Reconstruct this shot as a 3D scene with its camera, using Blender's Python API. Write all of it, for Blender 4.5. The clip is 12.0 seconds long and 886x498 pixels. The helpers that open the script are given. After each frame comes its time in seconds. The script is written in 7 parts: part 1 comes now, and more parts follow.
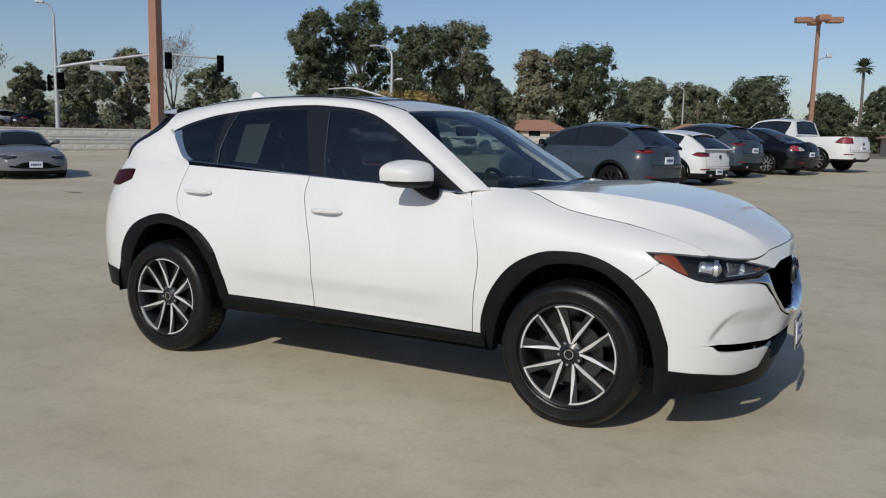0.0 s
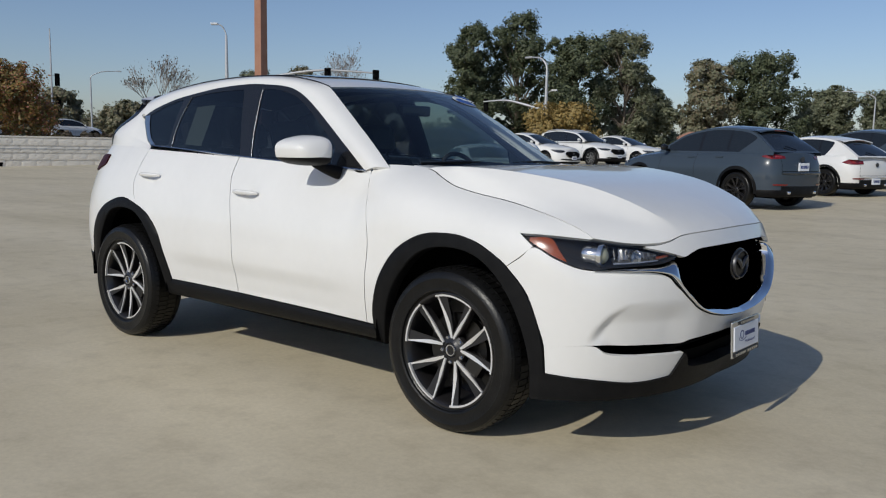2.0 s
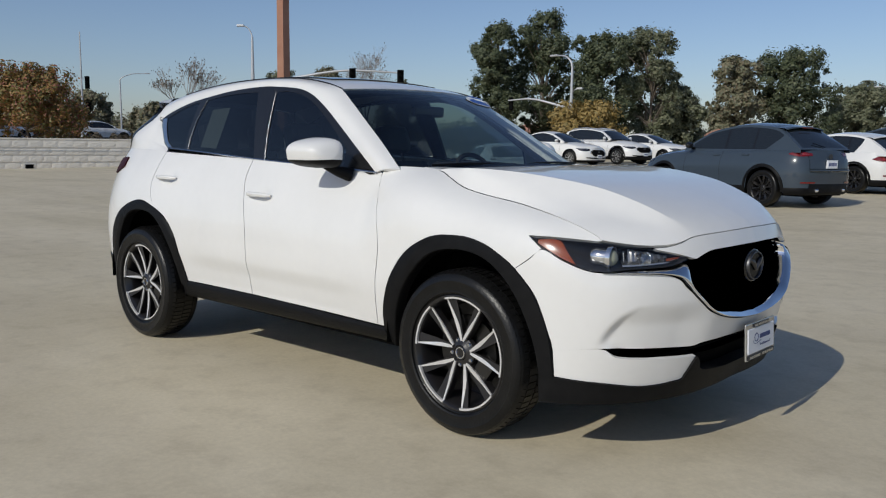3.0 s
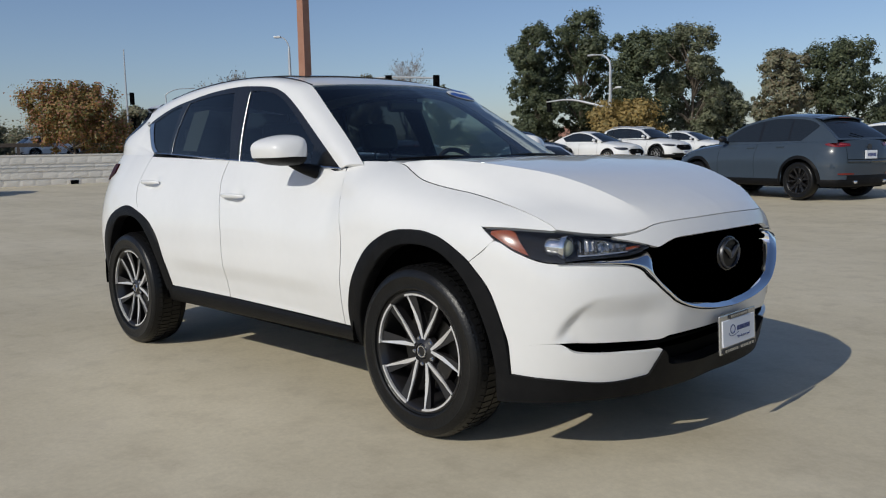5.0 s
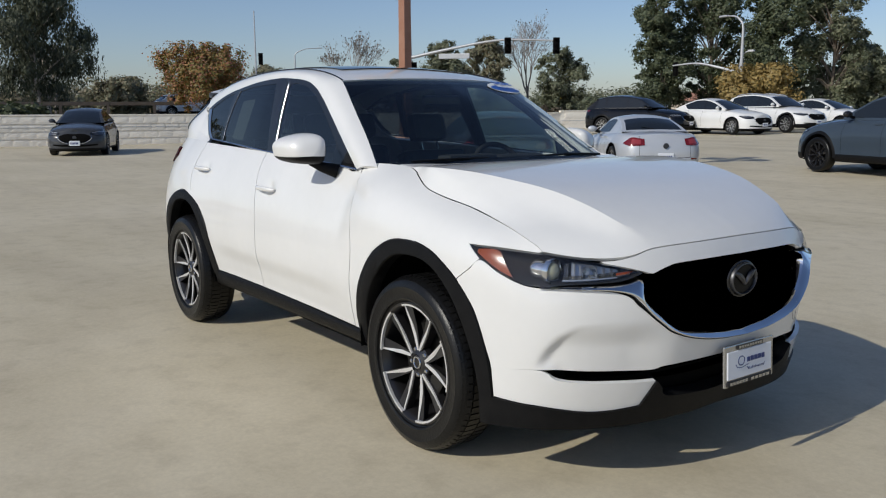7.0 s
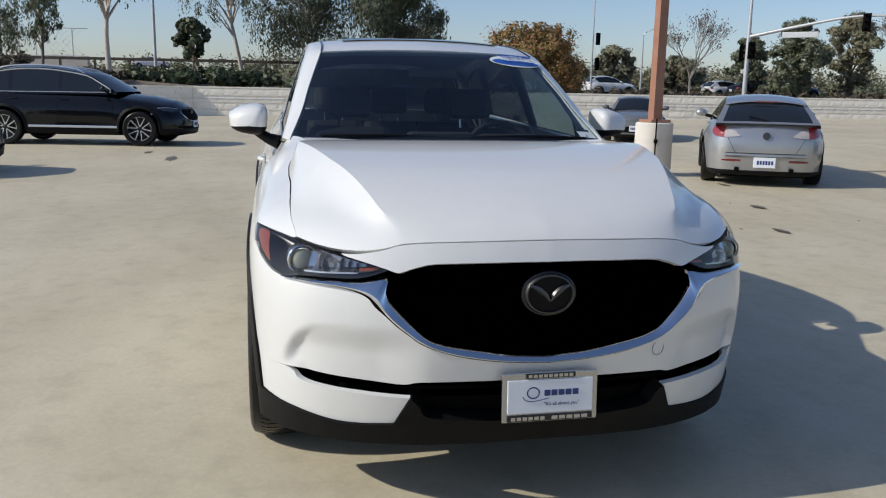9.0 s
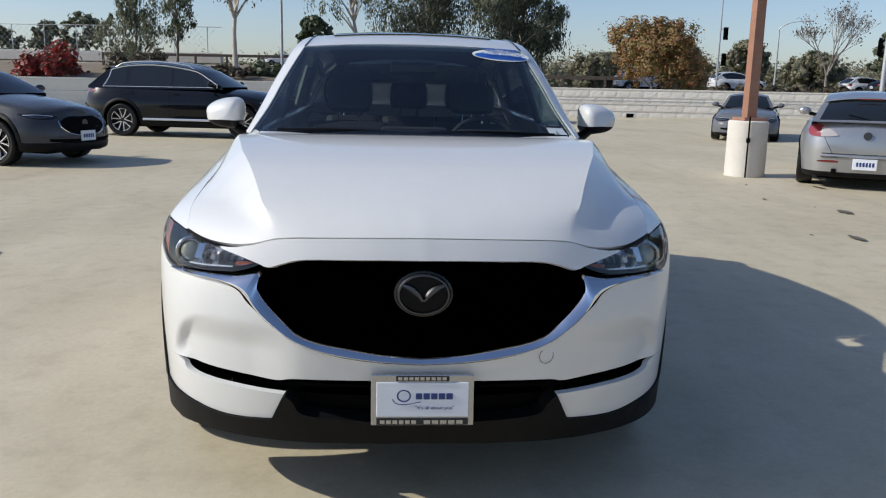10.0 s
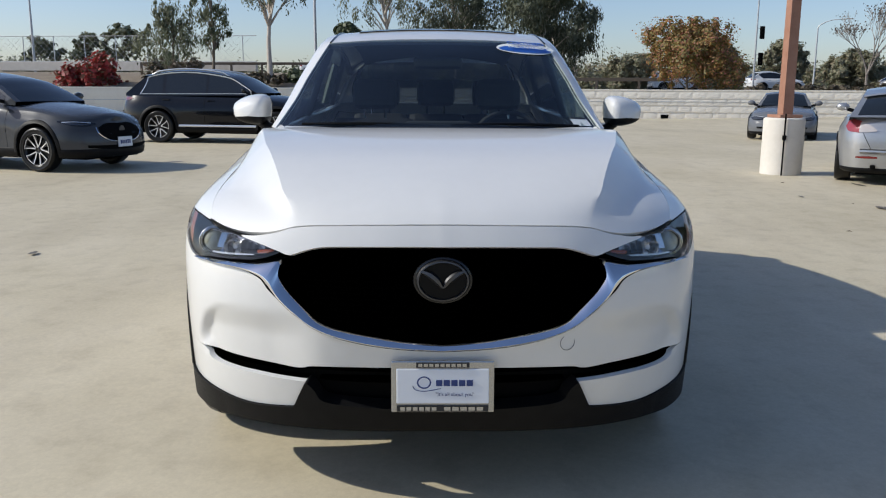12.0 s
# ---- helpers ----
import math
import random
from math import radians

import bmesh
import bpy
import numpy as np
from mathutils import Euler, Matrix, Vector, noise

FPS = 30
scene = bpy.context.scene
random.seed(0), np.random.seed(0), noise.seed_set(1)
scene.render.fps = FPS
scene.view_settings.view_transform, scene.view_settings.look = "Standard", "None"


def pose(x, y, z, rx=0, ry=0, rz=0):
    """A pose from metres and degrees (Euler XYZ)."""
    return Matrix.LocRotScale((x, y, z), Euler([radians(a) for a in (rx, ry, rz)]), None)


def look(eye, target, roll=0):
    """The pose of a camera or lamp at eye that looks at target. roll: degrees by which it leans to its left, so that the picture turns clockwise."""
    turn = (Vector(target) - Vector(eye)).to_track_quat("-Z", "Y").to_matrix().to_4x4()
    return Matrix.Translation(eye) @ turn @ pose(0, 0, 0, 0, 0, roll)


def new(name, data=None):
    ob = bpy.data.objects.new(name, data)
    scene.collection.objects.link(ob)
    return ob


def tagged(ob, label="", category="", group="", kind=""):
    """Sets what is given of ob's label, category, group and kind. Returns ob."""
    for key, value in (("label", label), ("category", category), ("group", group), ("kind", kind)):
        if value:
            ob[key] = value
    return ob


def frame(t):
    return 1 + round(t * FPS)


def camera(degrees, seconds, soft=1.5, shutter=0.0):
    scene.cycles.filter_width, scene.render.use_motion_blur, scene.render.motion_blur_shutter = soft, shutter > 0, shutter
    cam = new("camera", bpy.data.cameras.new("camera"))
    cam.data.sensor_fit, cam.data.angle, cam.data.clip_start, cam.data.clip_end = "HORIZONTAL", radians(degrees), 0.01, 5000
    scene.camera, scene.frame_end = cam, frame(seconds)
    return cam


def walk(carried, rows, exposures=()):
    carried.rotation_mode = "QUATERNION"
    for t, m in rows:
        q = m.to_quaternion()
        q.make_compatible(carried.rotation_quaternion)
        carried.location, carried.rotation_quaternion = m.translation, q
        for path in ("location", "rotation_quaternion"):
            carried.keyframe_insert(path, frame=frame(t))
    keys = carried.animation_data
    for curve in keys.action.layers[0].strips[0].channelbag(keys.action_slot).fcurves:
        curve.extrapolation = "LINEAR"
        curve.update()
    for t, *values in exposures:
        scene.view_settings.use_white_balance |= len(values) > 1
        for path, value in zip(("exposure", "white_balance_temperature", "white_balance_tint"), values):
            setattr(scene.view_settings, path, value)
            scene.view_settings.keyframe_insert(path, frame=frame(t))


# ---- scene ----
cam = camera(56.4, 12.0, soft=1.15)
PATH = [
    (0, (2.678, -4.586, 1.411), (1.727, -2.848, 1.135), 1.3),
    (0.5, (3.041, -4.251, 1.424), (1.964, -2.588, 1.148), 1.3),
    (1, (3.282, -3.915, 1.385), (2.102, -2.323, 1.114), 1.3),
    (1.5, (3.464, -3.668, 1.291), (2.215, -2.127, 1.036), 1.4),
    (2, (3.574, -3.523, 1.237), (2.282, -2.016, 0.988), 1.1),
    (2.5, (3.601, -3.49, 1.231), (2.285, -2.005, 0.983), 0.9),
    (3, (3.617, -3.462, 1.249), (2.278, -1.998, 0.997), 0.7),
    (3.2, (3.657, -3.43, 1.271), (2.303, -1.98, 1.025), 0.6),
    (4.8, (3.802, -3.134, 1.174), (2.388, -1.738, 0.946), -1.3),
    (5, (3.799, -3.123, 1.189), (2.378, -1.736, 0.95), -1.1),
    (5.5, (3.8, -3.124, 1.181), (2.372, -1.746, 0.937), -1.0),
    (6, (3.808, -3.113, 1.177), (2.351, -1.768, 0.917), -0.7),
    (6.5, (3.826, -2.998, 1.316), (2.311, -1.726, 1.023), -0.3),
    (7, (4.042, -2.678, 1.374), (2.442, -1.523, 1.045), -0.2),
    (7.2, (4.141, -2.525, 1.391), (2.505, -1.425, 1.051), -0.2),
    (8.8, (4.551, -1.005, 1.356), (2.649, -0.515, 0.98), 0.8),
    (9, (4.556, -0.823, 1.355), (2.635, -0.415, 0.976), 1.1),
    (9.5, (4.556, -0.369, 1.346), (2.607, -0.139, 0.96), 1.3),
    (10, (4.588, -0.085, 1.36), (2.63, 0.031, 0.967), 1.2),
    (10.5, (4.612, -0.051, 1.362), (2.653, 0.009, 0.963), 1.0),
    (11, (4.614, -0.046, 1.347), (2.654, -0.003, 0.952), 0.7),
    (11.5, (4.603, -0.045, 1.302), (2.642, -0.008, 0.913), 0.5),
    (12, (4.599, -0.039, 1.307), (2.637, -0.007, 0.925), 0.3),
]
walk(cam, [(t, look(eye, target, roll)) for t, eye, target, roll in PATH], [(0, -0.19), (3, -0.16), (7, -0.04), (9, 0.27), (12, 0.40)])

# ---- light: one low sun from the car's right side, clear sky ----
SUN = Vector((0.04, -1.44, 1.0)).normalized()
sun = new("sun", bpy.data.lights.new("sun", "SUN"))
sun.data.energy, sun.data.angle, sun.data.color = 3.15, radians(0.53), (0.99, 0.965, 0.88)
sun.matrix_world = look((0, 0, 60), (-SUN.x * 10, -SUN.y * 10, 60 - SUN.z * 10))
world = bpy.data.worlds.new("sky")
scene.world = world
world.use_nodes = True
sky = world.node_tree.nodes.new("ShaderNodeTexSky")
sky.sky_type, sky.sun_disc = "NISHITA", False
sky.sun_elevation = math.asin(SUN.z)
sky.sun_rotation = math.atan2(SUN.x, SUN.y)
sky.altitude, sky.air_density, sky.dust_density, sky.ozone_density = 60, 0.95, 0.8, 3.6
tint = world.node_tree.nodes.new("ShaderNodeMix")
tint.data_type, tint.blend_type = "RGBA", "MULTIPLY"
tint.inputs[0].default_value, tint.inputs[7].default_value = 1, (1.0, 0.965, 1.01, 1)
world.node_tree.links.new(sky.outputs[0], tint.inputs[6])
world.node_tree.links.new(tint.outputs[2], world.node_tree.nodes["Background"].inputs[0])
world.node_tree.nodes["Background"].inputs[1].default_value = 0.100


# ---- materials ----
def mat(name, color, rough=0.5, metal=0.0, color2=None, scale=8.0, bump=0.0, bump_scale=60.0, coat=0.0,
        spec=0.5, emit=0.0, obj_var=0.0, stretch=(1, 1, 1), rough2=None):
    """A principled material whose colour and gloss vary at two scales."""
    m = bpy.data.materials.new(name)
    m.use_nodes = True
    nt, b = m.node_tree, m.node_tree.nodes["Principled BSDF"]
    b.inputs["Base Color"].default_value = (*color, 1)
    b.inputs["Roughness"].default_value, b.inputs["Metallic"].default_value = rough, metal
    b.inputs["Coat Weight"].default_value, b.inputs["Coat Roughness"].default_value = coat, 0.03
    b.inputs["Specular IOR Level"].default_value = spec
    if emit:
        b.inputs["Emission Color"].default_value, b.inputs["Emission Strength"].default_value = (*color, 1), emit
    N, K = nt.nodes.new, nt.links.new
    tc = N("ShaderNodeTexCoord")
    mp = N("ShaderNodeMapping")
    mp.inputs["Scale"].default_value = stretch
    K(tc.outputs["Object"], mp.inputs[0])
    if color2 is not None:
        n1, n2 = N("ShaderNodeTexNoise"), N("ShaderNodeTexNoise")
        n1.inputs["Scale"].default_value, n1.inputs["Detail"].default_value = scale, 6
        n2.inputs["Scale"].default_value, n2.inputs["Detail"].default_value = scale * 7.3, 4
        mul = N("ShaderNodeMath")
        mul.operation = "MULTIPLY_ADD"
        mul.inputs[1].default_value = 0.4
        ramp = N("ShaderNodeValToRGB")
        ramp.color_ramp.elements[0].position, ramp.color_ramp.elements[1].position = 0.48, 0.92
        ramp.color_ramp.elements[0].color, ramp.color_ramp.elements[1].color = (*color, 1), (*color2, 1)
        K(mp.outputs[0], n1.inputs["Vector"]), K(mp.outputs[0], n2.inputs["Vector"])
        K(n2.outputs["Fac"], mul.inputs[0]), K(n1.outputs["Fac"], mul.inputs[2])
        K(mul.outputs[0], ramp.inputs[0])
        out = ramp.outputs[0]
        if obj_var:
            oi, hs, mr = N("ShaderNodeObjectInfo"), N("ShaderNodeHueSaturation"), N("ShaderNodeMapRange")
            mr.inputs["To Min"].default_value, mr.inputs["To Max"].default_value = 1 - obj_var, 1 + obj_var
            K(oi.outputs["Random"], mr.inputs["Value"]), K(mr.outputs[0], hs.inputs["Value"]), K(out, hs.inputs["Color"])
            out = hs.outputs[0]
        K(out, b.inputs["Base Color"])
        if rough2 is not None:
            mr = N("ShaderNodeMapRange")
            mr.inputs["From Min"].default_value, mr.inputs["From Max"].default_value = 0.45, 0.95
            mr.inputs["To Min"].default_value, mr.inputs["To Max"].default_value = rough, rough2
            K(mul.outputs[0], mr.inputs["Value"]), K(mr.outputs[0], b.inputs["Roughness"])
    if bump:
        nb, bp = N("ShaderNodeTexNoise"), N("ShaderNodeBump")
        nb.inputs["Scale"].default_value, nb.inputs["Detail"].default_value = bump_scale, 5
        bp.inputs["Strength"].default_value, bp.inputs["Distance"].default_value = bump, 0.01
        K(mp.outputs[0], nb.inputs["Vector"]), K(nb.outputs["Fac"], bp.inputs["Height"]), K(bp.outputs[0], b.inputs["Normal"])
    return m


def glass(name, tint, rough=0.0, ior=1.45, film=0.0):
    """A thin tinted pane: what is behind it, dimmed, under the gloss of its face."""
    m = bpy.data.materials.new(name)
    m.use_nodes = True
    nt = m.node_tree
    nt.nodes.remove(nt.nodes["Principled BSDF"])
    N, K = nt.nodes.new, nt.links.new
    tr, gl, fr, mx = N("ShaderNodeBsdfTransparent"), N("ShaderNodeBsdfGlossy"), N("ShaderNodeMath"), N("ShaderNodeMixShader")
    tr.inputs[0].default_value = (*tint, 1)
    gl.inputs["Roughness"].default_value = rough
    # gloss that grows towards the edge of sight, alike from both faces
    f0 = ((ior - 1) / (ior + 1)) ** 2
    lw, pw = N("ShaderNodeLayerWeight"), N("ShaderNodeMath")
    pw.operation, fr.operation = "POWER", "MULTIPLY_ADD"
    lw.inputs["Blend"].default_value, pw.inputs[1].default_value = 0.5, 5.0
    fr.inputs[1].default_value, fr.inputs[2].default_value = 1 - f0, f0 * 1.6
    K(lw.outputs["Facing"], pw.inputs[0]), K(pw.outputs[0], fr.inputs[0])
    if film:
        fl, fm = N("ShaderNodeBsdfTranslucent"), N("ShaderNodeMixShader")
        fl.inputs[0].default_value, fm.inputs[0].default_value = (0.62, 0.78, 0.68, 1), film
        K(tr.outputs[0], fm.inputs[1]), K(fl.outputs[0], fm.inputs[2])
        tr = fm
    K(fr.outputs[0], mx.inputs[0]), K(tr.outputs[0], mx.inputs[1]), K(gl.outputs[0], mx.inputs[2])
    K(mx.outputs[0], nt.nodes["Material Output"].inputs[0])
    return m


def paint(name, color, flake=0.0):
    dark = max(color) < 0.2
    return mat(name, color, rough=0.22 if dark else 0.42, metal=0.0 if dark else flake, coat=0.6 if dark else 0.9, spec=0.12 if dark else 0.3,
               color2=tuple(min(1, c * 1.05) for c in color), scale=3.0)


M_WHITE = paint("pearl_white_paint", (0.665, 0.66, 0.645))
M_GREY = paint("slate_grey_paint", (0.038, 0.052, 0.070), 0.25)
M_DARK = paint("dark_grey_paint", (0.046, 0.049, 0.055), 0.25)
M_BLACKP = paint("black_paint", (0.004, 0.0048, 0.0068), 0.1)
M_SILVER = mat("silver_paint", (0.36, 0.365, 0.375), 0.28, 0.65, color2=(0.39, 0.395, 0.405), scale=3, coat=0.8)
M_CLEARL = mat("clear_tail_lens", (0.40, 0.37, 0.37), 0.15, coat=0.6)
M_PALE = paint("pale_grey_paint", (0.50, 0.52, 0.55), 0.3)
M_GUN = paint("gunmetal_paint", (0.13, 0.135, 0.145), 0.4)
M_CLAD = mat("black_plastic_cladding", (0.0042, 0.0044, 0.0050), 0.50, spec=0.13, color2=(0.0075, 0.0075, 0.008), scale=20, bump=0.12, bump_scale=500)
M_GLOSSB = mat("gloss_black_trim", (0.010, 0.010, 0.011), 0.12)
M_HOUSING = mat("smoked_lamp_housing", (0.030, 0.029, 0.029), 0.28, 0.3)
M_DISCBK = mat("black_emblem_backing", (0.006, 0.006, 0.0065), 0.35, spec=0.12)
# near-black; in openings and under cars it paints in the deep shade
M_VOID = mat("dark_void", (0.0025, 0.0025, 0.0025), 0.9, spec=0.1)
M_PROJ = mat("projector_glass", (0.24, 0.25, 0.19), 0.03, 0.0, coat=1.0)
M_CHROME = mat("chrome", (0.80, 0.81, 0.83), 0.06, 1.0)
M_SATIN = mat("satin_metal", (0.52, 0.54, 0.57), 0.24, 1.0)
M_MACH = mat("machined_alloy", (0.74, 0.73, 0.72), 0.32, 0.5, color2=(0.66, 0.66, 0.66), scale=30)
M_RIMDK = mat("dark_alloy", (0.016, 0.015, 0.016), 0.30, 0.2, coat=0.3)
M_TYRE = mat("tyre_rubber", (0.0042, 0.0042, 0.0046), 0.33, spec=0.26, color2=(0.008, 0.008, 0.008), scale=14, bump=0.15, bump_scale=90)
M_DISC = mat("brake_steel", (0.07, 0.068, 0.066), 0.42, 1.0)
M_GLASS = glass("clear_windscreen_glass", (0.54, 0.62, 0.62), ior=1.62)
M_TINT = glass("tinted_side_glass", (0.10, 0.115, 0.13), ior=1.56)
M_TINT2 = glass("front_side_glass", (0.24, 0.29, 0.32), ior=1.6)
# left front pane: a pale green translucent film mixed into the tint
M_FILMED = glass("green_film_side_glass", (0.46, 0.55, 0.50), film=0.28)
M_LENS = glass("clear_lamp_lens", (0.93, 0.94, 0.95))
M_GLASSDK = mat("dark_car_glass", (0.012, 0.015, 0.018), 0.04, spec=0.6)
M_INT = mat("dark_cabin_plastic", (0.020, 0.020, 0.021), 0.7, color2=(0.03, 0.03, 0.031), scale=10)
M_SEAT = mat("black_seat_leather", (0.026, 0.026, 0.027), 0.5, color2=(0.036, 0.036, 0.036), scale=20)
M_AMBER = mat("amber_reflector", (0.17, 0.026, 0.006), 0.20, color2=(0.26, 0.055, 0.010), scale=45, spec=0.35)
M_EMBLEM = mat("dark_emblem_metal", (0.10, 0.10, 0.105), 0.42, 1.0)
M_REDDK = mat("smoked_red_lens", (0.030, 0.002, 0.003), 0.4, spec=0.12)
M_BARREL = mat("polished_lamp_metal", (0.72, 0.73, 0.74), 0.10, 0.95)
M_FACET = mat("grey_alloy_facet", (0.028, 0.028, 0.031), 0.28, 0.4)
M_REFL2 = mat("ribbed_lamp_inner", (0.34, 0.345, 0.35), 0.22, 0.7, color2=(0.55, 0.555, 0.56), scale=60)
M_RED = mat("red_tail_lens", (0.14, 0.005, 0.006), 0.12, coat=1.0)
M_REFL3 = mat("clear_ribbed_optic", (0.15, 0.15, 0.155), 0.22, 0.8)
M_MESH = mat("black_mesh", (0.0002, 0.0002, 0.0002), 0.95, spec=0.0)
M_REFL = mat("lamp_reflector", (0.70, 0.71, 0.73), 0.20, 0.45)
M_PLATE = mat("plate_white", (0.74, 0.76, 0.80), 0.4)
M_PFRAME = mat("plate_frame_silver", (0.46, 0.46, 0.455), 0.25, 0.9)
M_INK = mat("blue_ink", (0.02, 0.04, 0.16), 0.5)
M_INKK = mat("black_ink", (0.012, 0.012, 0.014), 0.5)
M_PAPER = mat("paper", (0.72, 0.74, 0.72), 0.7)
M_SHEET = mat("green_grey_sheet", (0.27, 0.32, 0.29), 0.8, color2=(0.30, 0.35, 0.31), scale=30)
M_STBLUE = mat("sticker_blue", (0.015, 0.10, 0.42), 0.4)


def part(name, bm, material, parent=None, label=""):
    """One mesh object from a bmesh or from (verts, faces)."""
    me = bpy.data.meshes.new(name)
    if isinstance(bm, tuple):
        me.from_pydata([tuple(map(float, v)) for v in bm[0]], [], [tuple(map(int, f)) for f in bm[1]])
    else:
        bm.to_mesh(me)
        bm.free()
    me.materials.append(material)
    ob = new(name, me)
    if parent is not None:
        ob.parent = parent
    if label:
        ob["label"] = label
    return ob


def smooth(ob, angle=35):
    me = ob.data
    me.shade_smooth()
    me.set_sharp_from_angle(angle=radians(angle))
    return ob


def thing(name, label, category, m=None, group="", kind=""):
    ob = new(name)
    ob.empty_display_size = 0.2
    if m is not None:
        ob.matrix_basis = m
    return tagged(ob, label, category, group, kind)


def box(bm, x0, x1, y0, y1, z0, z1, bevel=0.0, m=None):
    r = bmesh.ops.create_cube(bm, size=1, matrix=Matrix.Translation(((x0 + x1) / 2, (y0 + y1) / 2, (z0 + z1) / 2)) @ Matrix.Diagonal((x1 - x0, y1 - y0, z1 - z0, 1)))
    if bevel:
        e = list({e for v in r["verts"] for e in v.link_edges})
        r = bmesh.ops.bevel(bm, geom=e, offset=bevel, segments=2, affect="EDGES", profile=0.6)
    if m is not None:
        vs = list({v for v in r["verts"]})
        bmesh.ops.transform(bm, matrix=m, verts=vs)
    return bm


def tube(points, radii, seg=10, caps=True):
    """verts, faces of a round bar through points."""
    P = [Vector(p) for p in points]
    R = list(radii) if hasattr(radii, "__len__") else [radii] * len(P)
    V, F = [], []
    up = Vector((0.31, 0.17, 0.93)).normalized()
    for i, p in enumerate(P):
        d = (P[min(i + 1, len(P) - 1)] - P[max(i - 1, 0)]).normalized()
        a = d.cross(up)
        a = a.normalized() if a.length > 1e-3 else Vector((1, 0, 0))
        b = d.cross(a)
        for k in range(seg):
            t = 2 * math.pi * k / seg
            V.append(p + (a * math.cos(t) + b * math.sin(t)) * R[i])
    for i in range(len(P) - 1):
        for k in range(seg):
            k2 = (k + 1) % seg
            F.append((i * seg + k, i * seg + k2, (i + 1) * seg + k2, (i + 1) * seg + k))
    if caps:
        F += [tuple(range(seg))[::-1], tuple((len(P) - 1) * seg + k for k in range(seg))]
    return V, F


def lathe(profile, seg=48, axis="y"):
    """verts, faces of a profile of (radius, offset) turned round an axis."""
    V, F = [], []
    for r, o in profile:
        for k in range(seg):
            t = 2 * math.pi * k / seg
            c, s = r * math.cos(t), r * math.sin(t)
            V.append((c, o, s) if axis == "y" else (c, s, o))
    for i in range(len(profile) - 1):
        for k in range(seg):
            k2 = (k + 1) % seg
            F.append((i * seg + k, (i + 1) * seg + k, (i + 1) * seg + k2, i * seg + k2))
    return V, F


def moved(vf, m):
    return [m @ Vector(v) for v in vf[0]], vf[1]


def joined(*vfs):
    V, F = [], []
    for v, f in vfs:
        o = len(V)
        V += list(v)
        F += [tuple(i + o for i in q) for q in f]
    return V, F


def slab(outline, depth, m=None):
    """A flat outline (x, z) given a depth along y."""
    n = len(outline)
    V = [(x, 0, z) for x, z in outline] + [(x, depth, z) for x, z in outline]
    F = [tuple(range(n)), tuple(range(2 * n - 1, n - 1, -1))] + [(i, i + n, (i + 1) % n + n, (i + 1) % n) for i in range(n)]
    return (V, F) if m is None else moved((V, F), m)

# ---- the white car: its lower body is a girdle round a plan curve, leaning in above and below ----
PLAN = [(2.275, 0), (2.268, .2), (2.238, .4), (2.172, .58), (2.062, .74), (1.905, .843), (1.70, .893), (1.35, .898), (.9, .890), (.3, .889),
        (-.3, .893), (-.9, .90), (-1.35, .912), (-1.75, .880), (-2.01, .79), (-2.16, .65), (-2.225, .4), (-2.25, 0)]


def spline(points, n=24):
    P = np.array(points, float)
    Q = np.vstack([2 * P[0] - P[1], P, 2 * P[-1] - P[-2]])
    out = []
    for i in range(1, len(Q) - 2):
        a, b, c, d = Q[i - 1:i + 3]
        t = np.arange(n)[:, None] / n
        out.append(.5 * (2 * b + (c - a) * t + (2 * a - 5 * b + 4 * c - d) * t * t + (3 * b - a - 3 * c + d) * t ** 3))
    return np.vstack(out + [P[-1:]])


def curve(points, n, smooth_it=True):
    """A smooth curve through points, n places evenly along it."""
    C = spline(points) if smooth_it and len(points) > 2 else np.array(points, float)
    L = np.concatenate([[0], np.cumsum(np.linalg.norm(np.diff(C, axis=0), axis=1))])
    t = np.linspace(0, L[-1], n)
    return np.stack([np.interp(t, L, C[:, k]) for k in range(C.shape[1])], 1)


CP = spline(PLAN)
SS = np.concatenate([[0], np.cumsum(np.hypot(*np.diff(CP, axis=0).T))])
NRM = np.gradient(CP, axis=0)
NRM[0], NRM[-1] = (0, 1), (0, -1)
NRM = np.stack([NRM[:, 1], -NRM[:, 0]], 1)
NRM /= np.hypot(*NRM.T)[:, None]
S_END = SS[-1]


def s_at(x):
    i = np.argsort(CP[:, 0])
    return float(np.interp(x, CP[i, 0], SS[i]))


def table(rows):
    return np.array([r[0] for r in rows]), np.array([r[1] for r in rows])


EDGE_Z = table([(0, .915), (s_at(2.17), .905), (s_at(2.06), .91), (s_at(1.9), .94), (s_at(1.7), .985), (s_at(1.35), 1.06), (s_at(1.04), 1.115),
                (s_at(.8), 1.13), (s_at(0), 1.15), (s_at(-1), 1.17), (s_at(-1.6), 1.20), (s_at(-2.1), 1.2), (S_END, 1.2)])
EDGE_IN = table([(0, .055), (s_at(2.17), .06), (s_at(2.06), .075), (s_at(1.9), .10), (s_at(1.7), .14), (s_at(1.35), .19), (s_at(1.04), .19),
                 (s_at(.8), .155), (s_at(0), .14), (s_at(-1), .17), (s_at(-1.6), .2), (s_at(-2.1), .16), (S_END, .14)])
LOW_IN = table([(0, .11), (s_at(2.06), .065), (s_at(1.8), .018), (s_at(1.35), .060), (s_at(.8), .095), (s_at(-.9), .085), (s_at(-1.4), .05), (S_END, .05)])


def sm(a, b, v):
    t = np.clip((v - a) / (b - a), 0, 1)
    return t * t * (3 - 2 * t)


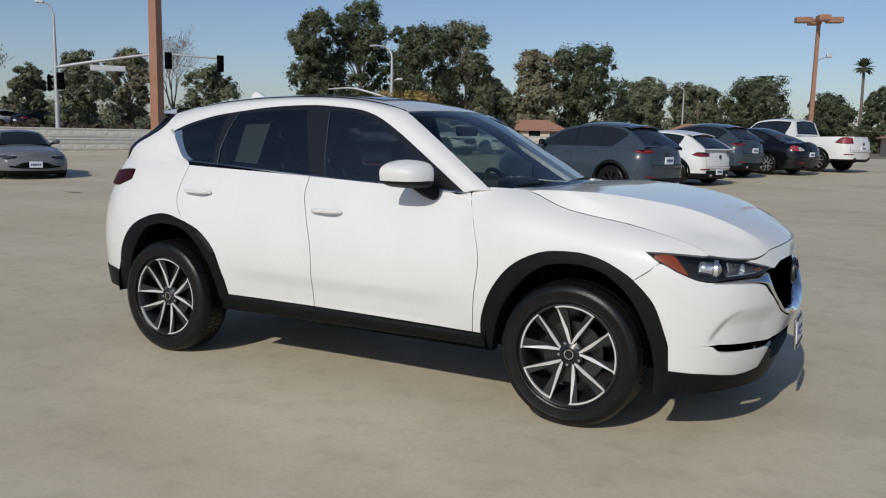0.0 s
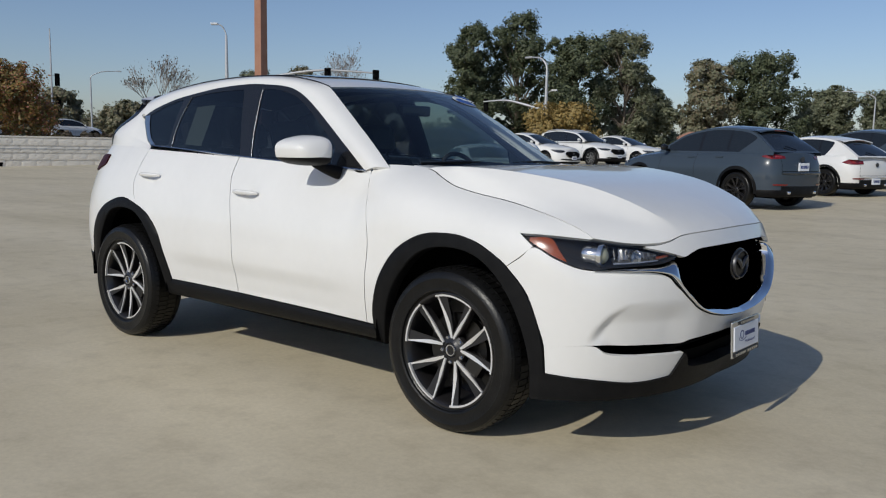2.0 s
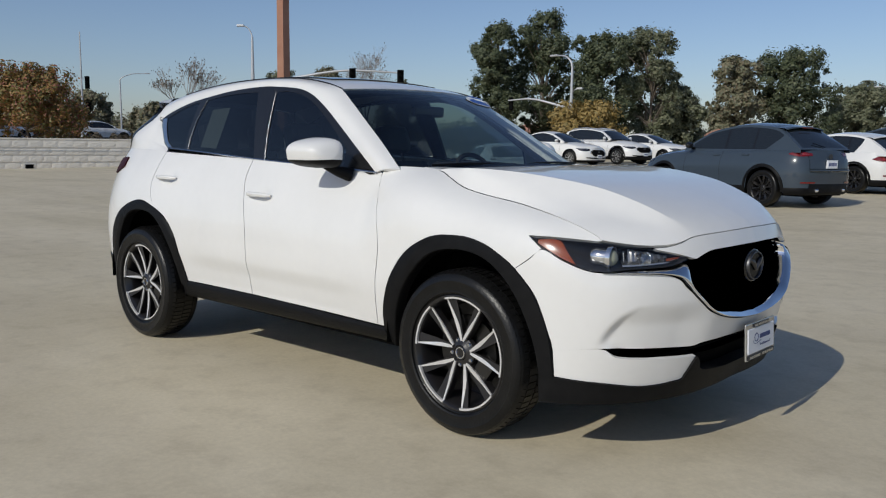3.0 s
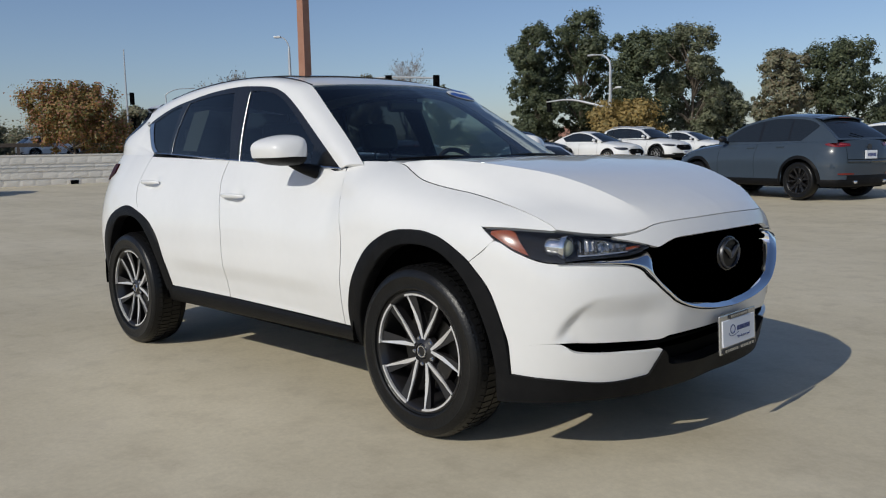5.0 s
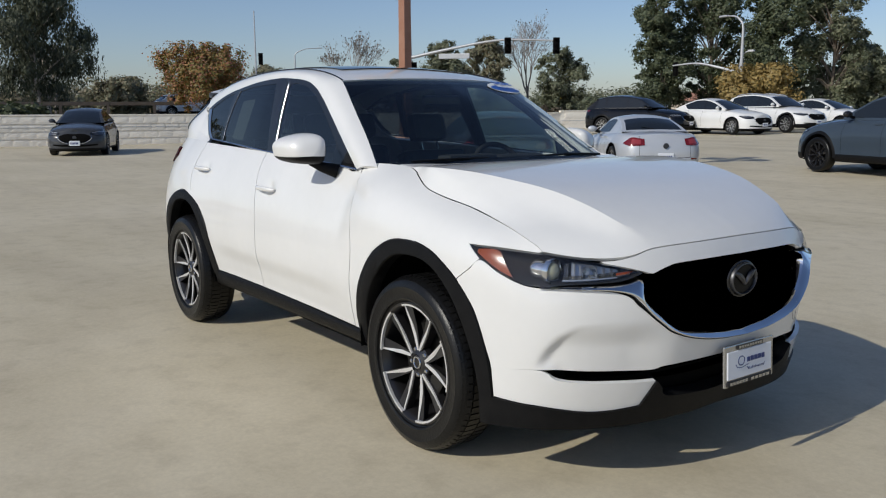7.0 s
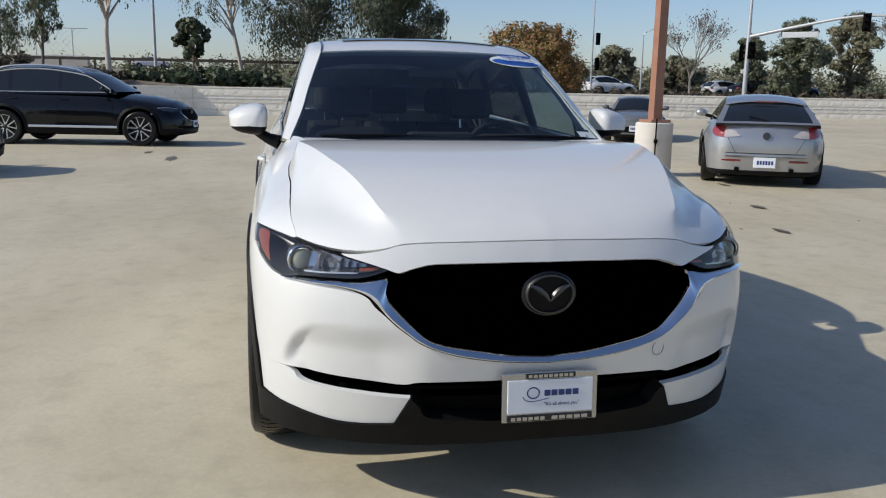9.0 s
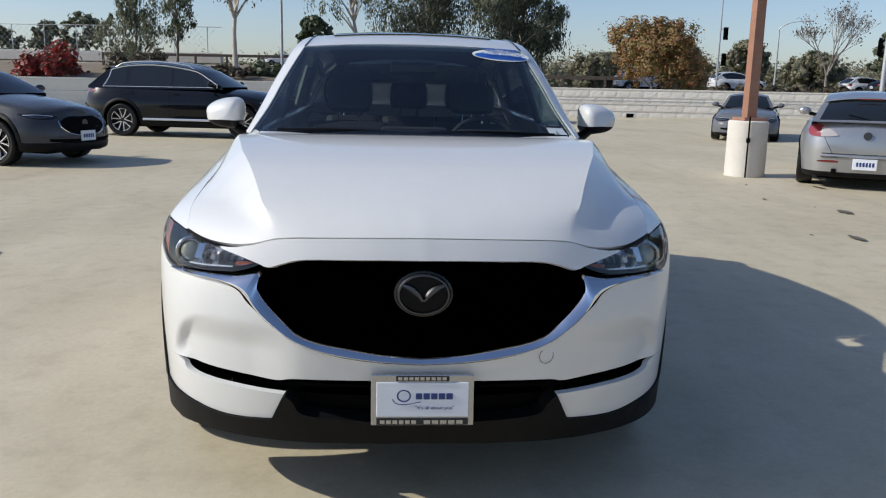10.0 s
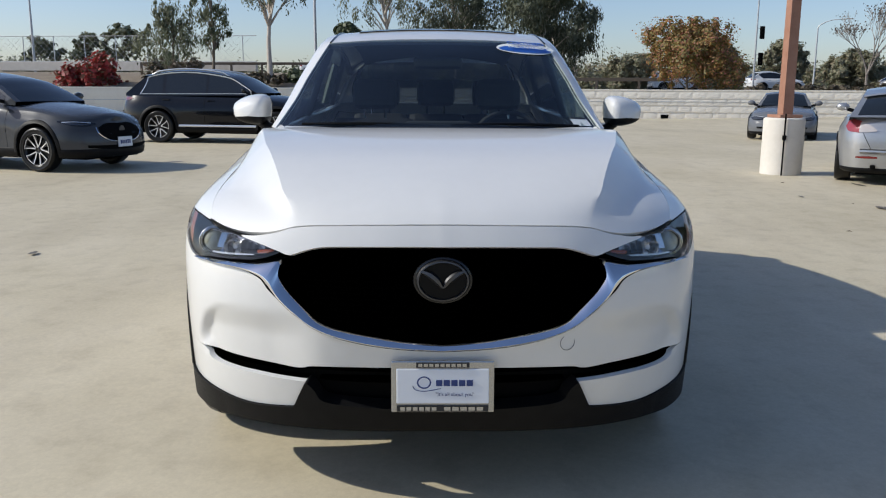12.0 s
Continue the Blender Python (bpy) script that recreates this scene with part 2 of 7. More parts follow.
def girdle(sz, out=0.0):
    """Places on the body's side and front (right half, y taken positive) from (s, z)."""
    sz = np.asarray(sz, float)
    s, z = sz[..., 0], sz[..., 1]
    q = np.clip((z - .65) / (np.interp(s, *EDGE_Z) - .65), 0, 1.7)
    low = np.clip((.65 - z) / .4, 0, 1.5)
    full = 2.2 + 3.3 * sm(s_at(2.0), s_at(1.7), s) * sm(s_at(.7), s_at(1.0), s)
    d = np.interp(s, *EDGE_IN) * q ** full + np.interp(s, *LOW_IN) * low ** 1.6 - out
    # scoop over the lower slot in the bumper, and the flute along the doors
    sc = np.interp(z, [.46, .495, .55, .603, .64, .655], [.915, .90, .868, .822, .765, .67])
    d = d + .023 * (1 - sm(.53, .47, z) * sm(.79, .875, s)) * sm(0, .048, sc - s) * sm(.36, .56, s) * sm(.665, .56, z) * sm(.455, .47, z)
    d = d + .014 * sm(.60, .50, z) * sm(.36, .44, z) * sm(2.0, 2.5, s) * sm(3.9, 3.4, s)
    for s0, z0 in ((2.985, .966), (3.975, 1.022)):
        d = d + .013 * np.exp(-((s - s0) / .052) ** 2 - ((z - z0) / .036) ** 2)
    x, y = np.interp(s, SS, CP[:, 0]), np.interp(s, SS, CP[:, 1])
    nx, ny = np.interp(s, SS, NRM[:, 0]), np.interp(s, SS, NRM[:, 1])
    return np.stack([x - nx * d, y - ny * d, z], -1)


def coons(bottom, top, left, right):
    """A net between four curves: bottom and top run along, left and right run up."""
    n, m = len(bottom), len(left)
    u, v = np.linspace(0, 1, n)[:, None, None], np.linspace(0, 1, m)[None, :, None]
    b, t, l, r = bottom[:, None], top[:, None], left[None], right[None]
    return (1 - v) * b + v * t + (1 - u) * l + u * r - ((1 - u) * (1 - v) * b[0] + u * (1 - v) * b[-1] + (1 - u) * v * t[0] + u * v * t[-1])


def between(a, b, m):
    v = np.linspace(0, 1, m)[None, :, None]
    return a[:, None] * (1 - v) + b[:, None] * v


def shell(grids, side, thick=.018, centre=(0.2, 0.0, 0.65), rim=True):
    """Weld nets into one panel with turned-in edges; side -1 is the car's right, +1 its left, 0 both halves in one."""
    V, F, key = [], [], {}

    def vid(p):
        k = (round(p[0] * 2500), round(p[1] * 2500), round(p[2] * 2500))
        if k not in key:
            key[k] = len(V)
            V.append(np.array(p))
        return key[k]

    for G in grids:
        for sy in ((-1, 1) if side == 0 else (side,)):
            H = np.array(G) * (1, sy, 1)
            I = [[vid(H[i, j]) for j in range(H.shape[1])] for i in range(H.shape[0])]
            for i in range(H.shape[0] - 1):
                for j in range(H.shape[1] - 1):
                    q = [I[i][j], I[i + 1][j], I[i + 1][j + 1], I[i][j + 1]]
                    q = [a for k, a in enumerate(q) if a != q[k - 1]]
                    if len(set(q)) < 3:
                        continue
                    p0, p1, p2 = V[q[0]], V[q[1]], V[q[2]]
                    nn = np.cross(p1 - p0, p2 - p0) if len(q) == 3 else np.cross(V[q[2]] - p0, V[q[3]] - p1)
                    mid = sum(V[a] for a in q) / len(q)
                    c = np.array([np.clip(mid[0], -1.4, 1.5), centre[1], centre[2]])
                    F.append(tuple(q) if np.dot(nn, mid - c) > 0 else tuple(q[::-1]))
    if rim:
        N = np.zeros((len(V), 3))
        edges = {}
        for f in F:
            nn = np.cross(V[f[1]] - V[f[0]], V[f[2]] - V[f[0]])
            nn = nn / (np.linalg.norm(nn) + 1e-12)
            for k, a in enumerate(f):
                N[a] += nn
                e = (a, f[(k + 1) % len(f)])
                edges[e] = 1
        N /= np.linalg.norm(N, axis=1)[:, None] + 1e-9
        low = {}
        for (a, b) in list(edges):
            if (b, a) not in edges:
                for w in (a, b):
                    if w not in low:
                        o = len(V)
                        V.append(V[w].copy())
                        V.append(V[w] - N[w] * thick)
                        low[w] = (o, o + 1)
                F.append((low[b][0], low[a][0], low[a][1], low[b][1]))
    return V, F


def panel(name, grids, material, parent, side=-1, label="", thick=.018, rim=True, centre=(0.2, 0.0, 0.65)):
    ob = part(name, shell(grids, side, thick, centre, rim), material, parent, label)
    return smooth(ob, 50)


def gnet(bottom, top, left=None, right=None, n=40, m=16, out=0.0):
    b, t = curve(bottom, n), curve(top, n)
    l = curve(left, m) if left else np.linspace(b[0], t[0], m)
    r = curve(right, m) if right else np.linspace(b[-1], t[-1], m)
    return girdle(coons(b, t, l, r), out)


def width_up(x, z):
    """Half width of the cabin's side at a height."""
    return .752 - .27 * (z - 1.13) - .15 * (z - 1.13) ** 2 - .05 * np.clip(-.5 - x, 0, 9) ** 1.2


def cabin(xz, out=0.0):
    xz = np.asarray(xz, float)
    return np.stack([xz[..., 0], width_up(xz[..., 0], xz[..., 1]) + out, xz[..., 1]], -1)


def cnet(bottom, top, left=None, right=None, n=30, m=12, out=0.0):
    b, t = curve(bottom, n), curve(top, n)
    l = curve(left, m) if left else np.linspace(b[0], t[0], m)
    r = curve(right, m) if right else np.linspace(b[-1], t[-1], m)
    return cabin(coons(b, t, l, r), out)


car = thing("suv_car", "pearl white compact suv with black cladding standing on concrete", "car")

# outlines on the girdle
ARCH_F = [(2.030, .402), (2.016, .50), (1.958, .645), (1.868, .763), (1.76, .832), (1.652, .866), (1.507, .872)]
ARCH_F2 = [(1.507, .872), (1.401, .852), (1.31, .813), (1.236, .768)]
GAP_F = [(2.076, .402), (2.055, .60), (2.036, .80), (2.089, .98), (2.13, 1.06), (2.152, 1.112)]
GAP_M = [(3.098, .412), (3.093, .52), (3.087, .632), (3.102, .78), (3.16, .955), (3.196, 1.047), (3.204, 1.150)]
GAP_R = [(3.739, .412), (3.763, .525), (3.823, .68), (3.937, .785), (4.05, .832), (4.12, .888), (4.168, .973), (4.175, 1.06), (4.175, 1.178)]
HOODSIDE = [(.885, .893), (.921, .915), (1.032, .953), (1.197, .988), (1.347, 1.015), (1.507, 1.038), (1.643, 1.064), (1.764, 1.102), (1.842, 1.127), (1.95, 1.142)]
g = .0022


def shift(pts, d):
    return [(a + d, b) for a, b in pts]


HOODFRONT = [(0, .917), (.16, .915), (.32, .911), (.41, .907), (.475, .899), (.525, .884), (.60, .871), (.66, .868), (.76, .876), (.885, .893)]
hfc = curve(HOODFRONT, 400)
hft = np.concatenate([np.linspace(0, .450, 27), np.linspace(.450, .55, 8)[1:], np.linspace(.55, .885, 7)[1:]])
hf = girdle(np.stack([hft, np.interp(hft, hfc[:, 0], hfc[:, 1])], 1))
hs = girdle(curve(HOODSIDE, 40), .001)
hc = curve([(hf[0][0], 0, .917), (2.185, 0, .950), (2.11, 0, .990), (2.0, 0, 1.035), (1.8, 0, 1.092), (1.5, 0, 1.136), (1.25, 0, 1.149), (1.03, 0, 1.140)], 40)
hr = curve([(1.03, 0, 1.140), (1.01, .3, 1.138), (.965, .55, 1.136), tuple(hs[-1])], 40)
u, v = np.linspace(0, 1, 40)[:, None, None], np.linspace(0, 1, 40)[None, :, None]
hood = np.zeros((40, 40, 3))
for axis in range(3):
    w = 1 - v if axis < 2 else 1 - v ** 2.6
    a = slice(axis, axis + 1)
    c_, s_, f_, r_ = hc[:, None, a], hs[:, None, a], hf[None, :, a], hr[None, :, a]
    hood[:, :, a] = w * c_ + (1 - w) * s_ + (1 - u) * (f_ - (w * hf[0, a] + (1 - w) * hf[-1, a])) + u * (r_ - (w * hr[0, a] + (1 - w) * hr[-1, a]))
# flat middle between two pressed lines, steep bands beyond them, then nearly flat outer strips
uc, vc = np.broadcast_to(u[..., 0], (40, 40)), np.broadcast_to(v[..., 0], (40, 40))
hx = hood[..., 0]
v0, v1 = 26 / 39, 33 / 39
near = 1 - sm(0, .5, uc)
zc = hc[:, 2][:, None] * near + np.interp(hx, hc[::-1, 0], hc[::-1, 2]) * (1 - near)
ye, ze = hs[:, 1][:, None], hs[:, 2][:, None]
yk = np.minimum(np.interp(hx, [1.0, 1.3, 1.645, 1.825, 1.955, 2.05, 2.135, 2.19], [.735, .700, .622, .566, .524, .494, .468, .450]), ye - .004)
zk = zc - .003
fall = np.minimum(np.minimum(.078, .55 * (ye - yk)), np.maximum(.93 * (zk - ze) / .84, .02))
flank, outer = np.clip((vc - v0) / (v1 - v0), 0, 1), np.clip((vc - v1) / (1 - v1), 0, 1)
ynew = np.where(vc < v0, yk * vc / v0, yk + fall * flank + (ye - yk - fall) * outer)
k2 = sm(0, .12, uc) * sm(1, .93, uc)
hood[..., 1] = ynew * k2 + hood[..., 1] * (1 - k2)
steep = np.minimum(.90 * fall, .94 * (zk - ze))
zh = np.where(vc < v0, zc - .003 * (vc / v0) ** 2, zk - steep * flank + (ze - zk + steep) * outer)
lip = hc[:, 2][:, None] - (hf[0, 2] - hf[:, 2])[None]
lip = lip + outer * (ze - lip[:, -1:])
keep = sm(0, .11, uc)
hood[..., 2] = zh * keep + lip * (1 - keep)
for _ in range(6):
    hood[:, 28:39] = hood[:, 27:38] * .25 + hood[:, 28:39] * .5 + hood[:, 29:40] * .25
smooth(panel("hood", [hood], M_WHITE, car, 0, "pearl white hood with two pressed lines"), 24)


def headlamp(side):
    top = [(1.190, .897), (1.10, .897), (1.018, .893), (.885, .884), (.775, .871), (.649, .858), (.57, .843), (.505, .826)]
    bot = [(1.190, .894), (1.12, .851), (1.037, .816), (.945, .784), (.872, .777), (.785, .787), (.64, .794), (.567, .803), (.505, .823)]
    lens = panel("headlight", [gnet(bot, top, n=48, m=12, out=.002)], M_LENS, car, side, "clear headlight with amber rear corner", rim=False)
    lens.visible_shadow = False
    b, t = curve(bot, 40), curve(top, 40)
    uu, vv = np.linspace(0, 1, 40)[:, None], np.linspace(0, 1, 10)[None]
    deep = -.10 * np.sin(np.pi * uu) ** .5 * np.sin(np.pi * vv) ** .5
    inner = girdle(between(b, t, 10))
    nrm = np.stack([np.interp(between(b, t, 10)[..., 0], SS, NRM[:, 0]), np.interp(between(b, t, 10)[..., 0], SS, NRM[:, 1]), 0 * between(b, t, 10)[..., 0]], -1)
    inner = inner + nrm * (deep[..., None] - .003)
    panel("housing", [inner], M_HOUSING, lens, side, rim=False)
    # amber reflector in the rear corner
    ab, at = curve([(1.150, .873), (1.10, .849), (1.04, .820), (.985, .800)], 14), curve([(1.150, .885), (1.10, .889), (1.055, .883), (1.02, .843)], 14)
    panel("amber_reflector", [girdle(between(ab, at, 6), -.010)], M_AMBER, lens, side, "amber corner reflector", rim=False)
    # projector barrel with its lens, a second bowl and a ribbed inner reflector
    def mount(s, z, d, ax):
        p = girdle(np.array([s, z]), d)
        return Matrix.Translation((p[0], p[1] * side, p[2])) @ Vector((ax[0], ax[1] * side, ax[2])).normalized().to_track_quat("Y", "Z").to_matrix().to_4x4()

    m = mount(.842, .826, -.026, (1, -.22, -.03))
    smooth(part("barrel", moved(lathe([(.036, .004), (.039, .0), (.039, -.012), (.0345, -.016), (.0335, -.045), (.036, -.060), (.030, -.075)], 28), m), M_BARREL, lens, "bright projector barrel"), 40)
    smooth(part("projector", moved(lathe([(.033, .0), (.031, .008), (.024, .018), (.013, .024), (.001, .026)], 24), m), M_PROJ, lens, "clear projector lens"))
    ring = lathe([(.045, -.012), (.047, .004), (.045, .007), (.040, .002)], 32)
    smooth(part("bezel", moved(ring, m), M_BARREL, lens))
    m = mount(.700, .822, -.016, (1, .22, 0))
    bowl = lathe([(.030, .004), (.0285, .0), (.025, -.016), (.018, -.028), (.006, -.033), (.001, -.033)], 24)
    smooth(part("reflector_bowl", moved(bowl, m), M_BARREL, lens))
    smooth(part("bulb", moved(lathe([(.008, -.03), (.008, -.012), (.001, -.006)], 10), m), M_REFL, lens))
    # grey inner cells with bright upright dividers
    cb_, ct_ = curve([(.765, .802), (.68, .802), (.585, .812)], 16), curve([(.765, .856), (.68, .846), (.585, .830)], 16)
    panel("inner_optic", [girdle(between(cb_, ct_, 6), -.040)], M_REFL2, lens, side, rim=False)
    for s0 in (.752, .728, .668, .640, .612):
        zl, zh = np.interp(s0, [.585, .68, .765], [.811, .802, .802]), np.interp(s0, [.585, .68, .765], [.830, .846, .856])
        fin = np.stack([girdle(np.array([(s0 + .003, z) for z in np.linspace(zl, zh, 5)]), -.040), girdle(np.array([(s0, z) for z in np.linspace(zl, zh, 5)]), -.020), girdle(np.array([(s0 - .003, z) for z in np.linspace(zl, zh, 5)]), -.040)], 0)
        panel("reflector_rib", [fin], M_REFL3, lens, side, rim=False)
    sb_, st_ = curve([(.80, .797), (.72, .800), (.60, .808)], 14), curve([(.80, .802), (.72, .805), (.60, .812)], 14)
    panel("light_bar", [girdle(between(sb_, st_, 3), -.010)], M_REFL2, lens, side, rim=False)
    tb_, tt_ = curve([(.60, .813), (.565, .817), (.535, .822)], 8), curve([(.60, .822), (.565, .826), (.535, .828)], 8)
    panel("turn_signal", [girdle(between(tb_, tt_, 4), -.022)], M_AMBER, lens, side, "amber inner turn signal", rim=False)
    # bright shelf that leans back under the lamps, and a bright cheek beside the projector
    sh_ = curve([(.80, .800), (.72, .803), (.60, .812), (.55, .818)], 16)
    panel("shelf", [np.stack([girdle(sh_, -.012), girdle(sh_ + (0, .006), -.030), girdle(sh_ + (0, .016), -.055)], 1)], M_BARREL, lens, side, rim=False)
    ck = np.stack([girdle(np.array([(.795, z) for z in (.812, .826, .842, .856)]), -.020), girdle(np.array([(.765, z) for z in (.806, .824, .842, .852)]), -.052)], 0)
    panel("cheek", [ck], M_BARREL, lens, side, rim=False)
    return lens


def body_side(side):
    # fender
    m_, k_ = 22, 16
    a1, b1 = curve(ARCH_F, 30), curve(shift(GAP_F, -g)[:4], 30)
    b1 = curve([(p[0], p[1]) for p in shift(GAP_F, -g)[:4]], 30)
    F1 = between(a1, b1, m_)
    low = np.vstack([F1[-1][::-1], curve(ARCH_F2, k_)[1:]])
    top = curve(shift(GAP_F, -g)[3:] + [(2.10, 1.142)] + [(a, b) for a, b in HOODSIDE[::-1][0:7]], len(low))
    top[:, 1] -= .0025
    F2 = coons(low, top, np.linspace(low[0], top[0], 14), curve([tuple(low[-1]), (1.20, .84), (1.194, .90), tuple(top[-1])], 14))
    f3a = curve([(1.194, .90), (1.10, .9), (1.018, .896), (.90, .888)], 16)
    f3b = curve([(a, b - .0025) for a, b in HOODSIDE[3::-1]][:4], 16)
    F3 = between(f3a, f3b, 6)
    F4 = between(curve([tuple(low[-1]), (1.20, .84), (1.194, .90)], 12), curve([tuple(low[-1]), (1.175, .812), (1.126, .854)], 12), 5)
    panel("front_fender", [girdle(F1), girdle(F2), girdle(F3), girdle(F4)], M_WHITE, car, side)
    # doors
    for name, ga, gb, hs_, hz in (("front_door", shift(GAP_M, -g), shift(GAP_F, g), 3.0, .968), ("rear_door", shift(GAP_R, -g), shift(GAP_M, g), 3.99, 1.025)):
        a, b = curve(ga, 72), curve(gb, 72)
        D = between(a, b, 72)
        door = panel(name, [girdle(D)], M_WHITE, car, side)
        handle(door, side, hs_, hz)
    # rear quarter, round to the middle of the tail
    qb = curve([(4.055, .836), (4.26, .875), (4.44, .835), (4.57, .757), (4.658, .62), (4.703, .455), (4.80, .475), (5.2, .475), (S_END, .475)], 60)
    qt = curve([(4.177, 1.178), (4.4, 1.19), (4.7, 1.195), (5.0, 1.195), (S_END, 1.195)], 60)
    ql = curve([(4.055, .836), (4.122, .888), (4.17, .973), (4.177, 1.06), (4.177, 1.178)], 22)
    panel("rear_quarter", [girdle(coons(qb, qt, ql, np.linspace(qb[-1], qt[-1], 22)))], M_WHITE, car, side)
    panel("rear_valance", [gnet([(4.60, .345), (4.8, .345), (S_END, .34)], [(4.70, .45), (4.8, .47), (S_END, .47)], n=24, m=6, out=.006)], M_CLAD, car, side)
    tl = panel("tail_light", [gnet([(4.685, 1.075), (4.78, 1.045), (4.88, 1.027), (5.3, 1.03)], [(4.70, 1.137), (4.80, 1.135), (4.95, 1.122), (5.3, 1.11)], n=24, m=8, out=.012)], M_REDDK, car, side, "dark red tail light")
    # bumper
    T2 = [(1.234, .766), (1.17, .81), (1.121, .850), (1.037, .813), (.945, .780), (.872, .772), (.785, .772), (.72, .771), (.66, .769), (.60, .762), (.556, .748), (.53, .726), (.475, .673), (.43, .638), (.40, .616), (.352, .594), (.29, .575), (.21, .560), (.114, .549), (0, .544)]
    B2 = [(1.062, .46), (.93, .478), (.855, .482), (.746, .478), (.611, .474), (.46, .470), (.40, .482), (.30, .486), (.141, .488), (0, .488)]
    net2 = coons(curve(B2, 110), curve(T2, 110), curve([(1.062, .46), (1.076, .512), (1.139, .665), (1.234, .766)], 34), np.linspace((0, .488), (0, .544), 34))
    B3t = [(1.062, .46), (.93, .476), (.86, .474), (.81, .444), (.70, .433), (.60, .429), (.50, .424), (.43, .421)]
    B3b = [(1.056, .357), (.95, .348), (.872, .343), (.70, .326), (.606, .326), (.54, .331), (.50, .334), (.484, .336)]
    net3 = coons(curve(B3b, 44), curve(B3t, 44), np.linspace((1.056, .357), (1.062, .46), 9), np.linspace((.484, .336), (.43, .427), 9))
    T1 = [(a, b - .0035) for a, b in HOODFRONT[:8]]
    B1 = [(0, .854), (.12, .854), (.242, .852), (.36, .848), (.42, .835), (.468, .820), (.50, .828), (.57, .8445), (.648, .8590)]
    net1 = between(curve(B1, 40), curve(T1, 40), 8)
    return [girdle(net2), girdle(net3), girdle(net1, .002)]


def handle(door, side, s, z):
    pts = [girdle(np.array([s + d, zz]), o) for d, zz, o in ((.118, z - .002, .003), (.09, z, .026), (.02, z, .042), (-.05, z, .040), (-.092, z - .003, .010))]
    P = curve([tuple(p) for p in pts], 14)
    P[:, 1] *= side
    vf = tube(P, [.007, .010, .012, .0125, .0125, .0125, .0125, .0125, .0125, .0125, .012, .012, .010, .008], 8)
    vf = ([Vector((v[0], v[1], v[2])) for v in vf[0]], vf[1])
    smooth(part("door_handle", vf, M_WHITE, door, "white pull handle"))


for side in (-1, 1):
    nets = body_side(side)
    headlamp(side)
bumper = panel("front_bumper", nets, M_WHITE, car, 0, "pearl white bumper with scooped lower corners")
# grille, chrome wing, slots and lower lip
CH_O = [(0, .545), (.114, .551), (.21, .562), (.29, .577), (.352, .596), (.40, .618), (.43, .640), (.475, .675), (.53, .728), (.556, .750), (.60, .764), (.66, .771), (.72, .773), (.80, .775), (.88, .775)]
CH_I = [(0, .569), (.116, .577), (.21, .590), (.29, .604), (.345, .619), (.385, .638), (.43, .676), (.47, .712), (.498, .745), (.506, .768), (.500, .800), (.535, .800), (.602, .792), (.70, .789), (.80, .784), (.88, .777)]
co, ci = curve(CH_O, 90), curve(CH_I, 90)
wing = np.stack([girdle(co * (1 - q) + ci * q, d) for q, d in ((0, -.006), (.03, .009), (.06, .0125), (.20, .0145), (.225, .0140), (.90, -.010), (.94, -.014), (1, -.022), (1, -.055))], 1)
gap_ = co + (co - ci) * np.array([.15, .15])
panel("wing_gap", [np.stack([girdle(co, .0016), girdle(gap_, .0016)], 1)], M_VOID, car, 0, "dark gap under the chrome", rim=False)
panel("grille_chrome", [wing], M_CHROME, car, 0, "chrome wing round the lower grille", rim=False)
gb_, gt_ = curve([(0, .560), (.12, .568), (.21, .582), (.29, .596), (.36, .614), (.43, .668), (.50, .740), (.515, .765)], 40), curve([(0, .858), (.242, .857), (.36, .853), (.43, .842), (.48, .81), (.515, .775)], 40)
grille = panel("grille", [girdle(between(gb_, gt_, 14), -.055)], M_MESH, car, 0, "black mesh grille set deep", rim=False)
teeth = []
for iz in range(15):
    z = .60 + iz * .0175
    for iy in range(-27, 28):
        y = (iy + .5 * (iz % 2)) * .0175
        lim = np.interp(z, [.58, .63, .69, .77, .80, .845], [.08, .32, .41, .48, .47, .40])
        if abs(y) > lim or (y / .095) ** 2 + ((z - .735) / .085) ** 2 < 1:
            continue
        s = abs(y)
        p = girdle(np.array([s, z]), -.045)
        teeth.append(([(p[0], y - .0085, z), (p[0], y + .0085, z), (p[0] - .006, y + .0085, z + .006), (p[0] - .006, y - .0085, z + .006), (p[0] - .012, y - .0085, z - .004), (p[0] - .012, y + .0085, z - .004)], [(0, 1, 2, 3), (1, 0, 4, 5)]))
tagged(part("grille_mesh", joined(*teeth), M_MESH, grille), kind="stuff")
slot_t, slot_b = curve([(.86, .474), (.746, .480), (.611, .476), (.46, .474), (.40, .484), (.141, .490), (0, .490)], 50), curve([(.86, .470), (.80, .445), (.65, .436), (.50, .428), (.43, .424), (.363, .355), (.165, .343), (0, .343)], 50)
# flat sheet behind the slot, its depth of shade put into the colour
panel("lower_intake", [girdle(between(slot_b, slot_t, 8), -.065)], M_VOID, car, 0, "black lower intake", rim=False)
for z, h, s1 in ((.462, .006, .78), (.425, .007, .40)):
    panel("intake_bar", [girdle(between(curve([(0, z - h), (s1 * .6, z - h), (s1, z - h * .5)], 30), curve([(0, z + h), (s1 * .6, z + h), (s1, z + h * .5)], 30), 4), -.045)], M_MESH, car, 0)
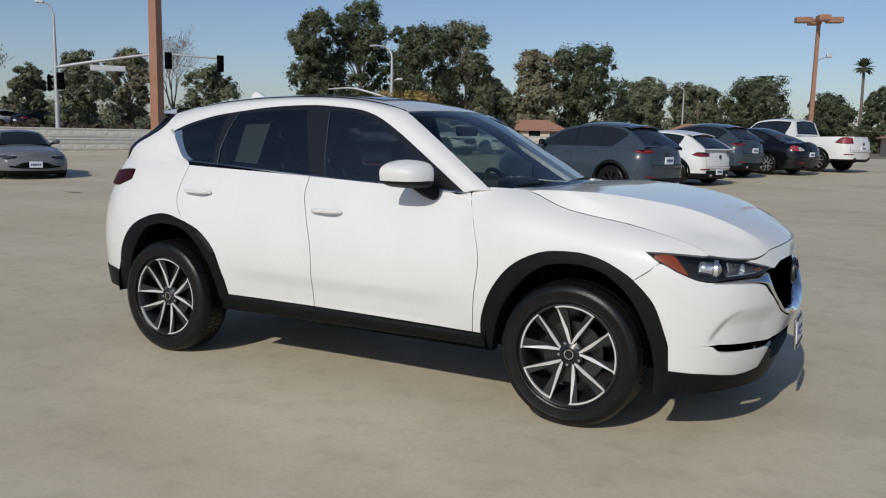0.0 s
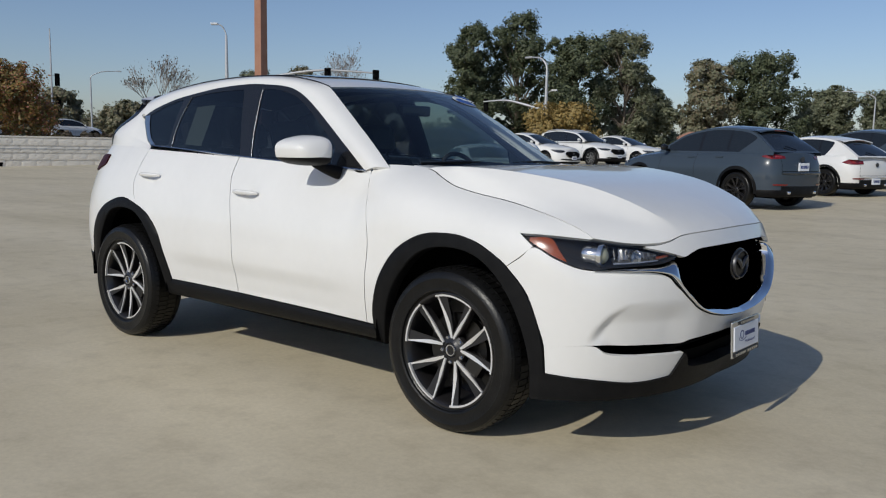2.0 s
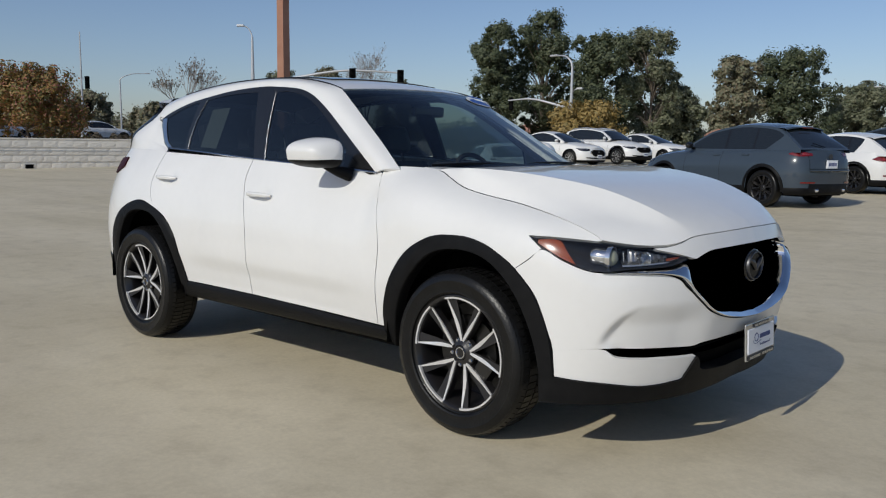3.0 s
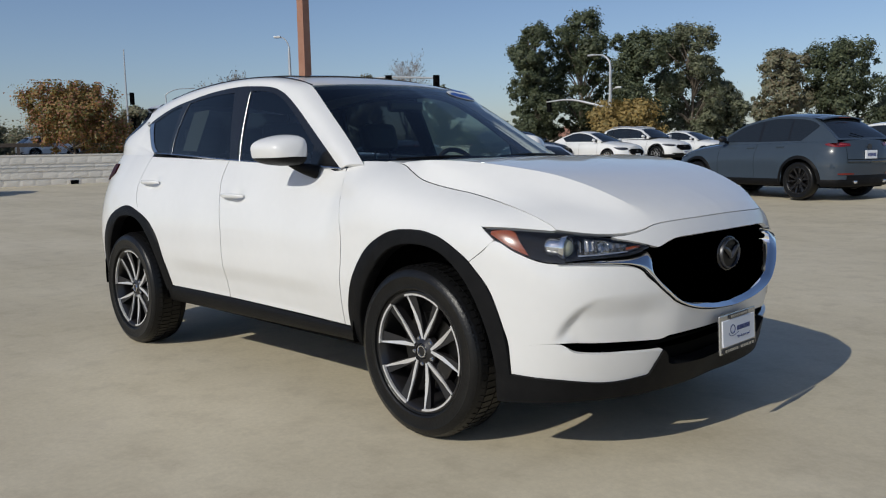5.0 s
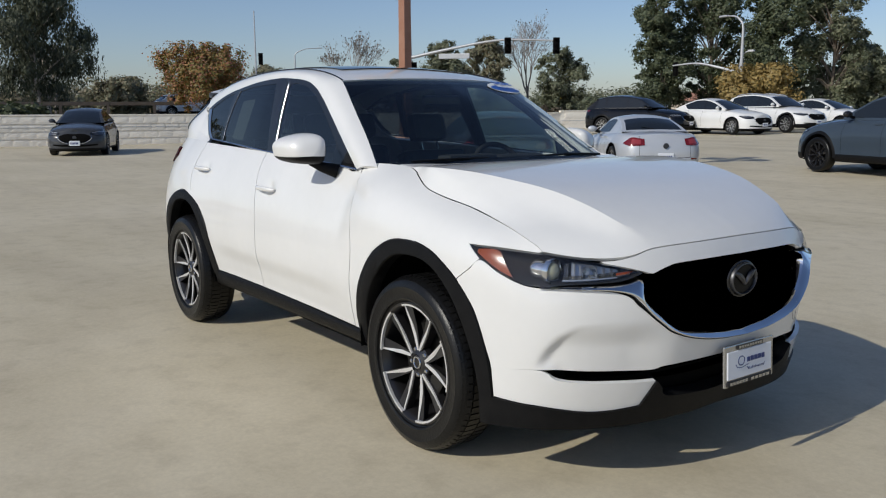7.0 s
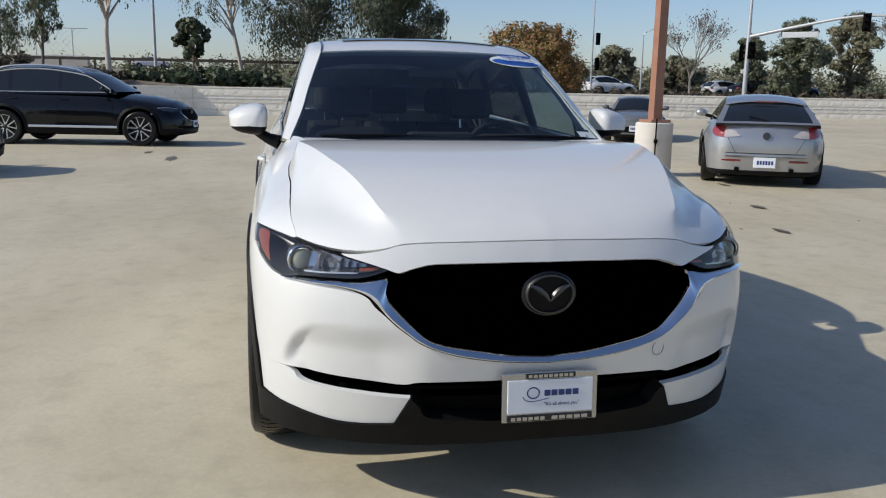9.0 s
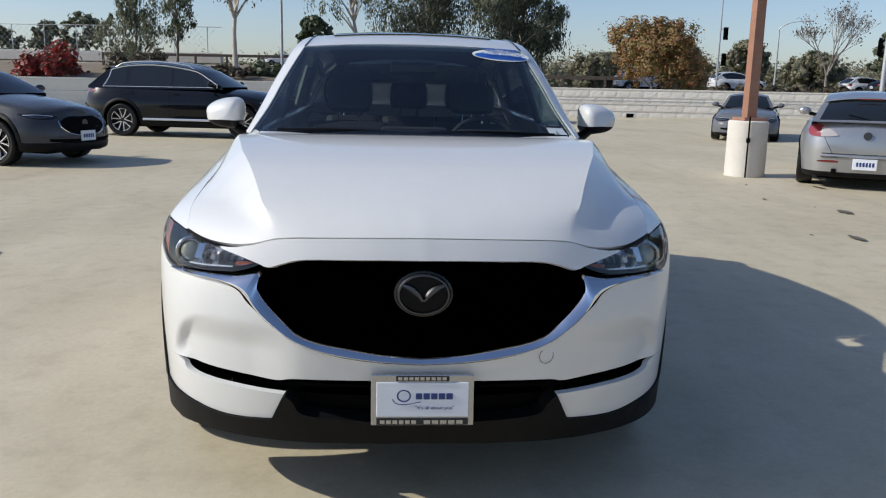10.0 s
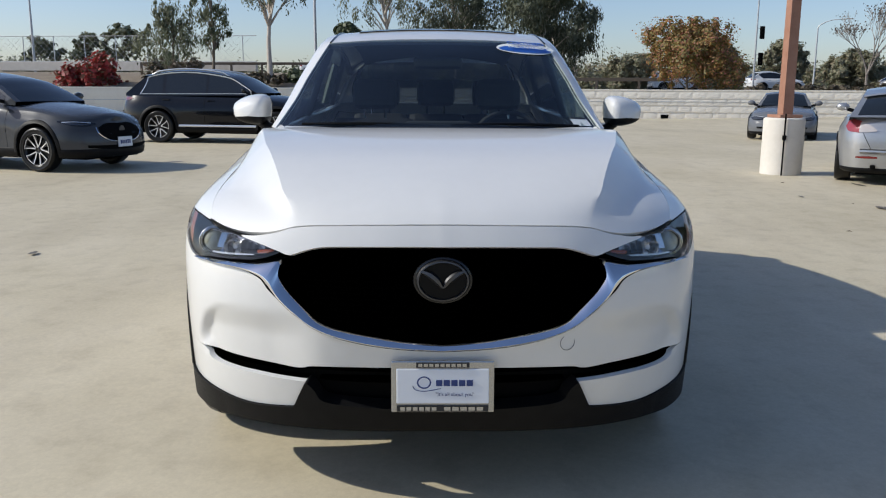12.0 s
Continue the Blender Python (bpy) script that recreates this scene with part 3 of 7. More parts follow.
val = girdle(between(curve([(1.12, .245), (.872, .25), (.58, .256), (.34, .258), (.131, .257), (0, .257)], 120), curve([(1.12, .352), (1.056, .354), (.95, .345), (.872, .340), (.70, .323), (.606, .323), (.545, .328), (.51, .330), (.487, .333), (.473, .350), (.440, .405), (.426, .424), (.40, .40), (.363, .36), (.165, .343), (0, .343)], 120), 8), .008)
panel("lower_lip", [val], M_CLAD, car, 0, "black plastic lower bumper lip", thick=.05)

for side in (-1, 1):
    # arch cladding and sill
    ao = curve(ARCH_F[:-1] + ARCH_F2[:-1] + [(1.236, .768), (1.139, .665), (1.078, .512), (1.057, .354)], 60)
    ai = curve([(1.968, .312), (1.924, .485), (1.871, .60), (1.798, .697), (1.716, .767), (1.624, .803), (1.502, .812), (1.39, .79), (1.295, .73), (1.225, .65), (1.172, .55), (1.138, .45), (1.12, .35)], 60)
    for nm, o, i in (("front_arch", ao, ai), ("rear_arch", curve([(3.737, .412), (3.761, .525), (3.819, .682), (3.935, .785), (4.081, .843), (4.26, .877), (4.44, .837), (4.57, .759), (4.658, .62), (4.703, .445)], 60),
                                curve([(3.80, .305), (3.83, .50), (3.88, .62), (3.97, .725), (4.08, .793), (4.225, .813), (4.377, .782), (4.478, .672), (4.561, .517), (4.60, .325)], 60))):
        net = np.stack([girdle(o, -.002), girdle(o * .93 + i * .07, .007), girdle(o * .5 + i * .5, .010), girdle(o * .06 + i * .94, .010), girdle(i, .004), girdle(i, -.05)], 1)
        panel(nm, [net], M_CLAD, car, side, "black plastic wheel arch trim", rim=False)
    so, si = curve([(3.80, .308), (3.2, .314), (2.5, .320), (1.965, .326)], 40), curve([(3.735, .410), (3.1, .410), (2.5, .400), (2.030, .396)], 40)
    net = np.stack([girdle(so * (1 - q) + si * q, d) for q, d in ((0, -.06), (0, -.004), (.10, .007), (.35, .014), (.65, .0155), (.82, .012), (.94, .006), (1, -.002))], 1)
    panel("sill_trim", [net], M_CLAD, car, side, "black plastic sill trim", rim=False)

# cabin: pillars, roof, screens and windows
DLO_T = [(.706, 1.110), (.528, 1.230), (.302, 1.378), (.16, 1.462), (.06, 1.508), (-.06, 1.540), (-.263, 1.558), (-.426, 1.563), (-.714, 1.550), (-1.022, 1.516), (-1.186, 1.492), (-1.348, 1.455), (-1.448, 1.425), (-1.540, 1.388)]
RAIL = [(.845, .733, 1.128), (.66, .672, 1.248), (.50, .632, 1.355), (.34, .588, 1.458), (.215, .555, 1.532), (.10, .545, 1.562), (-.06, .540, 1.590), (-.25, .537, 1.607), (-.5, .535, 1.613), (-.8, .532, 1.606), (-1.1, .525, 1.585), (-1.40, .518, 1.548), (-1.62, .515, 1.505)]
for side in (-1, 1):
    dt, rl = cabin(curve(DLO_T, 70), .004), curve(RAIL, 70)
    net = between(dt, rl, 9)
    bul = np.sin(np.linspace(0, np.pi, 9))[None, :, None] * np.array([.0, .016, .010])
    panel("roof_rail_panel", [net + bul], M_WHITE, car, side, "white pillar and roof side")
    rear_edge = curve([(-1.62, .530, 1.498), (-1.70, .585, 1.40), (-1.88, .635, 1.293), tuple(girdle(np.array([4.98, 1.195])))], 20)
    dl = np.vstack([cabin(curve([(-1.540, 1.388), (-1.475, 1.312), (-1.405, 1.235), (-1.345, 1.203)], 14), .004), curve([tuple(cabin(np.array([-1.32, 1.196]), .01)), tuple(girdle(np.array([4.177, 1.178])))], 6)])
    top = girdle(curve([(4.177, 1.178), (4.4, 1.19), (4.7, 1.195), (4.98, 1.195)], 24))
    net = coons(np.linspace(dl[0], rear_edge[0], 24), top, dl, rear_edge)
    panel("rear_pillar", [net], M_WHITE, car, side)
    tw = np.linspace(0, 1, 20)[:, None]
    wing_ = np.hstack([-.062 * np.sqrt(np.clip(1 - tw, 0, 1)) - .012, -.012 + 0 * tw, .006 * (1 - tw)])
    panel("rear_glass_edge", [np.stack([rear_edge + (.012, .004, 0), rear_edge + wing_ * .5 + (0, .006, 0), rear_edge + wing_], 1)], M_GLOSSB, car, side, "black side edge of the rear window", thick=.012)
    # windows
    ft = [(-.261, 1.527), (-.16, 1.527), (-.07, 1.515), (.03, 1.488), (.14, 1.437), (.30, 1.335), (.442, 1.232), (.60, 1.122)]
    fb = [(-.203, 1.156), (.2, 1.138), (.60, 1.120)]
    rt = [(-.985, 1.500), (-.8, 1.520), (-.6, 1.530), (-.434, 1.531)]
    rb = [(-1.067, 1.194), (-.7, 1.178), (-.311, 1.163)]
    rlft = [(-1.067, 1.194), (-1.064, 1.29), (-1.035, 1.40), (-.985, 1.500)]
    qt = [(-1.455, 1.397), (-1.3, 1.447), (-1.16, 1.479), (-1.075, 1.490)]
    qb = [(-1.285, 1.207), (-1.2, 1.202), (-1.11, 1.197)]
    qrt = [(-1.11, 1.197), (-1.11, 1.29), (-1.095, 1.40), (-1.075, 1.490)]
    qlf = [(-1.285, 1.207), (-1.36, 1.25), (-1.425, 1.33), (-1.455, 1.397)]
    for nm, mt, net in (("front_side_window", M_TINT2 if side < 0 else M_FILMED, cnet(fb, ft, n=30)), ("rear_side_window", M_TINT, cnet(rb, rt, left=rlft)), ("quarter_window", M_TINT, cnet(qb, qt, left=qlf, right=qrt))):
        w_ = panel(nm, [net], mt, car, side, "dark tinted side window", rim=False)
        w_.visible_shadow = False
    dltop = curve(DLO_T, 60)
    inner = np.vstack([curve([(.60, 1.122), (.442, 1.232), (.30, 1.335), (.14, 1.437), (.03, 1.488), (-.07, 1.515), (-.16, 1.527), (-.261, 1.527), (-.434, 1.531), (-.6, 1.530), (-.8, 1.520), (-.985, 1.500), (-1.075, 1.490), (-1.16, 1.479), (-1.3, 1.447), (-1.455, 1.397)], 60)])
    strips = [cabin(between(inner, dltop, 3), .003),
              cabin(between(curve([(-.311, 1.155), (-.434, 1.531)], 10), curve([(-.203, 1.150), (-.261, 1.527)], 10), 4), .003),
              cabin(between(curve(qrt, 14), curve(rlft, 14), 3), .003),
              cabin(between(curve([(.60, 1.122), (.66, 1.112), (.706, 1.110)], 6), curve([(.60, 1.118), (.66, 1.100), (.706, 1.106)], 6), 2), .003),
              cabin(between(curve([(.46, 1.126), (.52, 1.124), (.60, 1.120)], 6), curve([(.46, 1.220), (.52, 1.175), (.60, 1.124)], 6), 3), .004)]
    panel("window_trim", strips, M_GLOSSB, car, side, "gloss black window surround")
    # bright lines
    bl = curve([(.715, 1.104), (.3, 1.124), (0, 1.134), (-.345, 1.150), (-.7, 1.168), (-1.053, 1.184), (-1.30, 1.194), (-1.345, 1.203)], 50)
    up = bl + np.array([0, .011])
    chrome = [np.stack([cabin(bl, .002), cabin(bl * .5 + up * .5, .010), cabin(up, .004)], 1),
              np.stack([cabin(curve([(-1.345, 1.203), (-1.405, 1.235), (-1.475, 1.312), (-1.540, 1.388)], 20), .003), cabin(curve([(-1.32, 1.206), (-1.385, 1.243), (-1.452, 1.320), (-1.50, 1.392)], 20), .010), cabin(curve([(-1.285, 1.207), (-1.36, 1.25), (-1.425, 1.33), (-1.455, 1.397)], 20), .004)], 1)]
    for e in (rlft, [(-.203, 1.150), (-.235, 1.30), (-.261, 1.525)]):
        c_ = curve(e, 14)
        chrome.append(np.stack([cabin(c_ + (-.0008, 0), .004), cabin(c_, .0046), cabin(c_ + (.0008, 0), .004)], 1))
    panel("window_brightwork", chrome, M_SATIN, car, side, "satin chrome window line", rim=False)

# windscreen with its dark border
wb = curve([(.845, .733, 1.124), (.93, .60, 1.130), (1.0, .30, 1.130), (1.02, 0, 1.130)], 24)
wt = curve([(.217, .556, 1.530), (.27, .40, 1.538), (.31, .2, 1.541), (.325, 0, 1.542)], 24)
ws_side = curve([(.845, .733, 1.124), (.66, .672, 1.248), (.50, .632, 1.355), (.34, .588, 1.458), (.217, .556, 1.530)], 20)
ws_mid = curve([(1.02, 0, 1.130), (.80, 0, 1.288), (.55, 0, 1.440), (.325, 0, 1.542)], 20)
screen = coons(wb, wt, ws_side, ws_mid)
ws = panel("windscreen", [screen], M_GLASS, car, 0, "clear laminated windscreen", rim=False)
ws.visible_shadow = False
dn = np.array([-.003, 0, -.006])
side_ = np.stack([screen[0], screen[0] * .55 + screen[1] * .45], 0)
panel("screen_border", [screen[:, :2] + dn, screen[:, -2:] + dn, side_ + dn], M_GLOSSB, ws, 0, rim=False)
cowl = np.stack([hr + (-.005, 0, -.012), hr + (-.06, 0, -.035), hr + (-.13, 0, -.028)], 1)
panel("cowl", [cowl], M_CLAD, car, 0, rim=False, centre=(0.2, 0, 0.2))
# roof
rs = curve(RAIL[4:], 40)
rc = curve([(.318, 0, 1.549), (.20, 0, 1.578), (.05, 0, 1.603), (-.2, 0, 1.630), (-.6, 0, 1.648), (-1.0, 0, 1.645), (-1.4, 0, 1.618), (-1.76, 0, 1.568)], 40)
vv = np.linspace(0, 1, 20)[None, :, None]
roof = rc[:, None] * (1 - vv) + rs[:, None] * vv
roof[:, :, 2] = (rs[:, None, 2] + (rc[:, None, 2] - rs[:, None, 2]) * (1 - vv[..., 0] ** 2.2))
fx = curve([(.318, 0), (.30, .2), (.262, .4), (.215, .555)], 20)
fade = np.linspace(1, 0, 40)[:, None] ** 3
roof[:, :, 0] += (fx[None, :, 0] - (.318 + (.215 - .318) * vv[..., 0])) * fade
panel("roof", [roof], M_WHITE, car, 0, "white roof panel", thick=.02)
xs = np.linspace(-.02, -.62, 16)
sun_net = np.zeros((16, 12, 3))
for i, x in enumerate(xs):
    zc, zr = np.interp(x, rc[::-1, 0], rc[::-1, 2]), np.interp(x, rs[::-1, 0], rs[::-1, 2])
    yr = np.interp(x, rs[::-1, 0], rs[::-1, 1])
    for j, t in enumerate(np.linspace(0, .78, 12)):
        sun_net[i, j] = (x, yr * t, zr + (zc - zr) * (1 - t ** 2.2) + .006)
panel("sunroof", [sun_net], M_GLASSDK, car, 0, "dark glass sunroof")
for side in (-1, 1):
    gr = curve([(p[0], p[1] - .004, p[2] + .002) for p in RAIL[4:-1]], 40)
    vf = tube(gr * (1, side, 1), .005, 6)
    part("roof_channel", vf, M_GLOSSB, car)
# tail: spoiler, rear glass
sp = np.stack([curve([(-1.62, .515, 1.505), (-1.70, .4, 1.545), (-1.76, 0, 1.568)], 20), curve([(-1.685, .560, 1.503), (-1.81, .42, 1.530), (-1.87, 0, 1.545)], 20), curve([(-1.63, .575, 1.470), (-1.75, .42, 1.490), (-1.80, 0, 1.502)], 20)], 1)
panel("rear_spoiler", [sp], M_WHITE, car, 0, rim=False)
bg = between(curve([(-1.655, .565, 1.482), (-1.78, .42, 1.494), (-1.83, 0, 1.505)], 16), curve([(-1.97, .61, 1.20), (-2.10, .4, 1.19), (-2.15, 0, 1.19)], 16), 12)
panel("rear_window", [bg], M_TINT, car, 0, "dark tinted rear window", rim=False)
fin = slab([(-.085, 0), (-.07, .03), (-.045, .050), (-.02, .052), (.03, .026), (.09, 0)], .03)
fin = part("antenna_fin", moved(fin, Matrix.Translation((-1.33, -.015, 1.622))), M_WHITE, car, "white shark fin antenna")

# mirrors
HOUSE = [(-.084, -.050), (-.089, .0), (-.086, .044), (-.066, .066), (-.02, .069), (.035, .058), (.078, .038), (.097, .014), (.096, -.018), (.088, -.044), (.052, -.066), (-.01, -.078), (-.062, -.076)]
for side in (-1, 1):
    ring_ = curve(HOUSE + HOUSE[:1], 49)[:-1]
    n = len(ring_)
    rows = [(-.096, .90), (-.088, .97), (-.055, 1.0), (-.01, .985), (.032, .94), (.062, .87), (.083, .76), (.097, .60), (.106, .38), (.110, .02)]
    V = [(.46 + dx - .36 * k * y, side * (.914 + k * y), 1.170 + k * (z + .035)) for dx, k in rows for y, z in ring_]
    V += [(.362 - .36 * y * .84, side * (.914 + .84 * y), 1.205 + .84 * z) for y, z in ring_]
    cap_f, low_f = [], []
    for r in range(len(rows) - 1):
        for i in range(n):
            j = (i + 1) % n
            q = (r * n + i, r * n + j, (r + 1) * n + j, (r + 1) * n + i)[::-side]
            y_, z_ = (ring_[i] + ring_[j]) / 2
            (low_f if z_ < -.035 else cap_f).append(q)
    low_f += [(i, len(rows) * n + i, len(rows) * n + (i + 1) % n, (i + 1) % n)[::-side] for i in range(n)]
    mir = smooth(part("side_mirror", (V, cap_f), M_WHITE, car, "white mirror cap on a black base"), 40)
    smooth(part("mirror_base", (V, low_f), M_CLAD, mir), 40)
    arm = tube([(.47, side * .875, 1.142), (.50, side * .825, 1.112), (.535, side * .765, 1.092)], [.022, .026, .036], 12)
    smooth(part("mirror_arm", arm, M_CLAD, mir), 60)
    gl = [(.372 - .36 * .072 * a, side * (.914 + .072 * a), 1.20 + .046 * b) for a, b in ((-1, -.6), (-.7, -1), (.7, -.9), (1, -.4), (1, .5), (.6, 1), (-.7, 1), (-1, .6))]
    part("mirror_glass", (gl, [tuple(range(8))]), M_CHROME, mir)

# wheels
def wheel(name, at, side, parent, R=.355, W=.226, rim=.249, dark=False, spokes=5, simple=False):
    """A tyre on a rim; side -1: the outer face looks to -y."""
    m = Matrix.Translation(at) @ Matrix.Diagonal((1, side, 1, 1))
    h = W / 2
    tyre_p = [(rim, -h * .75), (rim + .008, -h * .9), (R * .80, h * -1.0), (R * .90, h * -1.0), (R * .965, -h * .90), (R * .99, -h * .74), (R, -h * .5), (R, h * .5), (R * .985, h * .78), (R * .955, h * .93), (R * .90, h * 1.0), (R * .885, h * 1.015), (R * .87, h * .995), (R * .80, h * .99), (R * .765, h * .965), (R * .755, h * .975), (R * .735, h * .945), (rim + .010, h * .86), (rim, h * .80)]
    w = smooth(part(name, fix(moved(lathe(tyre_p, 56 if not simple else 28), m), side), M_TYRE, parent, "black tyre on an alloy wheel"), 40)
    if not simple:
        blocks = []
        for k in range(72):
            t = 2 * math.pi * k / 72
            for o0, o1, dt in ((-.9, -.55, 0), (-.5, -.03, .02), (.03, .5, .0), (.55, .9, .02)):
                c = [(R + .0035 - (.016 if abs(o) > .85 else 0), t + dt + a, o) for o, a in ((o0 * h / h, .004), (o1, .004), (o1, .072), (o0, .072))]
                top = [(r * math.cos(a), o * h, r * math.sin(a)) for r, a, o in c]
                bot = [((r - .012) * math.cos(a), o * h, (r - .012) * math.sin(a)) for r, a, o in c]
                blocks.append((top + bot, [(0, 1, 2, 3), (0, 4, 5, 1), (1, 5, 6, 2), (2, 6, 7, 3), (3, 7, 4, 0)]))
        part("tread", moved(joined(*blocks), m), M_TYRE, w)
    barrel = lathe([(rim + .004, h * .82), (rim - .004, h * .84), (rim - .012, h * .78), (rim - .022, h * .3), (rim - .03, -h * .7), (.05, -h * .72)], 48 if not simple else 24)
    smooth(part("rim", fix(moved(barrel, m), side), M_RIMDK, w, "dark alloy rim"), 40)
    if not simple:
        lipr = lathe([(rim - .001, h * .835), (rim + .001, h * .865), (rim - .006, h * .865), (rim - .010, h * .83)], 56)
        smooth(part("rim_lip", fix(moved(lipr, m), side), M_RIMDK, w))
        disc = lathe([(.06, .02), (.155, .02), (.155, -.005), (.06, -.005)], 40)
        smooth(part("brake_disc", fix(moved(disc, m), side), M_DISC, w), 30)
        cal = bmesh.new()
        box(cal, .085, .165, .0, .06, -.06, .06, .01)
        bmesh.ops.transform(cal, matrix=m @ pose(0, 0, 0, 0, 35, 0), verts=cal.verts)
        part("brake_caliper", cal, M_DISC, w)
    face = h * .62 if not dark else h * .6
    silver, dk, facet = [], [], []
    per = 2 * math.pi / spokes
    for k in range(spokes):
        c = per * k + math.radians(83)
        for sg in (-1, 1):
            a0, a1 = (c + sg * .09, c + sg * .405) if not simple else (c + sg * .16, c + sg * .365)
            r0, r1 = .052, rim - .010
            p0, p1 = Vector((r0 * math.cos(a0), 0, r0 * math.sin(a0))), Vector((r1 * math.cos(a1), 0, r1 * math.sin(a1)))
            d = (p1 - p0).normalized()
            nrm = Vector((-d.z, 0, d.x)) * sg
            def bar(w0, w1, y0, y1, inn0, inn1, back):
                A = [p0 + nrm * w0 + Vector((0, y0, 0)), p0 - nrm * inn0 + Vector((0, y0, 0)), p1 - nrm * inn1 + Vector((0, y1, 0)), p1 + nrm * w1 + Vector((0, y1, 0))]
                mid0, mid1 = (A[0] + A[3]) / 2 + Vector((0, -.006, 0)), (A[1] + A[2]) / 2 + Vector((0, -.006, 0))
                A = [A[0], A[1], mid1, A[2], A[3], mid0]
                B = [q - Vector((0, back, 0)) for q in A]
                return A + B, [(0, 1, 2, 5), (5, 2, 3, 4), (1, 0, 6, 7), (2, 1, 7, 8), (3, 2, 8, 9), (4, 3, 9, 10), (5, 4, 10, 11), (0, 5, 11, 6)]
            kw = 2.2 if simple else 1.0
            if simple:
                silver.append(bar(.003 * kw, .0025 * kw, face, h * .78, .0055 * kw, .0035 * kw, .006))
            else:
                # a machined blade: slim at the hub, broad at a third of the way, drawn out thin to the rim
                A = []
                for f_, wo, wi in ((0, .004, .005), (.12, .0045, .009), (.34, .0045, .0125), (.62, .0035, .0085), (1, .0025, .0035)):
                    q, yy = p0.lerp(p1, f_), face + (h * .78 - face) * f_ - .005 * math.sin(math.pi * f_)
                    A += [q + nrm * wo + Vector((0, yy, 0)), q - nrm * wi + Vector((0, yy - .003 * math.sin(math.pi * f_), 0))]
                B = [q - Vector((0, .007, 0)) for q in A]
                fs = []
                for j in range(4):
                    a_, b_ = 2 * j, 2 * j + 2
                    fs += [(a_, a_ + 1, b_ + 1, b_), (a_, b_, b_ + 10, a_ + 10), (a_ + 1, a_ + 11, b_ + 11, b_ + 1)]
                silver.append((A + B, fs))
            dk.append(bar(.010, .006, face - .007, h * .73, .010, .012, .034))
            facet.append(bar(-.004, -.003, face - .003, h * .75, .012, .050 if sg > 0 else .034, .004))
        # machined arc that joins the pair at the rim
        arc = [(c + t) for t in np.linspace(-.425, .425, 14)]
        V = [(r * math.cos(t), y, r * math.sin(t)) for t in arc for r, y in ((rim - .005, h * .872), (rim - .013, h * .868), (rim - .013, h * .76))]
        F = [(3 * i + a, 3 * i + a + 1, 3 * i + a + 4, 3 * i + a + 3) for i in range(13) for a in (0, 1)]
        silver.append((V, F))
    hub = lathe([(.070, face - .035), (.066, face - .012), (.045, face - .002), (.034, face + .004), (.033, face + .001)], 30)
    part("spoke_pocket", fix(moved(joined(*dk, hub), m), side), M_RIMDK, w)
    part("spoke_face", fix(moved(joined(*facet), m), side), M_FACET if not dark else M_RIMDK, w)
    part("spokes", fix(moved(joined(*silver), m), side), M_MACH if not dark else M_GLOSSB, w, "machined silver spoke edges" if not dark else "black spokes")
    cap = joined(lathe([(.033, face + .001), (.030, face + .004), (.026, face + .003), (.001, face + .003)], 24))
    smooth(part("hub_cap", fix(moved(cap, m), side), M_GLOSSB, w))
    if not simple:
        ring = lathe([(.026, face + .0035), (.0245, face + .007), (.021, face + .007), (.0195, face + .0035)], 24)
        smooth(part("cap_ring", fix(moved(ring, m), side), M_CHROME, w))
        for k in range(5):
            t = per * k + math.radians(100 - 20) + per / 2
            nut = lathe([(.010, -.01), (.010, .012), (.007, .016), (.001, .016)], 6)
            part("wheel_nut", fix(moved(nut, m @ Matrix.Translation((.056 * math.cos(t), face - .018, .056 * math.sin(t)))), side), M_SATIN, w)
    return w


def fix(vf, side):
    """Turn faces round where a mirrored side would turn them inside out."""
    return vf if side > 0 else (vf[0], [tuple(f)[::-1] for f in vf[1]])


for x, zw in ((1.352, .366), (-1.357, .343)):
    for side in (-1, 1):
        wheel("wheel", (x, side * .795, zw), side, car)
        # the shade inside the arch is painted in by the near-black colour
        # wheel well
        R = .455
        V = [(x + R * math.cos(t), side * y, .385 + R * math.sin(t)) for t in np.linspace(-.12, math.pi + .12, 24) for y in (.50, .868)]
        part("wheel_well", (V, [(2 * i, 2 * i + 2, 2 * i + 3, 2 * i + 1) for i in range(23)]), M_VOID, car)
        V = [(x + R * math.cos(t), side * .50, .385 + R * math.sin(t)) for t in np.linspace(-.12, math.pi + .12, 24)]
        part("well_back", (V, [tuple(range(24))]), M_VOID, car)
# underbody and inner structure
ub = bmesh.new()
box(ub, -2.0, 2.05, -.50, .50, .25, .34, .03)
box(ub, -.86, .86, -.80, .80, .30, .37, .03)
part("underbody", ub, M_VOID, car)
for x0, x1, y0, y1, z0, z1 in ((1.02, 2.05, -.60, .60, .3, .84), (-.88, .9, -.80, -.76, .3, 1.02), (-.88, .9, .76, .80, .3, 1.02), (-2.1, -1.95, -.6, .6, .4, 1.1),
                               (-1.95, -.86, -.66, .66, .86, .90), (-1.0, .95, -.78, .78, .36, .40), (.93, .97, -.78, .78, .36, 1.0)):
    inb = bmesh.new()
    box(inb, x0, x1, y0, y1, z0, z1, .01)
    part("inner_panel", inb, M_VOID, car)
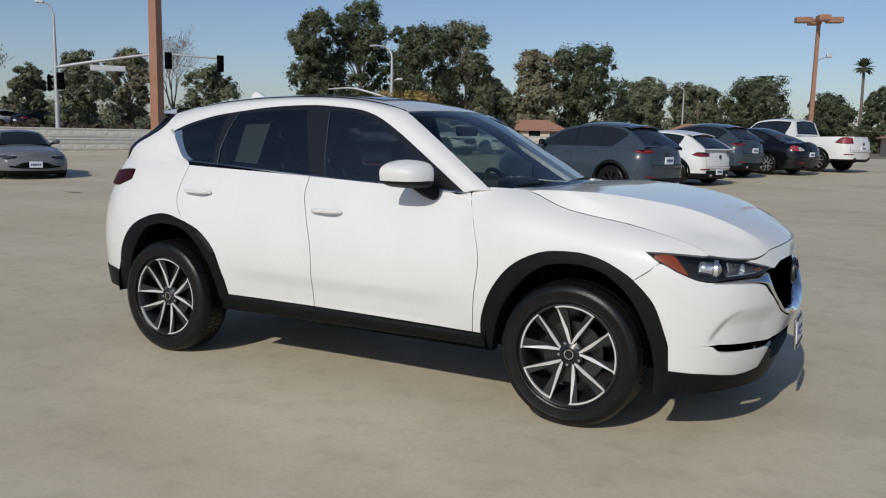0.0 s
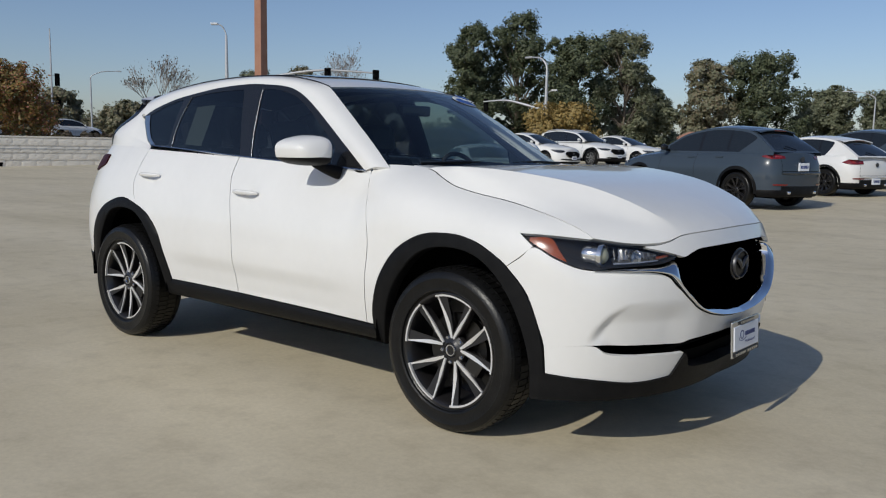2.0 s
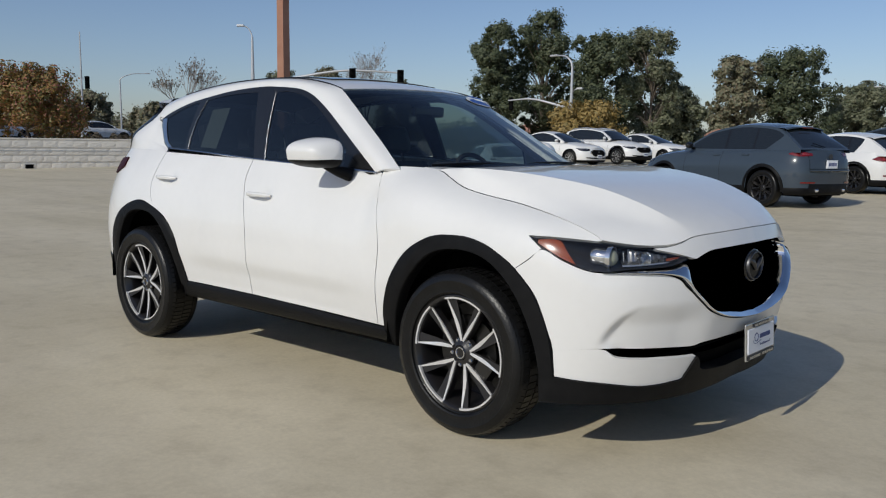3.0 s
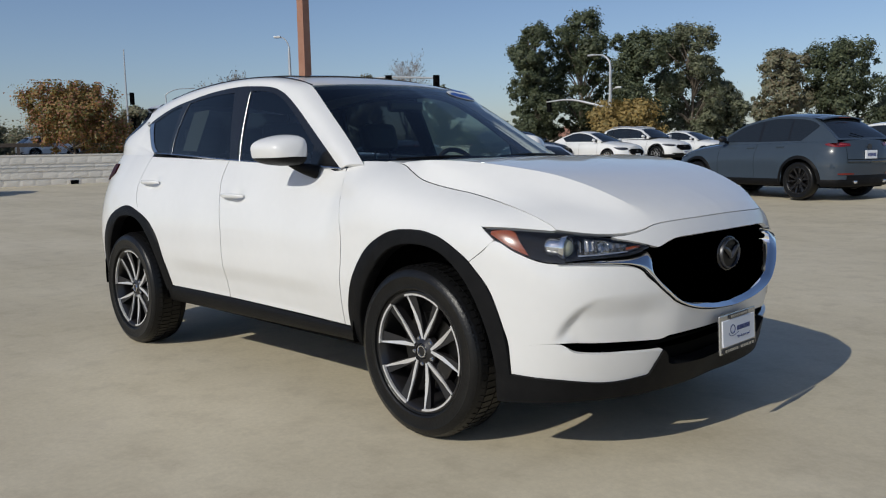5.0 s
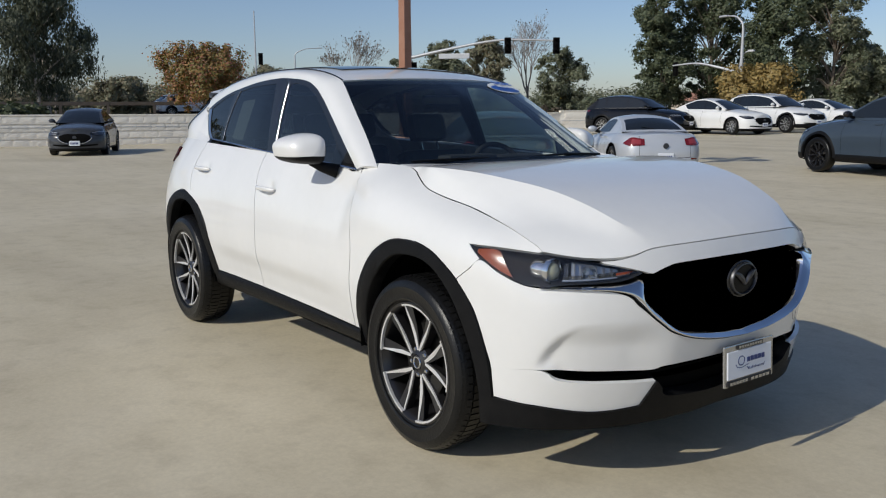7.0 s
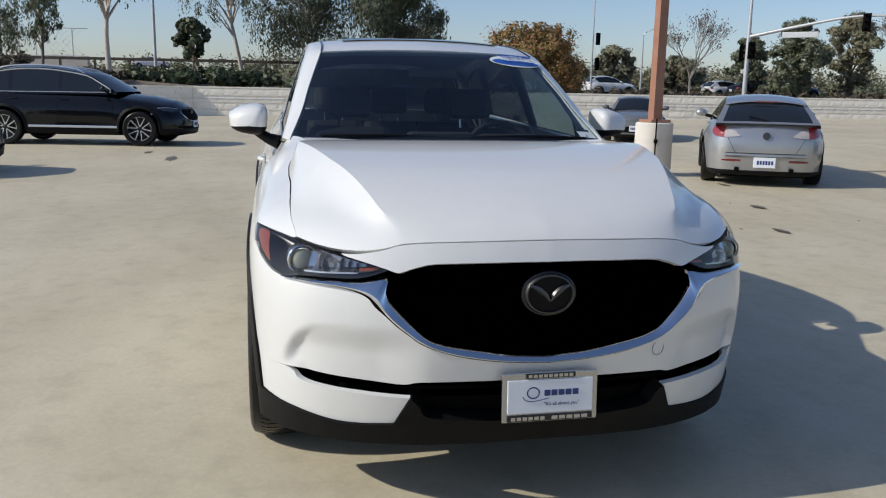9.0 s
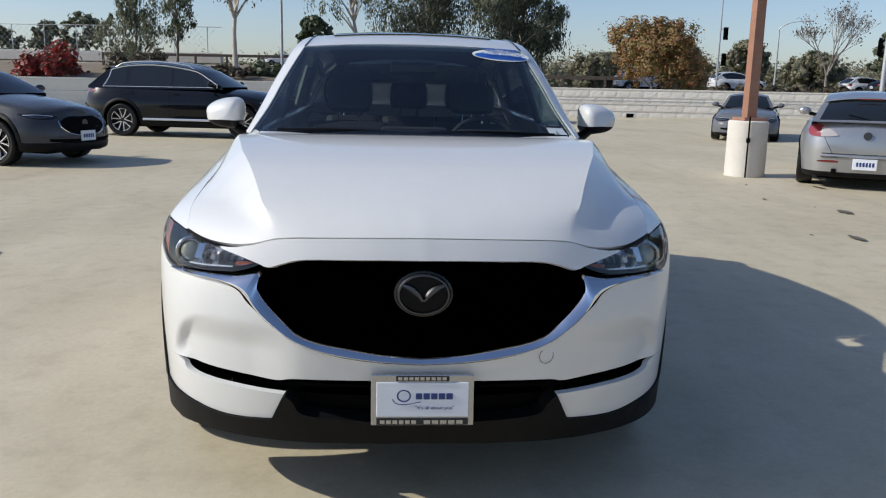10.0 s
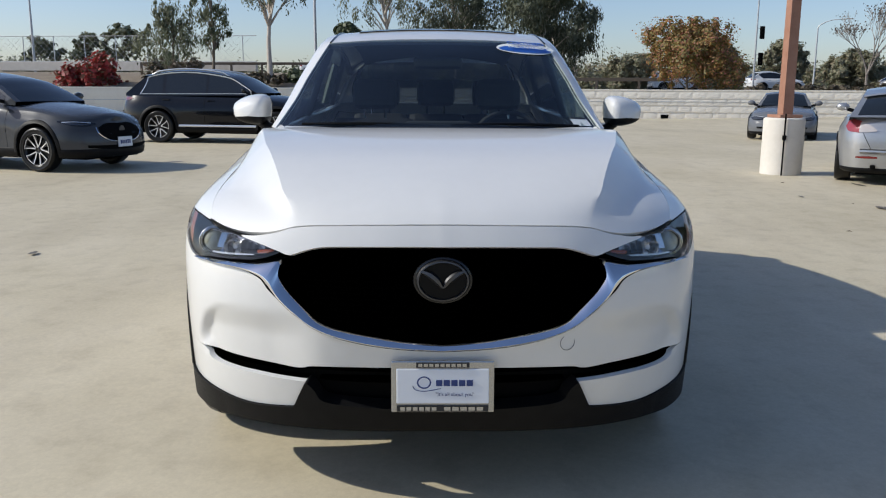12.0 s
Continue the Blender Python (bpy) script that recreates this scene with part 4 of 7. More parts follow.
# cabin
dash = bmesh.new()
box(dash, .52, 1.0, -.70, .70, .90, 1.085, .04)
box(dash, .50, .62, -.16, .16, 1.05, 1.15, .02)
box(dash, .45, .60, .20, .54, 1.03, 1.14, .035)
part("dashboard", dash, M_INT, car)
st = lathe([(.185 + .014 * math.cos(a), .014 * math.sin(a)) for a in np.linspace(0, 2 * math.pi, 9)], 28)
stw = joined(st, lathe([(.07, -.02), (.06, .02), (.001, .025)], 16), tube([(-.18, 0, 0), (.18, 0, 0)], .016, 6), tube([(0, 0, 0), (0, 0, -.18)], .016, 6))
smooth(part("steering_wheel", moved(stw, Matrix.Translation((.40, .36, 1.02)) @ pose(0, 0, 0, 0, 0, 90) @ pose(0, 0, 0, -25, 0, 0)), M_INT, car))
for x, ys in ((-.05, (-.36, .36)), (-.95, (-.38, 0, .38))):
    for y in ys:
        sb = bmesh.new()
        hw = .25 if x > -.5 else .2
        box(sb, x - .06, x + .44, y - hw, y + hw, .42, .60, .05)
        box(sb, -.07, .07, y - hw * .95, y + hw * .95, 0, .64, .05, Matrix.Translation((x - .05, 0, .52)) @ pose(0, 0, 0, 0, -18, 0))
        seat = part("seat", sb, M_SEAT, car, "black leather seat")
        hb = bmesh.new()
        box(hb, -.05, .05, y - .13, y + .13, .70, .88, .045, Matrix.Translation((x - .05, 0, .52)) @ pose(0, 0, 0, 0, -18, 0))
        part("headrest", hb, M_SEAT, seat)
        for d in (-.06, .06):
            q = Matrix.Translation((x - .05, 0, .52)) @ pose(0, 0, 0, 0, -18, 0)
            part("headrest_post", tube([q @ Vector((0, y + d, .62)), q @ Vector((0, y + d, .72))], .007, 6), M_CHROME, seat)
mb = bmesh.new()
box(mb, .30, .34, -.12, .12, 1.40, 1.46, .015)
part("inside_mirror", mb, M_GLOSSB, car)
head = roof[:, :, :] + np.array([0, 0, -.035])
panel("headliner", [head[4:]], mat("headliner_cloth", (0.035, 0.035, 0.036), 0.9), car, 0, rim=False)

# ---- ground: the deck, and the higher land beyond its wall, in one sheet ----
def concrete():
    m = mat("parking_concrete", (0.468, 0.406, 0.284), 0.72, color2=(0.572, 0.503, 0.372), scale=0.30, bump=0.04, bump_scale=90, rough2=0.6)
    nt = m.node_tree
    b = nt.nodes["Principled BSDF"]
    N, K = nt.nodes.new, nt.links.new
    src = b.inputs["Base Color"].links[0].from_socket
    tc = N("ShaderNodeTexCoord")
    spots, st, r1, r2 = N("ShaderNodeTexNoise"), N("ShaderNodeTexNoise"), N("ShaderNodeValToRGB"), N("ShaderNodeValToRGB")
    spots.inputs["Scale"].default_value, spots.inputs["Detail"].default_value, spots.inputs["Roughness"].default_value = 0.9, 3, 0.6
    st.inputs["Scale"].default_value, st.inputs["Detail"].default_value = 5.5, 6
    mp = N("ShaderNodeMapping")
    mp.inputs["Scale"].default_value, mp.inputs["Rotation"].default_value = (0.25, 1.0, 1.0), (0, 0, radians(25))
    K(tc.outputs["Object"], mp.inputs[0]), K(mp.outputs[0], spots.inputs["Vector"]), K(tc.outputs["Object"], st.inputs["Vector"])
    r1.color_ramp.elements[0].position, r1.color_ramp.elements[1].position = 0.30, 0.52
    r1.color_ramp.elements[0].color, r1.color_ramp.elements[1].color = (0.86, 0.85, 0.84, 1), (1, 1, 1, 1)
    r2.color_ramp.elements[0].position, r2.color_ramp.elements[1].position = 0.25, 0.50
    r2.color_ramp.elements[0].color, r2.color_ramp.elements[1].color = (0.87, 0.86, 0.85, 1), (1.02, 1.02, 1.02, 1)
    K(spots.outputs["Fac"], r1.inputs[0]), K(st.outputs["Fac"], r2.inputs[0])
    m1, m2 = N("ShaderNodeMix"), N("ShaderNodeMix")
    for q in (m1, m2):
        q.data_type, q.blend_type = "RGBA", "MULTIPLY"
        q.inputs[0].default_value = 1
    K(src, m1.inputs[6]), K(r1.outputs[0], m1.inputs[7]), K(m1.outputs[2], m2.inputs[6]), K(r2.outputs[0], m2.inputs[7])
    grit, r3, m3 = N("ShaderNodeTexNoise"), N("ShaderNodeValToRGB"), N("ShaderNodeMix")
    grit.inputs["Scale"].default_value, grit.inputs["Detail"].default_value, grit.inputs["Roughness"].default_value = 38, 8, 0.75
    r3.color_ramp.elements[0].position, r3.color_ramp.elements[1].position = 0.32, 0.66
    r3.color_ramp.elements[0].color, r3.color_ramp.elements[1].color = (0.90, 0.895, 0.885, 1), (1.06, 1.06, 1.05, 1)
    m3.data_type, m3.blend_type, m3.inputs[0].default_value = "RGBA", "MULTIPLY", 1
    K(tc.outputs["Object"], grit.inputs["Vector"]), K(grit.outputs["Fac"], r3.inputs[0])
    K(m2.outputs[2], m3.inputs[6]), K(r3.outputs[0], m3.inputs[7]), K(m3.outputs[2], b.inputs["Base Color"])
    return m


M_CONC = concrete()
M_ASPH = mat("asphalt", (0.045, 0.045, 0.046), 0.85, color2=(0.065, 0.064, 0.062), scale=1.5, bump=0.2, bump_scale=200)
M_SOIL = mat("dry_soil", (0.17, 0.13, 0.09), 0.95, color2=(0.24, 0.19, 0.13), scale=1.2, bump=0.3, bump_scale=30)
M_BLOCK = mat("painted_block", (0.86, 0.81, 0.71), 0.85, color2=(0.80, 0.74, 0.64), scale=1.6, bump=0.4, bump_scale=9, obj_var=0.06)
for nd_ in M_BLOCK.node_tree.nodes:
    if nd_.type == "BUMP":
        nd_.inputs["Distance"].default_value = 0.02
M_CEM = mat("pale_concrete", (0.58, 0.54, 0.48), 0.8, color2=(0.66, 0.62, 0.56), scale=2.5, bump=0.15, bump_scale=60)
M_BROWN = mat("brown_painted_steel", (0.27, 0.125, 0.075), 0.5, color2=(0.33, 0.17, 0.11), scale=6)
M_GALV = mat("galvanised_steel", (0.45, 0.46, 0.47), 0.5, 0.5, color2=(0.55, 0.56, 0.57), scale=10)
M_STONE = mat("pale_stucco", (0.55, 0.46, 0.36), 0.9, color2=(0.62, 0.53, 0.43), scale=3)
M_TILE = mat("clay_roof_tiles", (0.30, 0.14, 0.09), 0.8, color2=(0.40, 0.22, 0.15), scale=5)
M_RUST = mat("weathered_timber", (0.05, 0.042, 0.036), 0.8, color2=(0.09, 0.07, 0.055), scale=6)


def land(x, y):
    """Height of the ground: flat on the deck, rising behind the wall."""
    wx = np.interp(y, [-60, -15, -4.2, 30, 62, 70], [-18.0, -31.2, -34.8, -30.5, -20.6, -18.5])
    back = np.clip((wx - .3 - x) / 2.5, 0, 1) * np.where(y > 66, 0, 1)
    rise = np.clip((wx - x - 6) / 14, 0, 1) * np.clip((2 - y) / 10, 0, 1)
    rise = rise + np.clip((-100 - x) / 30, 0, 1) * np.clip(-y / 12, 0, 1) * 1.16
    fall = np.interp(x, [-9, -2.4, -1.36, 1.35, 3.5, 9], [0, -.013, -.011, .011, .022, 0]) * np.interp(np.abs(y), [6, 12], [1, 0])
    return fall + back * .95 + rise * 1.3 + .018 * np.clip(np.minimum(y, 30) - 8, 0, None) * np.clip((x + 34) / 3, 0, 1) * np.clip((90 - y) / 40, 0, 1)


gx = np.unique(np.concatenate([np.linspace(-40, -16, 60), np.linspace(-16, 10, 66), np.linspace(10, 40, 7), np.geomspace(40, 1600, 12), -np.geomspace(40, 1600, 24)]))
gy = np.unique(np.concatenate([np.linspace(-40, 75, 70), np.geomspace(75, 1600, 10), -np.geomspace(40, 1600, 10)]))
V = [(x, y, float(land(x, y))) for x in gx for y in gy]
F = [(i * len(gy) + j, (i + 1) * len(gy) + j, (i + 1) * len(gy) + j + 1, i * len(gy) + j + 1) for i in range(len(gx) - 1) for j in range(len(gy) - 1)]
ground = tagged(part("ground", (V, F), M_CONC), "beige concrete parking deck with faint stains", "ground", kind="structure")
ground.data.materials.append(M_SOIL)
for p in ground.data.polygons:
    if land(p.center.x, p.center.y) > .4 or p.center.y > 72 or p.center.x < -45:
        p.material_index = 1
road = part("road", ([(-150, -60, 2.36), (-66, -60, 2.36), (-52, 8, 1.02), (-46, 66, 1.02), (-60, 120, .06), (-160, 120, .06), (-150, 8, 1.02), (-150, 66, 1.02)], [(0, 1, 2, 6), (6, 2, 3, 7), (7, 3, 4, 5)]), M_ASPH)
tagged(road, "grey asphalt street behind the wall", "road", kind="structure")


# ---- block wall along the deck's edge ----
def block_wall(name, a, b, h, n_course, face_blocks, label):
    a, b = Vector((*a, 0)), Vector((*b, 0))
    d = (b - a)
    L, d = d.length, d.normalized()
    m = Matrix.Translation(a) @ pose(0, 0, 0, 0, 0, math.degrees(math.atan2(d.y, d.x)))
    bm = bmesh.new()
    box(bm, 0, L, 0, .17, -.02, h - .03)
    w = part(name, bm, M_BLOCK)
    w.matrix_basis = m
    tagged(w, label, "wall", kind="structure")
    ch = (h - .05) / n_course
    if face_blocks:
        shapes = []
        rr = random.Random(3)
        for k in range(10):
            bm = bmesh.new()
            nx_, nz_ = 5, 3
            vs_ = [[bm.verts.new((.002 + .596 * i / nx_, (-.016 if i in (0, nx_) or j in (0, nz_) else -.020 - .008 * rr.random()) - .022 * (1 - j / nz_), .003 + (ch - .006) * j / nz_)) for j in range(nz_ + 1)] for i in range(nx_ + 1)]
            for i in range(nx_):
                for j in range(nz_):
                    bm.faces.new((vs_[i][j], vs_[i + 1][j], vs_[i + 1][j + 1], vs_[i][j + 1]))
            edge_ = [vs_[i][0] for i in range(nx_ + 1)] + [vs_[nx_][j] for j in range(1, nz_ + 1)] + [vs_[i][nz_] for i in range(nx_ - 1, -1, -1)] + [vs_[0][j] for j in range(nz_ - 1, 0, -1)]
            back_ = [bm.verts.new((v.co.x, .01, v.co.z)) for v in edge_]
            for i in range(len(edge_)):
                bm.faces.new((edge_[i], back_[i], back_[(i + 1) % len(edge_)], edge_[(i + 1) % len(edge_)]))
            me = bpy.data.meshes.new("block")
            bm.to_mesh(me)
            bm.free()
            me.materials.append(M_BLOCK)
            shapes.append(me)
        joinv = []
        made = 0
        for c in range(n_course):
            for i in range(int(L / .6)):
                x = i * .6 + (.3 if c % 2 else 0)
                if x + .6 > L:
                    continue
                wy = (m @ Vector((x, 0, 0))).y
                if face_blocks[0] < wy < face_blocks[1] and made < 300:
                    o = new("block", rr.choice(shapes))
                    o.parent, o.location = w, (x, 0, c * ch)
                    made += 1
                else:
                    me = rr.choice(shapes)
                    joinv.append(([Vector((v.co.x + x, v.co.y, v.co.z + c * ch)) for v in me.vertices], [tuple(p.vertices) for p in me.polygons]))
        if joinv:
            tagged(part("far_blocks", joined(*joinv), M_BLOCK, w), kind="stuff")
    bm = bmesh.new()
    box(bm, 0, L, -.03, .19, h - .03, h + .035, .012)
    part("coping", bm, M_BLOCK, w)
    bm = bmesh.new()
    box(bm, 0, L, -.047, -.036, h * .60, h * .60 + .022)
    part("wall_line", bm, M_GALV, w, "thin grey conduit line")
    return w


# ---- parked cars ----
def parked_car(name, label, at, heading, paint_mat, L=4.55, W=1.84, wb=2.70, fo=.93, R=.36, sill=.28, shoulder=((-9, .98), (9, .98)), top=((-9, 1.0), (9, .9)),
               A=(.95, 1.12), B=(.2, 1.53), C=(-1.45, 1.57), D=(-2.08, 1.12), H=1.65, yb=.74, yr=.54, panes=((-1.40, -.98), (-.94, -.28), (-.22, .62)), clad=True,
               rim_dark=False, lamp=(.70, .83), tail=(.85, 1.0), grille=(.45, .78), plates=True, bright=True, rails=False, outline=False, sill_line=False, wide_tail=False, rear_plate=None, black_spoiler=False, lid_split=None, rear_cut=.20, group=""):
    car_ = thing(name, label, "car", pose(at[0], at[1], at[2] if len(at) > 2 else float(land(*at)), 0, 0, heading), group)
    nose = wb / 2 + fo
    mid = nose - L / 2
    P = np.array(spline(PLAN, 12))
    P = np.stack([mid + (P[:, 0] + .005) * L / 4.56, P[:, 1] * W / 1.824], 1)
    S = np.concatenate([[0], np.cumsum(np.hypot(*np.diff(P, axis=0).T))])
    NN = np.gradient(P, axis=0)
    NN[0], NN[-1] = (0, 1), (0, -1)
    NN = np.stack([NN[:, 1], -NN[:, 0]], 1)
    NN /= np.hypot(*NN.T)[:, None]
    sh, tp = table(sorted(shoulder)), table(sorted(top))
    shz, tpz = (lambda x: np.interp(x, *sh)), (lambda x: np.interp(x, *tp))

    def g_(sz, out=0.0):
        sz = np.asarray(sz, float)
        s, z = sz[..., 0] * S[-1], sz[..., 1]
        x, y, nx, ny = (np.interp(s, S, q) for q in (P[:, 0], P[:, 1], NN[:, 0], NN[:, 1]))
        zz = shz(x)
        d = .12 * np.clip((z - .55 * zz) / (.45 * zz), 0, 1.4) ** 2.2 + .07 * np.clip((.55 * zz - z) / (.45 * zz), 0, 1) ** 1.7 - out
        d = d + .022 * np.exp(-((z / zz - .50) / .13) ** 2) * np.clip((wb / 2 - .25 - np.abs(x)) / .4, 0, 1) - .010 * np.exp(-((z / zz - .80) / .05) ** 2)
        return np.stack([x - nx * d, y - ny * d, z], -1)

    s_of = np.linspace(0, 1, 110)
    xs_ = np.interp(s_of * S[-1], S, P[:, 0])
    Ra = R * 1.17

    def arch(x):
        z = sill + .0 * x
        for xw in (wb / 2, -wb / 2):
            k = np.clip(1 - ((x - xw) / Ra) ** 2, 0, None)
            z = np.where(np.abs(x - xw) < Ra, np.maximum(z, R + np.sqrt(k) * Ra * .99), z)
        return z

    zb = arch(xs_)
    zs = shz(xs_)
    side = np.stack([g_(np.stack([s_of, zb + (zs - zb) * v], 1)) for v in np.linspace(0, 1, 10)], 1)
    e = side[:, -1]
    cen = np.stack([e[:, 0], 0 * e[:, 1], tpz(e[:, 0])], 1)
    lid = np.stack([np.stack([e[:, 0], e[:, 1] * (1 - v), e[:, 2] + (cen[:, 2] - e[:, 2]) * (1 - (1 - v) ** 2.2)], 1) for v in np.linspace(0, 1, 7)], 1)
    body = panel("body", [side, lid], paint_mat, car_, 0, rim=False, centre=(0, 0, .5))
    body.data.set_sharp_from_angle(angle=radians(60))
    # arch and sill trim
    for xw in (wb / 2, -wb / 2):
        t = np.linspace(-.12, math.pi + .12, 26)
        for sy in (-1, 1):
            def ring(r, o):
                x, z = xw + r * np.cos(t), R + r * np.sin(t)
                i = np.argsort(P[:, 0])
                return g_(np.stack([np.interp(x, P[i, 0], S[i]) / S[-1], np.maximum(z, sill)], 1), o)
            r2 = Ra * (1.14 if clad else 1.03)
            panel("arch_trim", [np.stack([ring(r2, .001), ring(r2 * .985, .010), ring(Ra, .012), ring(Ra * .985, -.12)], 1)], M_CLAD if clad else M_VOID, car_, sy, rim=False)
            wheel("wheel", (xw, sy * (W / 2 - .125), R), sy, car_, R=R, W=.22, rim=R * .70, dark=rim_dark, simple=True)
            V = [(xw + Ra * math.cos(q), sy * y, R + Ra * math.sin(q)) for q in np.linspace(-.2, math.pi + .2, 14) for y in (.45, W / 2 - .08)]
            part("wheel_well", (V, [(2 * i, 2 * i + 2, 2 * i + 3, 2 * i + 1) for i in range(13)]), M_VOID, car_)
    bm = bmesh.new()
    box(bm, nose - L + .25, nose - .25, -W / 2 + .30, W / 2 - .30, sill - .06, sill + .30)
    part("underbody", bm, M_VOID, car_)
    h_ = .10 if clad else .035
    lo = np.stack([s_of, np.full(110, sill - .02)], 1)
    keep = np.ones(110, bool)
    for a, b2 in ((0, wb / 2 + Ra), (wb / 2 - Ra, -wb / 2 + Ra), (-wb / 2 - Ra, -9)):
        if a == 0:
            k = xs_ > b2
        elif b2 == -9:
            k = xs_ < a
        else:
            k = (xs_ < a) & (xs_ > b2)
        if k.sum() > 2:
            q = s_of[k]
            for sy in ((-1, 1) if a != 0 and b2 != -9 else (0,)):
                panel("lower_trim", [np.stack([g_(np.stack([q, 0 * q + sill - .03], 1), -.03), g_(np.stack([q, 0 * q + sill], 1), .004), g_(np.stack([q, 0 * q + sill + h_], 1), .006), g_(np.stack([q, 0 * q + sill + h_ + .012], 1), -.002)], 1)], M_CLAD, car_, sy, rim=False)
    # cabin
    pr = curve([A, ((A[0] + B[0]) / 2, (A[1] + B[1]) / 2 + .025), B, ((B[0] * .6 + C[0] * .4), H), (B[0] * .25 + C[0] * .75, H - .012), C, ((C[0] + D[0]) / 2, (C[1] + D[1]) / 2 + .03), D], 60)
    dA = np.linalg.norm(pr - np.array(B), axis=1)
    iB = int(np.argmin(dA))
    iC = int(np.argmin(np.linalg.norm(pr - np.array(C), axis=1)))
    zbelt = min(A[1], D[1]) - .02
    belt = lambda x: np.interp(x, [D[0], A[0]], [D[1], A[1]]) - .02
    f = np.clip((pr[:, 1] - belt(pr[:, 0])) / (H - zbelt), 0, 1)
    rail = np.stack([pr[:, 0], yb - (yb - yr) * f ** 1.15, pr[:, 1] - .055 * np.clip(f * 1.6, 0, 1)], 1)
    cen = np.stack([pr[:, 0], 0 * f, pr[:, 1]], 1)
    vv_ = np.linspace(0, 1, 9)
    net = np.stack([np.stack([cen[:, 0] * (1 - v) + rail[:, 0] * v - .10 * v * v * ((np.arange(60) < iB) * (1 - np.arange(60) / max(iB, 1))), rail[:, 1] * v, cen[:, 2] * (1 - v ** 2.2) + rail[:, 2] * v ** 2.2], 1) for v in vv_], 1)
    panel("roof", [net[iB:iC + 1]], paint_mat, car_, 0, rim=False)
    panel("windscreen", [net[:iB + 1, :8]], M_GLASSDK, car_, 0, "dark windscreen", rim=False)
    n_ = 60 - iC
    g0, g1 = iC + max(1, int(n_ * .10)), iC + int(n_ * .88)
    panel("rear_window", [net[g0:g1 + 1, :8]], M_GLASSDK, car_, 0, "dark rear window", rim=False)
    panel("tailgate_top", [net[iC:g0 + 1, :8]], paint_mat, car_, 0, rim=False)
    panel("tailgate_edge", [net[g1:, :8]], paint_mat, car_, 0, rim=False)
    if C[0] < -1.3:
        lip_ = net[iC - 1:iC + 1, :9].mean(0)
        prof = [lip_ + (.10, 0, .006), lip_ + (-.06, 0, .012), lip_ + (-.17, 0, -.012), lip_ + (-.18, 0, -.035), lip_ + (-.08, 0, -.05), lip_ + (.0, 0, -.06)]
        panel("roof_spoiler", [np.stack([q * (1, .985, 1) for q in prof], 0)], M_GLOSSB if black_spoiler else paint_mat, car_, 0, rim=False)
        bm = bmesh.new()
        box(bm, C[0] - .20, C[0] - .185, -.16, .16, C[1] - .035, C[1] - .02)
        part("brake_light", bm, M_RED, car_, "slim red brake light")
    wp_ = net[g1 - 1, 0]
    part("rear_wiper", tube([tuple(net[g1, 0] + (-.015, 0, .01)), tuple(net[g1 - 2, 3] + (-.02, 0, .015))], .008, 4), M_VOID, car_)
    for sy in (-1, 1):
        panel("screen_pillar", [net[:iB + 1, 7:]], paint_mat, car_, sy, rim=False)
        panel("rear_pillar", [net[iC:, 7:]], paint_mat, car_, sy, rim=False)
    base = np.stack([rail[:, 0], 0 * f + yb, np.minimum(belt(rail[:, 0]) - .04, rail[:, 2])], 1)
    base[:, 0] = net[:, -1, 0]
    sd = net[:, -1][:, None] * (1 - np.linspace(0, 1, 6)[None, :, None]) + base[:, None] * np.linspace(0, 1, 6)[None, :, None]
    panel("cabin_side", [sd], paint_mat, car_, 0, rim=False)
    rx, rz, ry = net[:, -1, 0][::-1], net[:, -1, 2][::-1], net[:, -1, 1][::-1]

    def on_side(x, fz, out=.004):
        z0, z1 = belt(x) + .015, np.interp(x, rx, rz) - .045
        z = z0 + np.maximum(z1 - z0, .004) * fz
        zr, yy = np.interp(x, rx, rz), np.interp(x, rx, ry)
        k = np.clip((zr - z) / np.maximum(zr - (belt(x) - .04), .05), 0, 1)
        return np.stack([x, yy + (yb - yy) * k + out, z], -1)

    for x0, x1 in panes:
        xx = np.linspace(x0, x1, 14)
        cut_ = (rear_cut if (x0, x1) == panes[0] else 0.0) * (x1 - xx) / (x1 - x0)
        for sy in (-1, 1):
            panel("side_window", [np.stack([on_side(xx + cut_ * (1 - v) ** 1.5, v) for v in np.linspace(0, 1, 7)], 1)], M_GLASSDK, car_, sy, "dark side window", rim=False)
    for a, b2 in zip(panes[:-1], panes[1:]):
        xx = np.linspace(a[1], b2[0], 3)
        for sy in (-1, 1):
            panel("pillar_trim", [np.stack([on_side(xx, v, .003) for v in np.linspace(0, 1, 5)], 1)], M_GLOSSB, car_, sy, rim=False)
    if bright:
        xx = np.linspace(panes[0][0] + rear_cut, panes[-1][1], 30)
        for sy in (-1, 1):
            panel("belt_line", [np.stack([on_side(xx, -.0, .004) - (0, 0, .012), on_side(xx, 0, .008)], 1)], M_SATIN, car_, sy, rim=False)
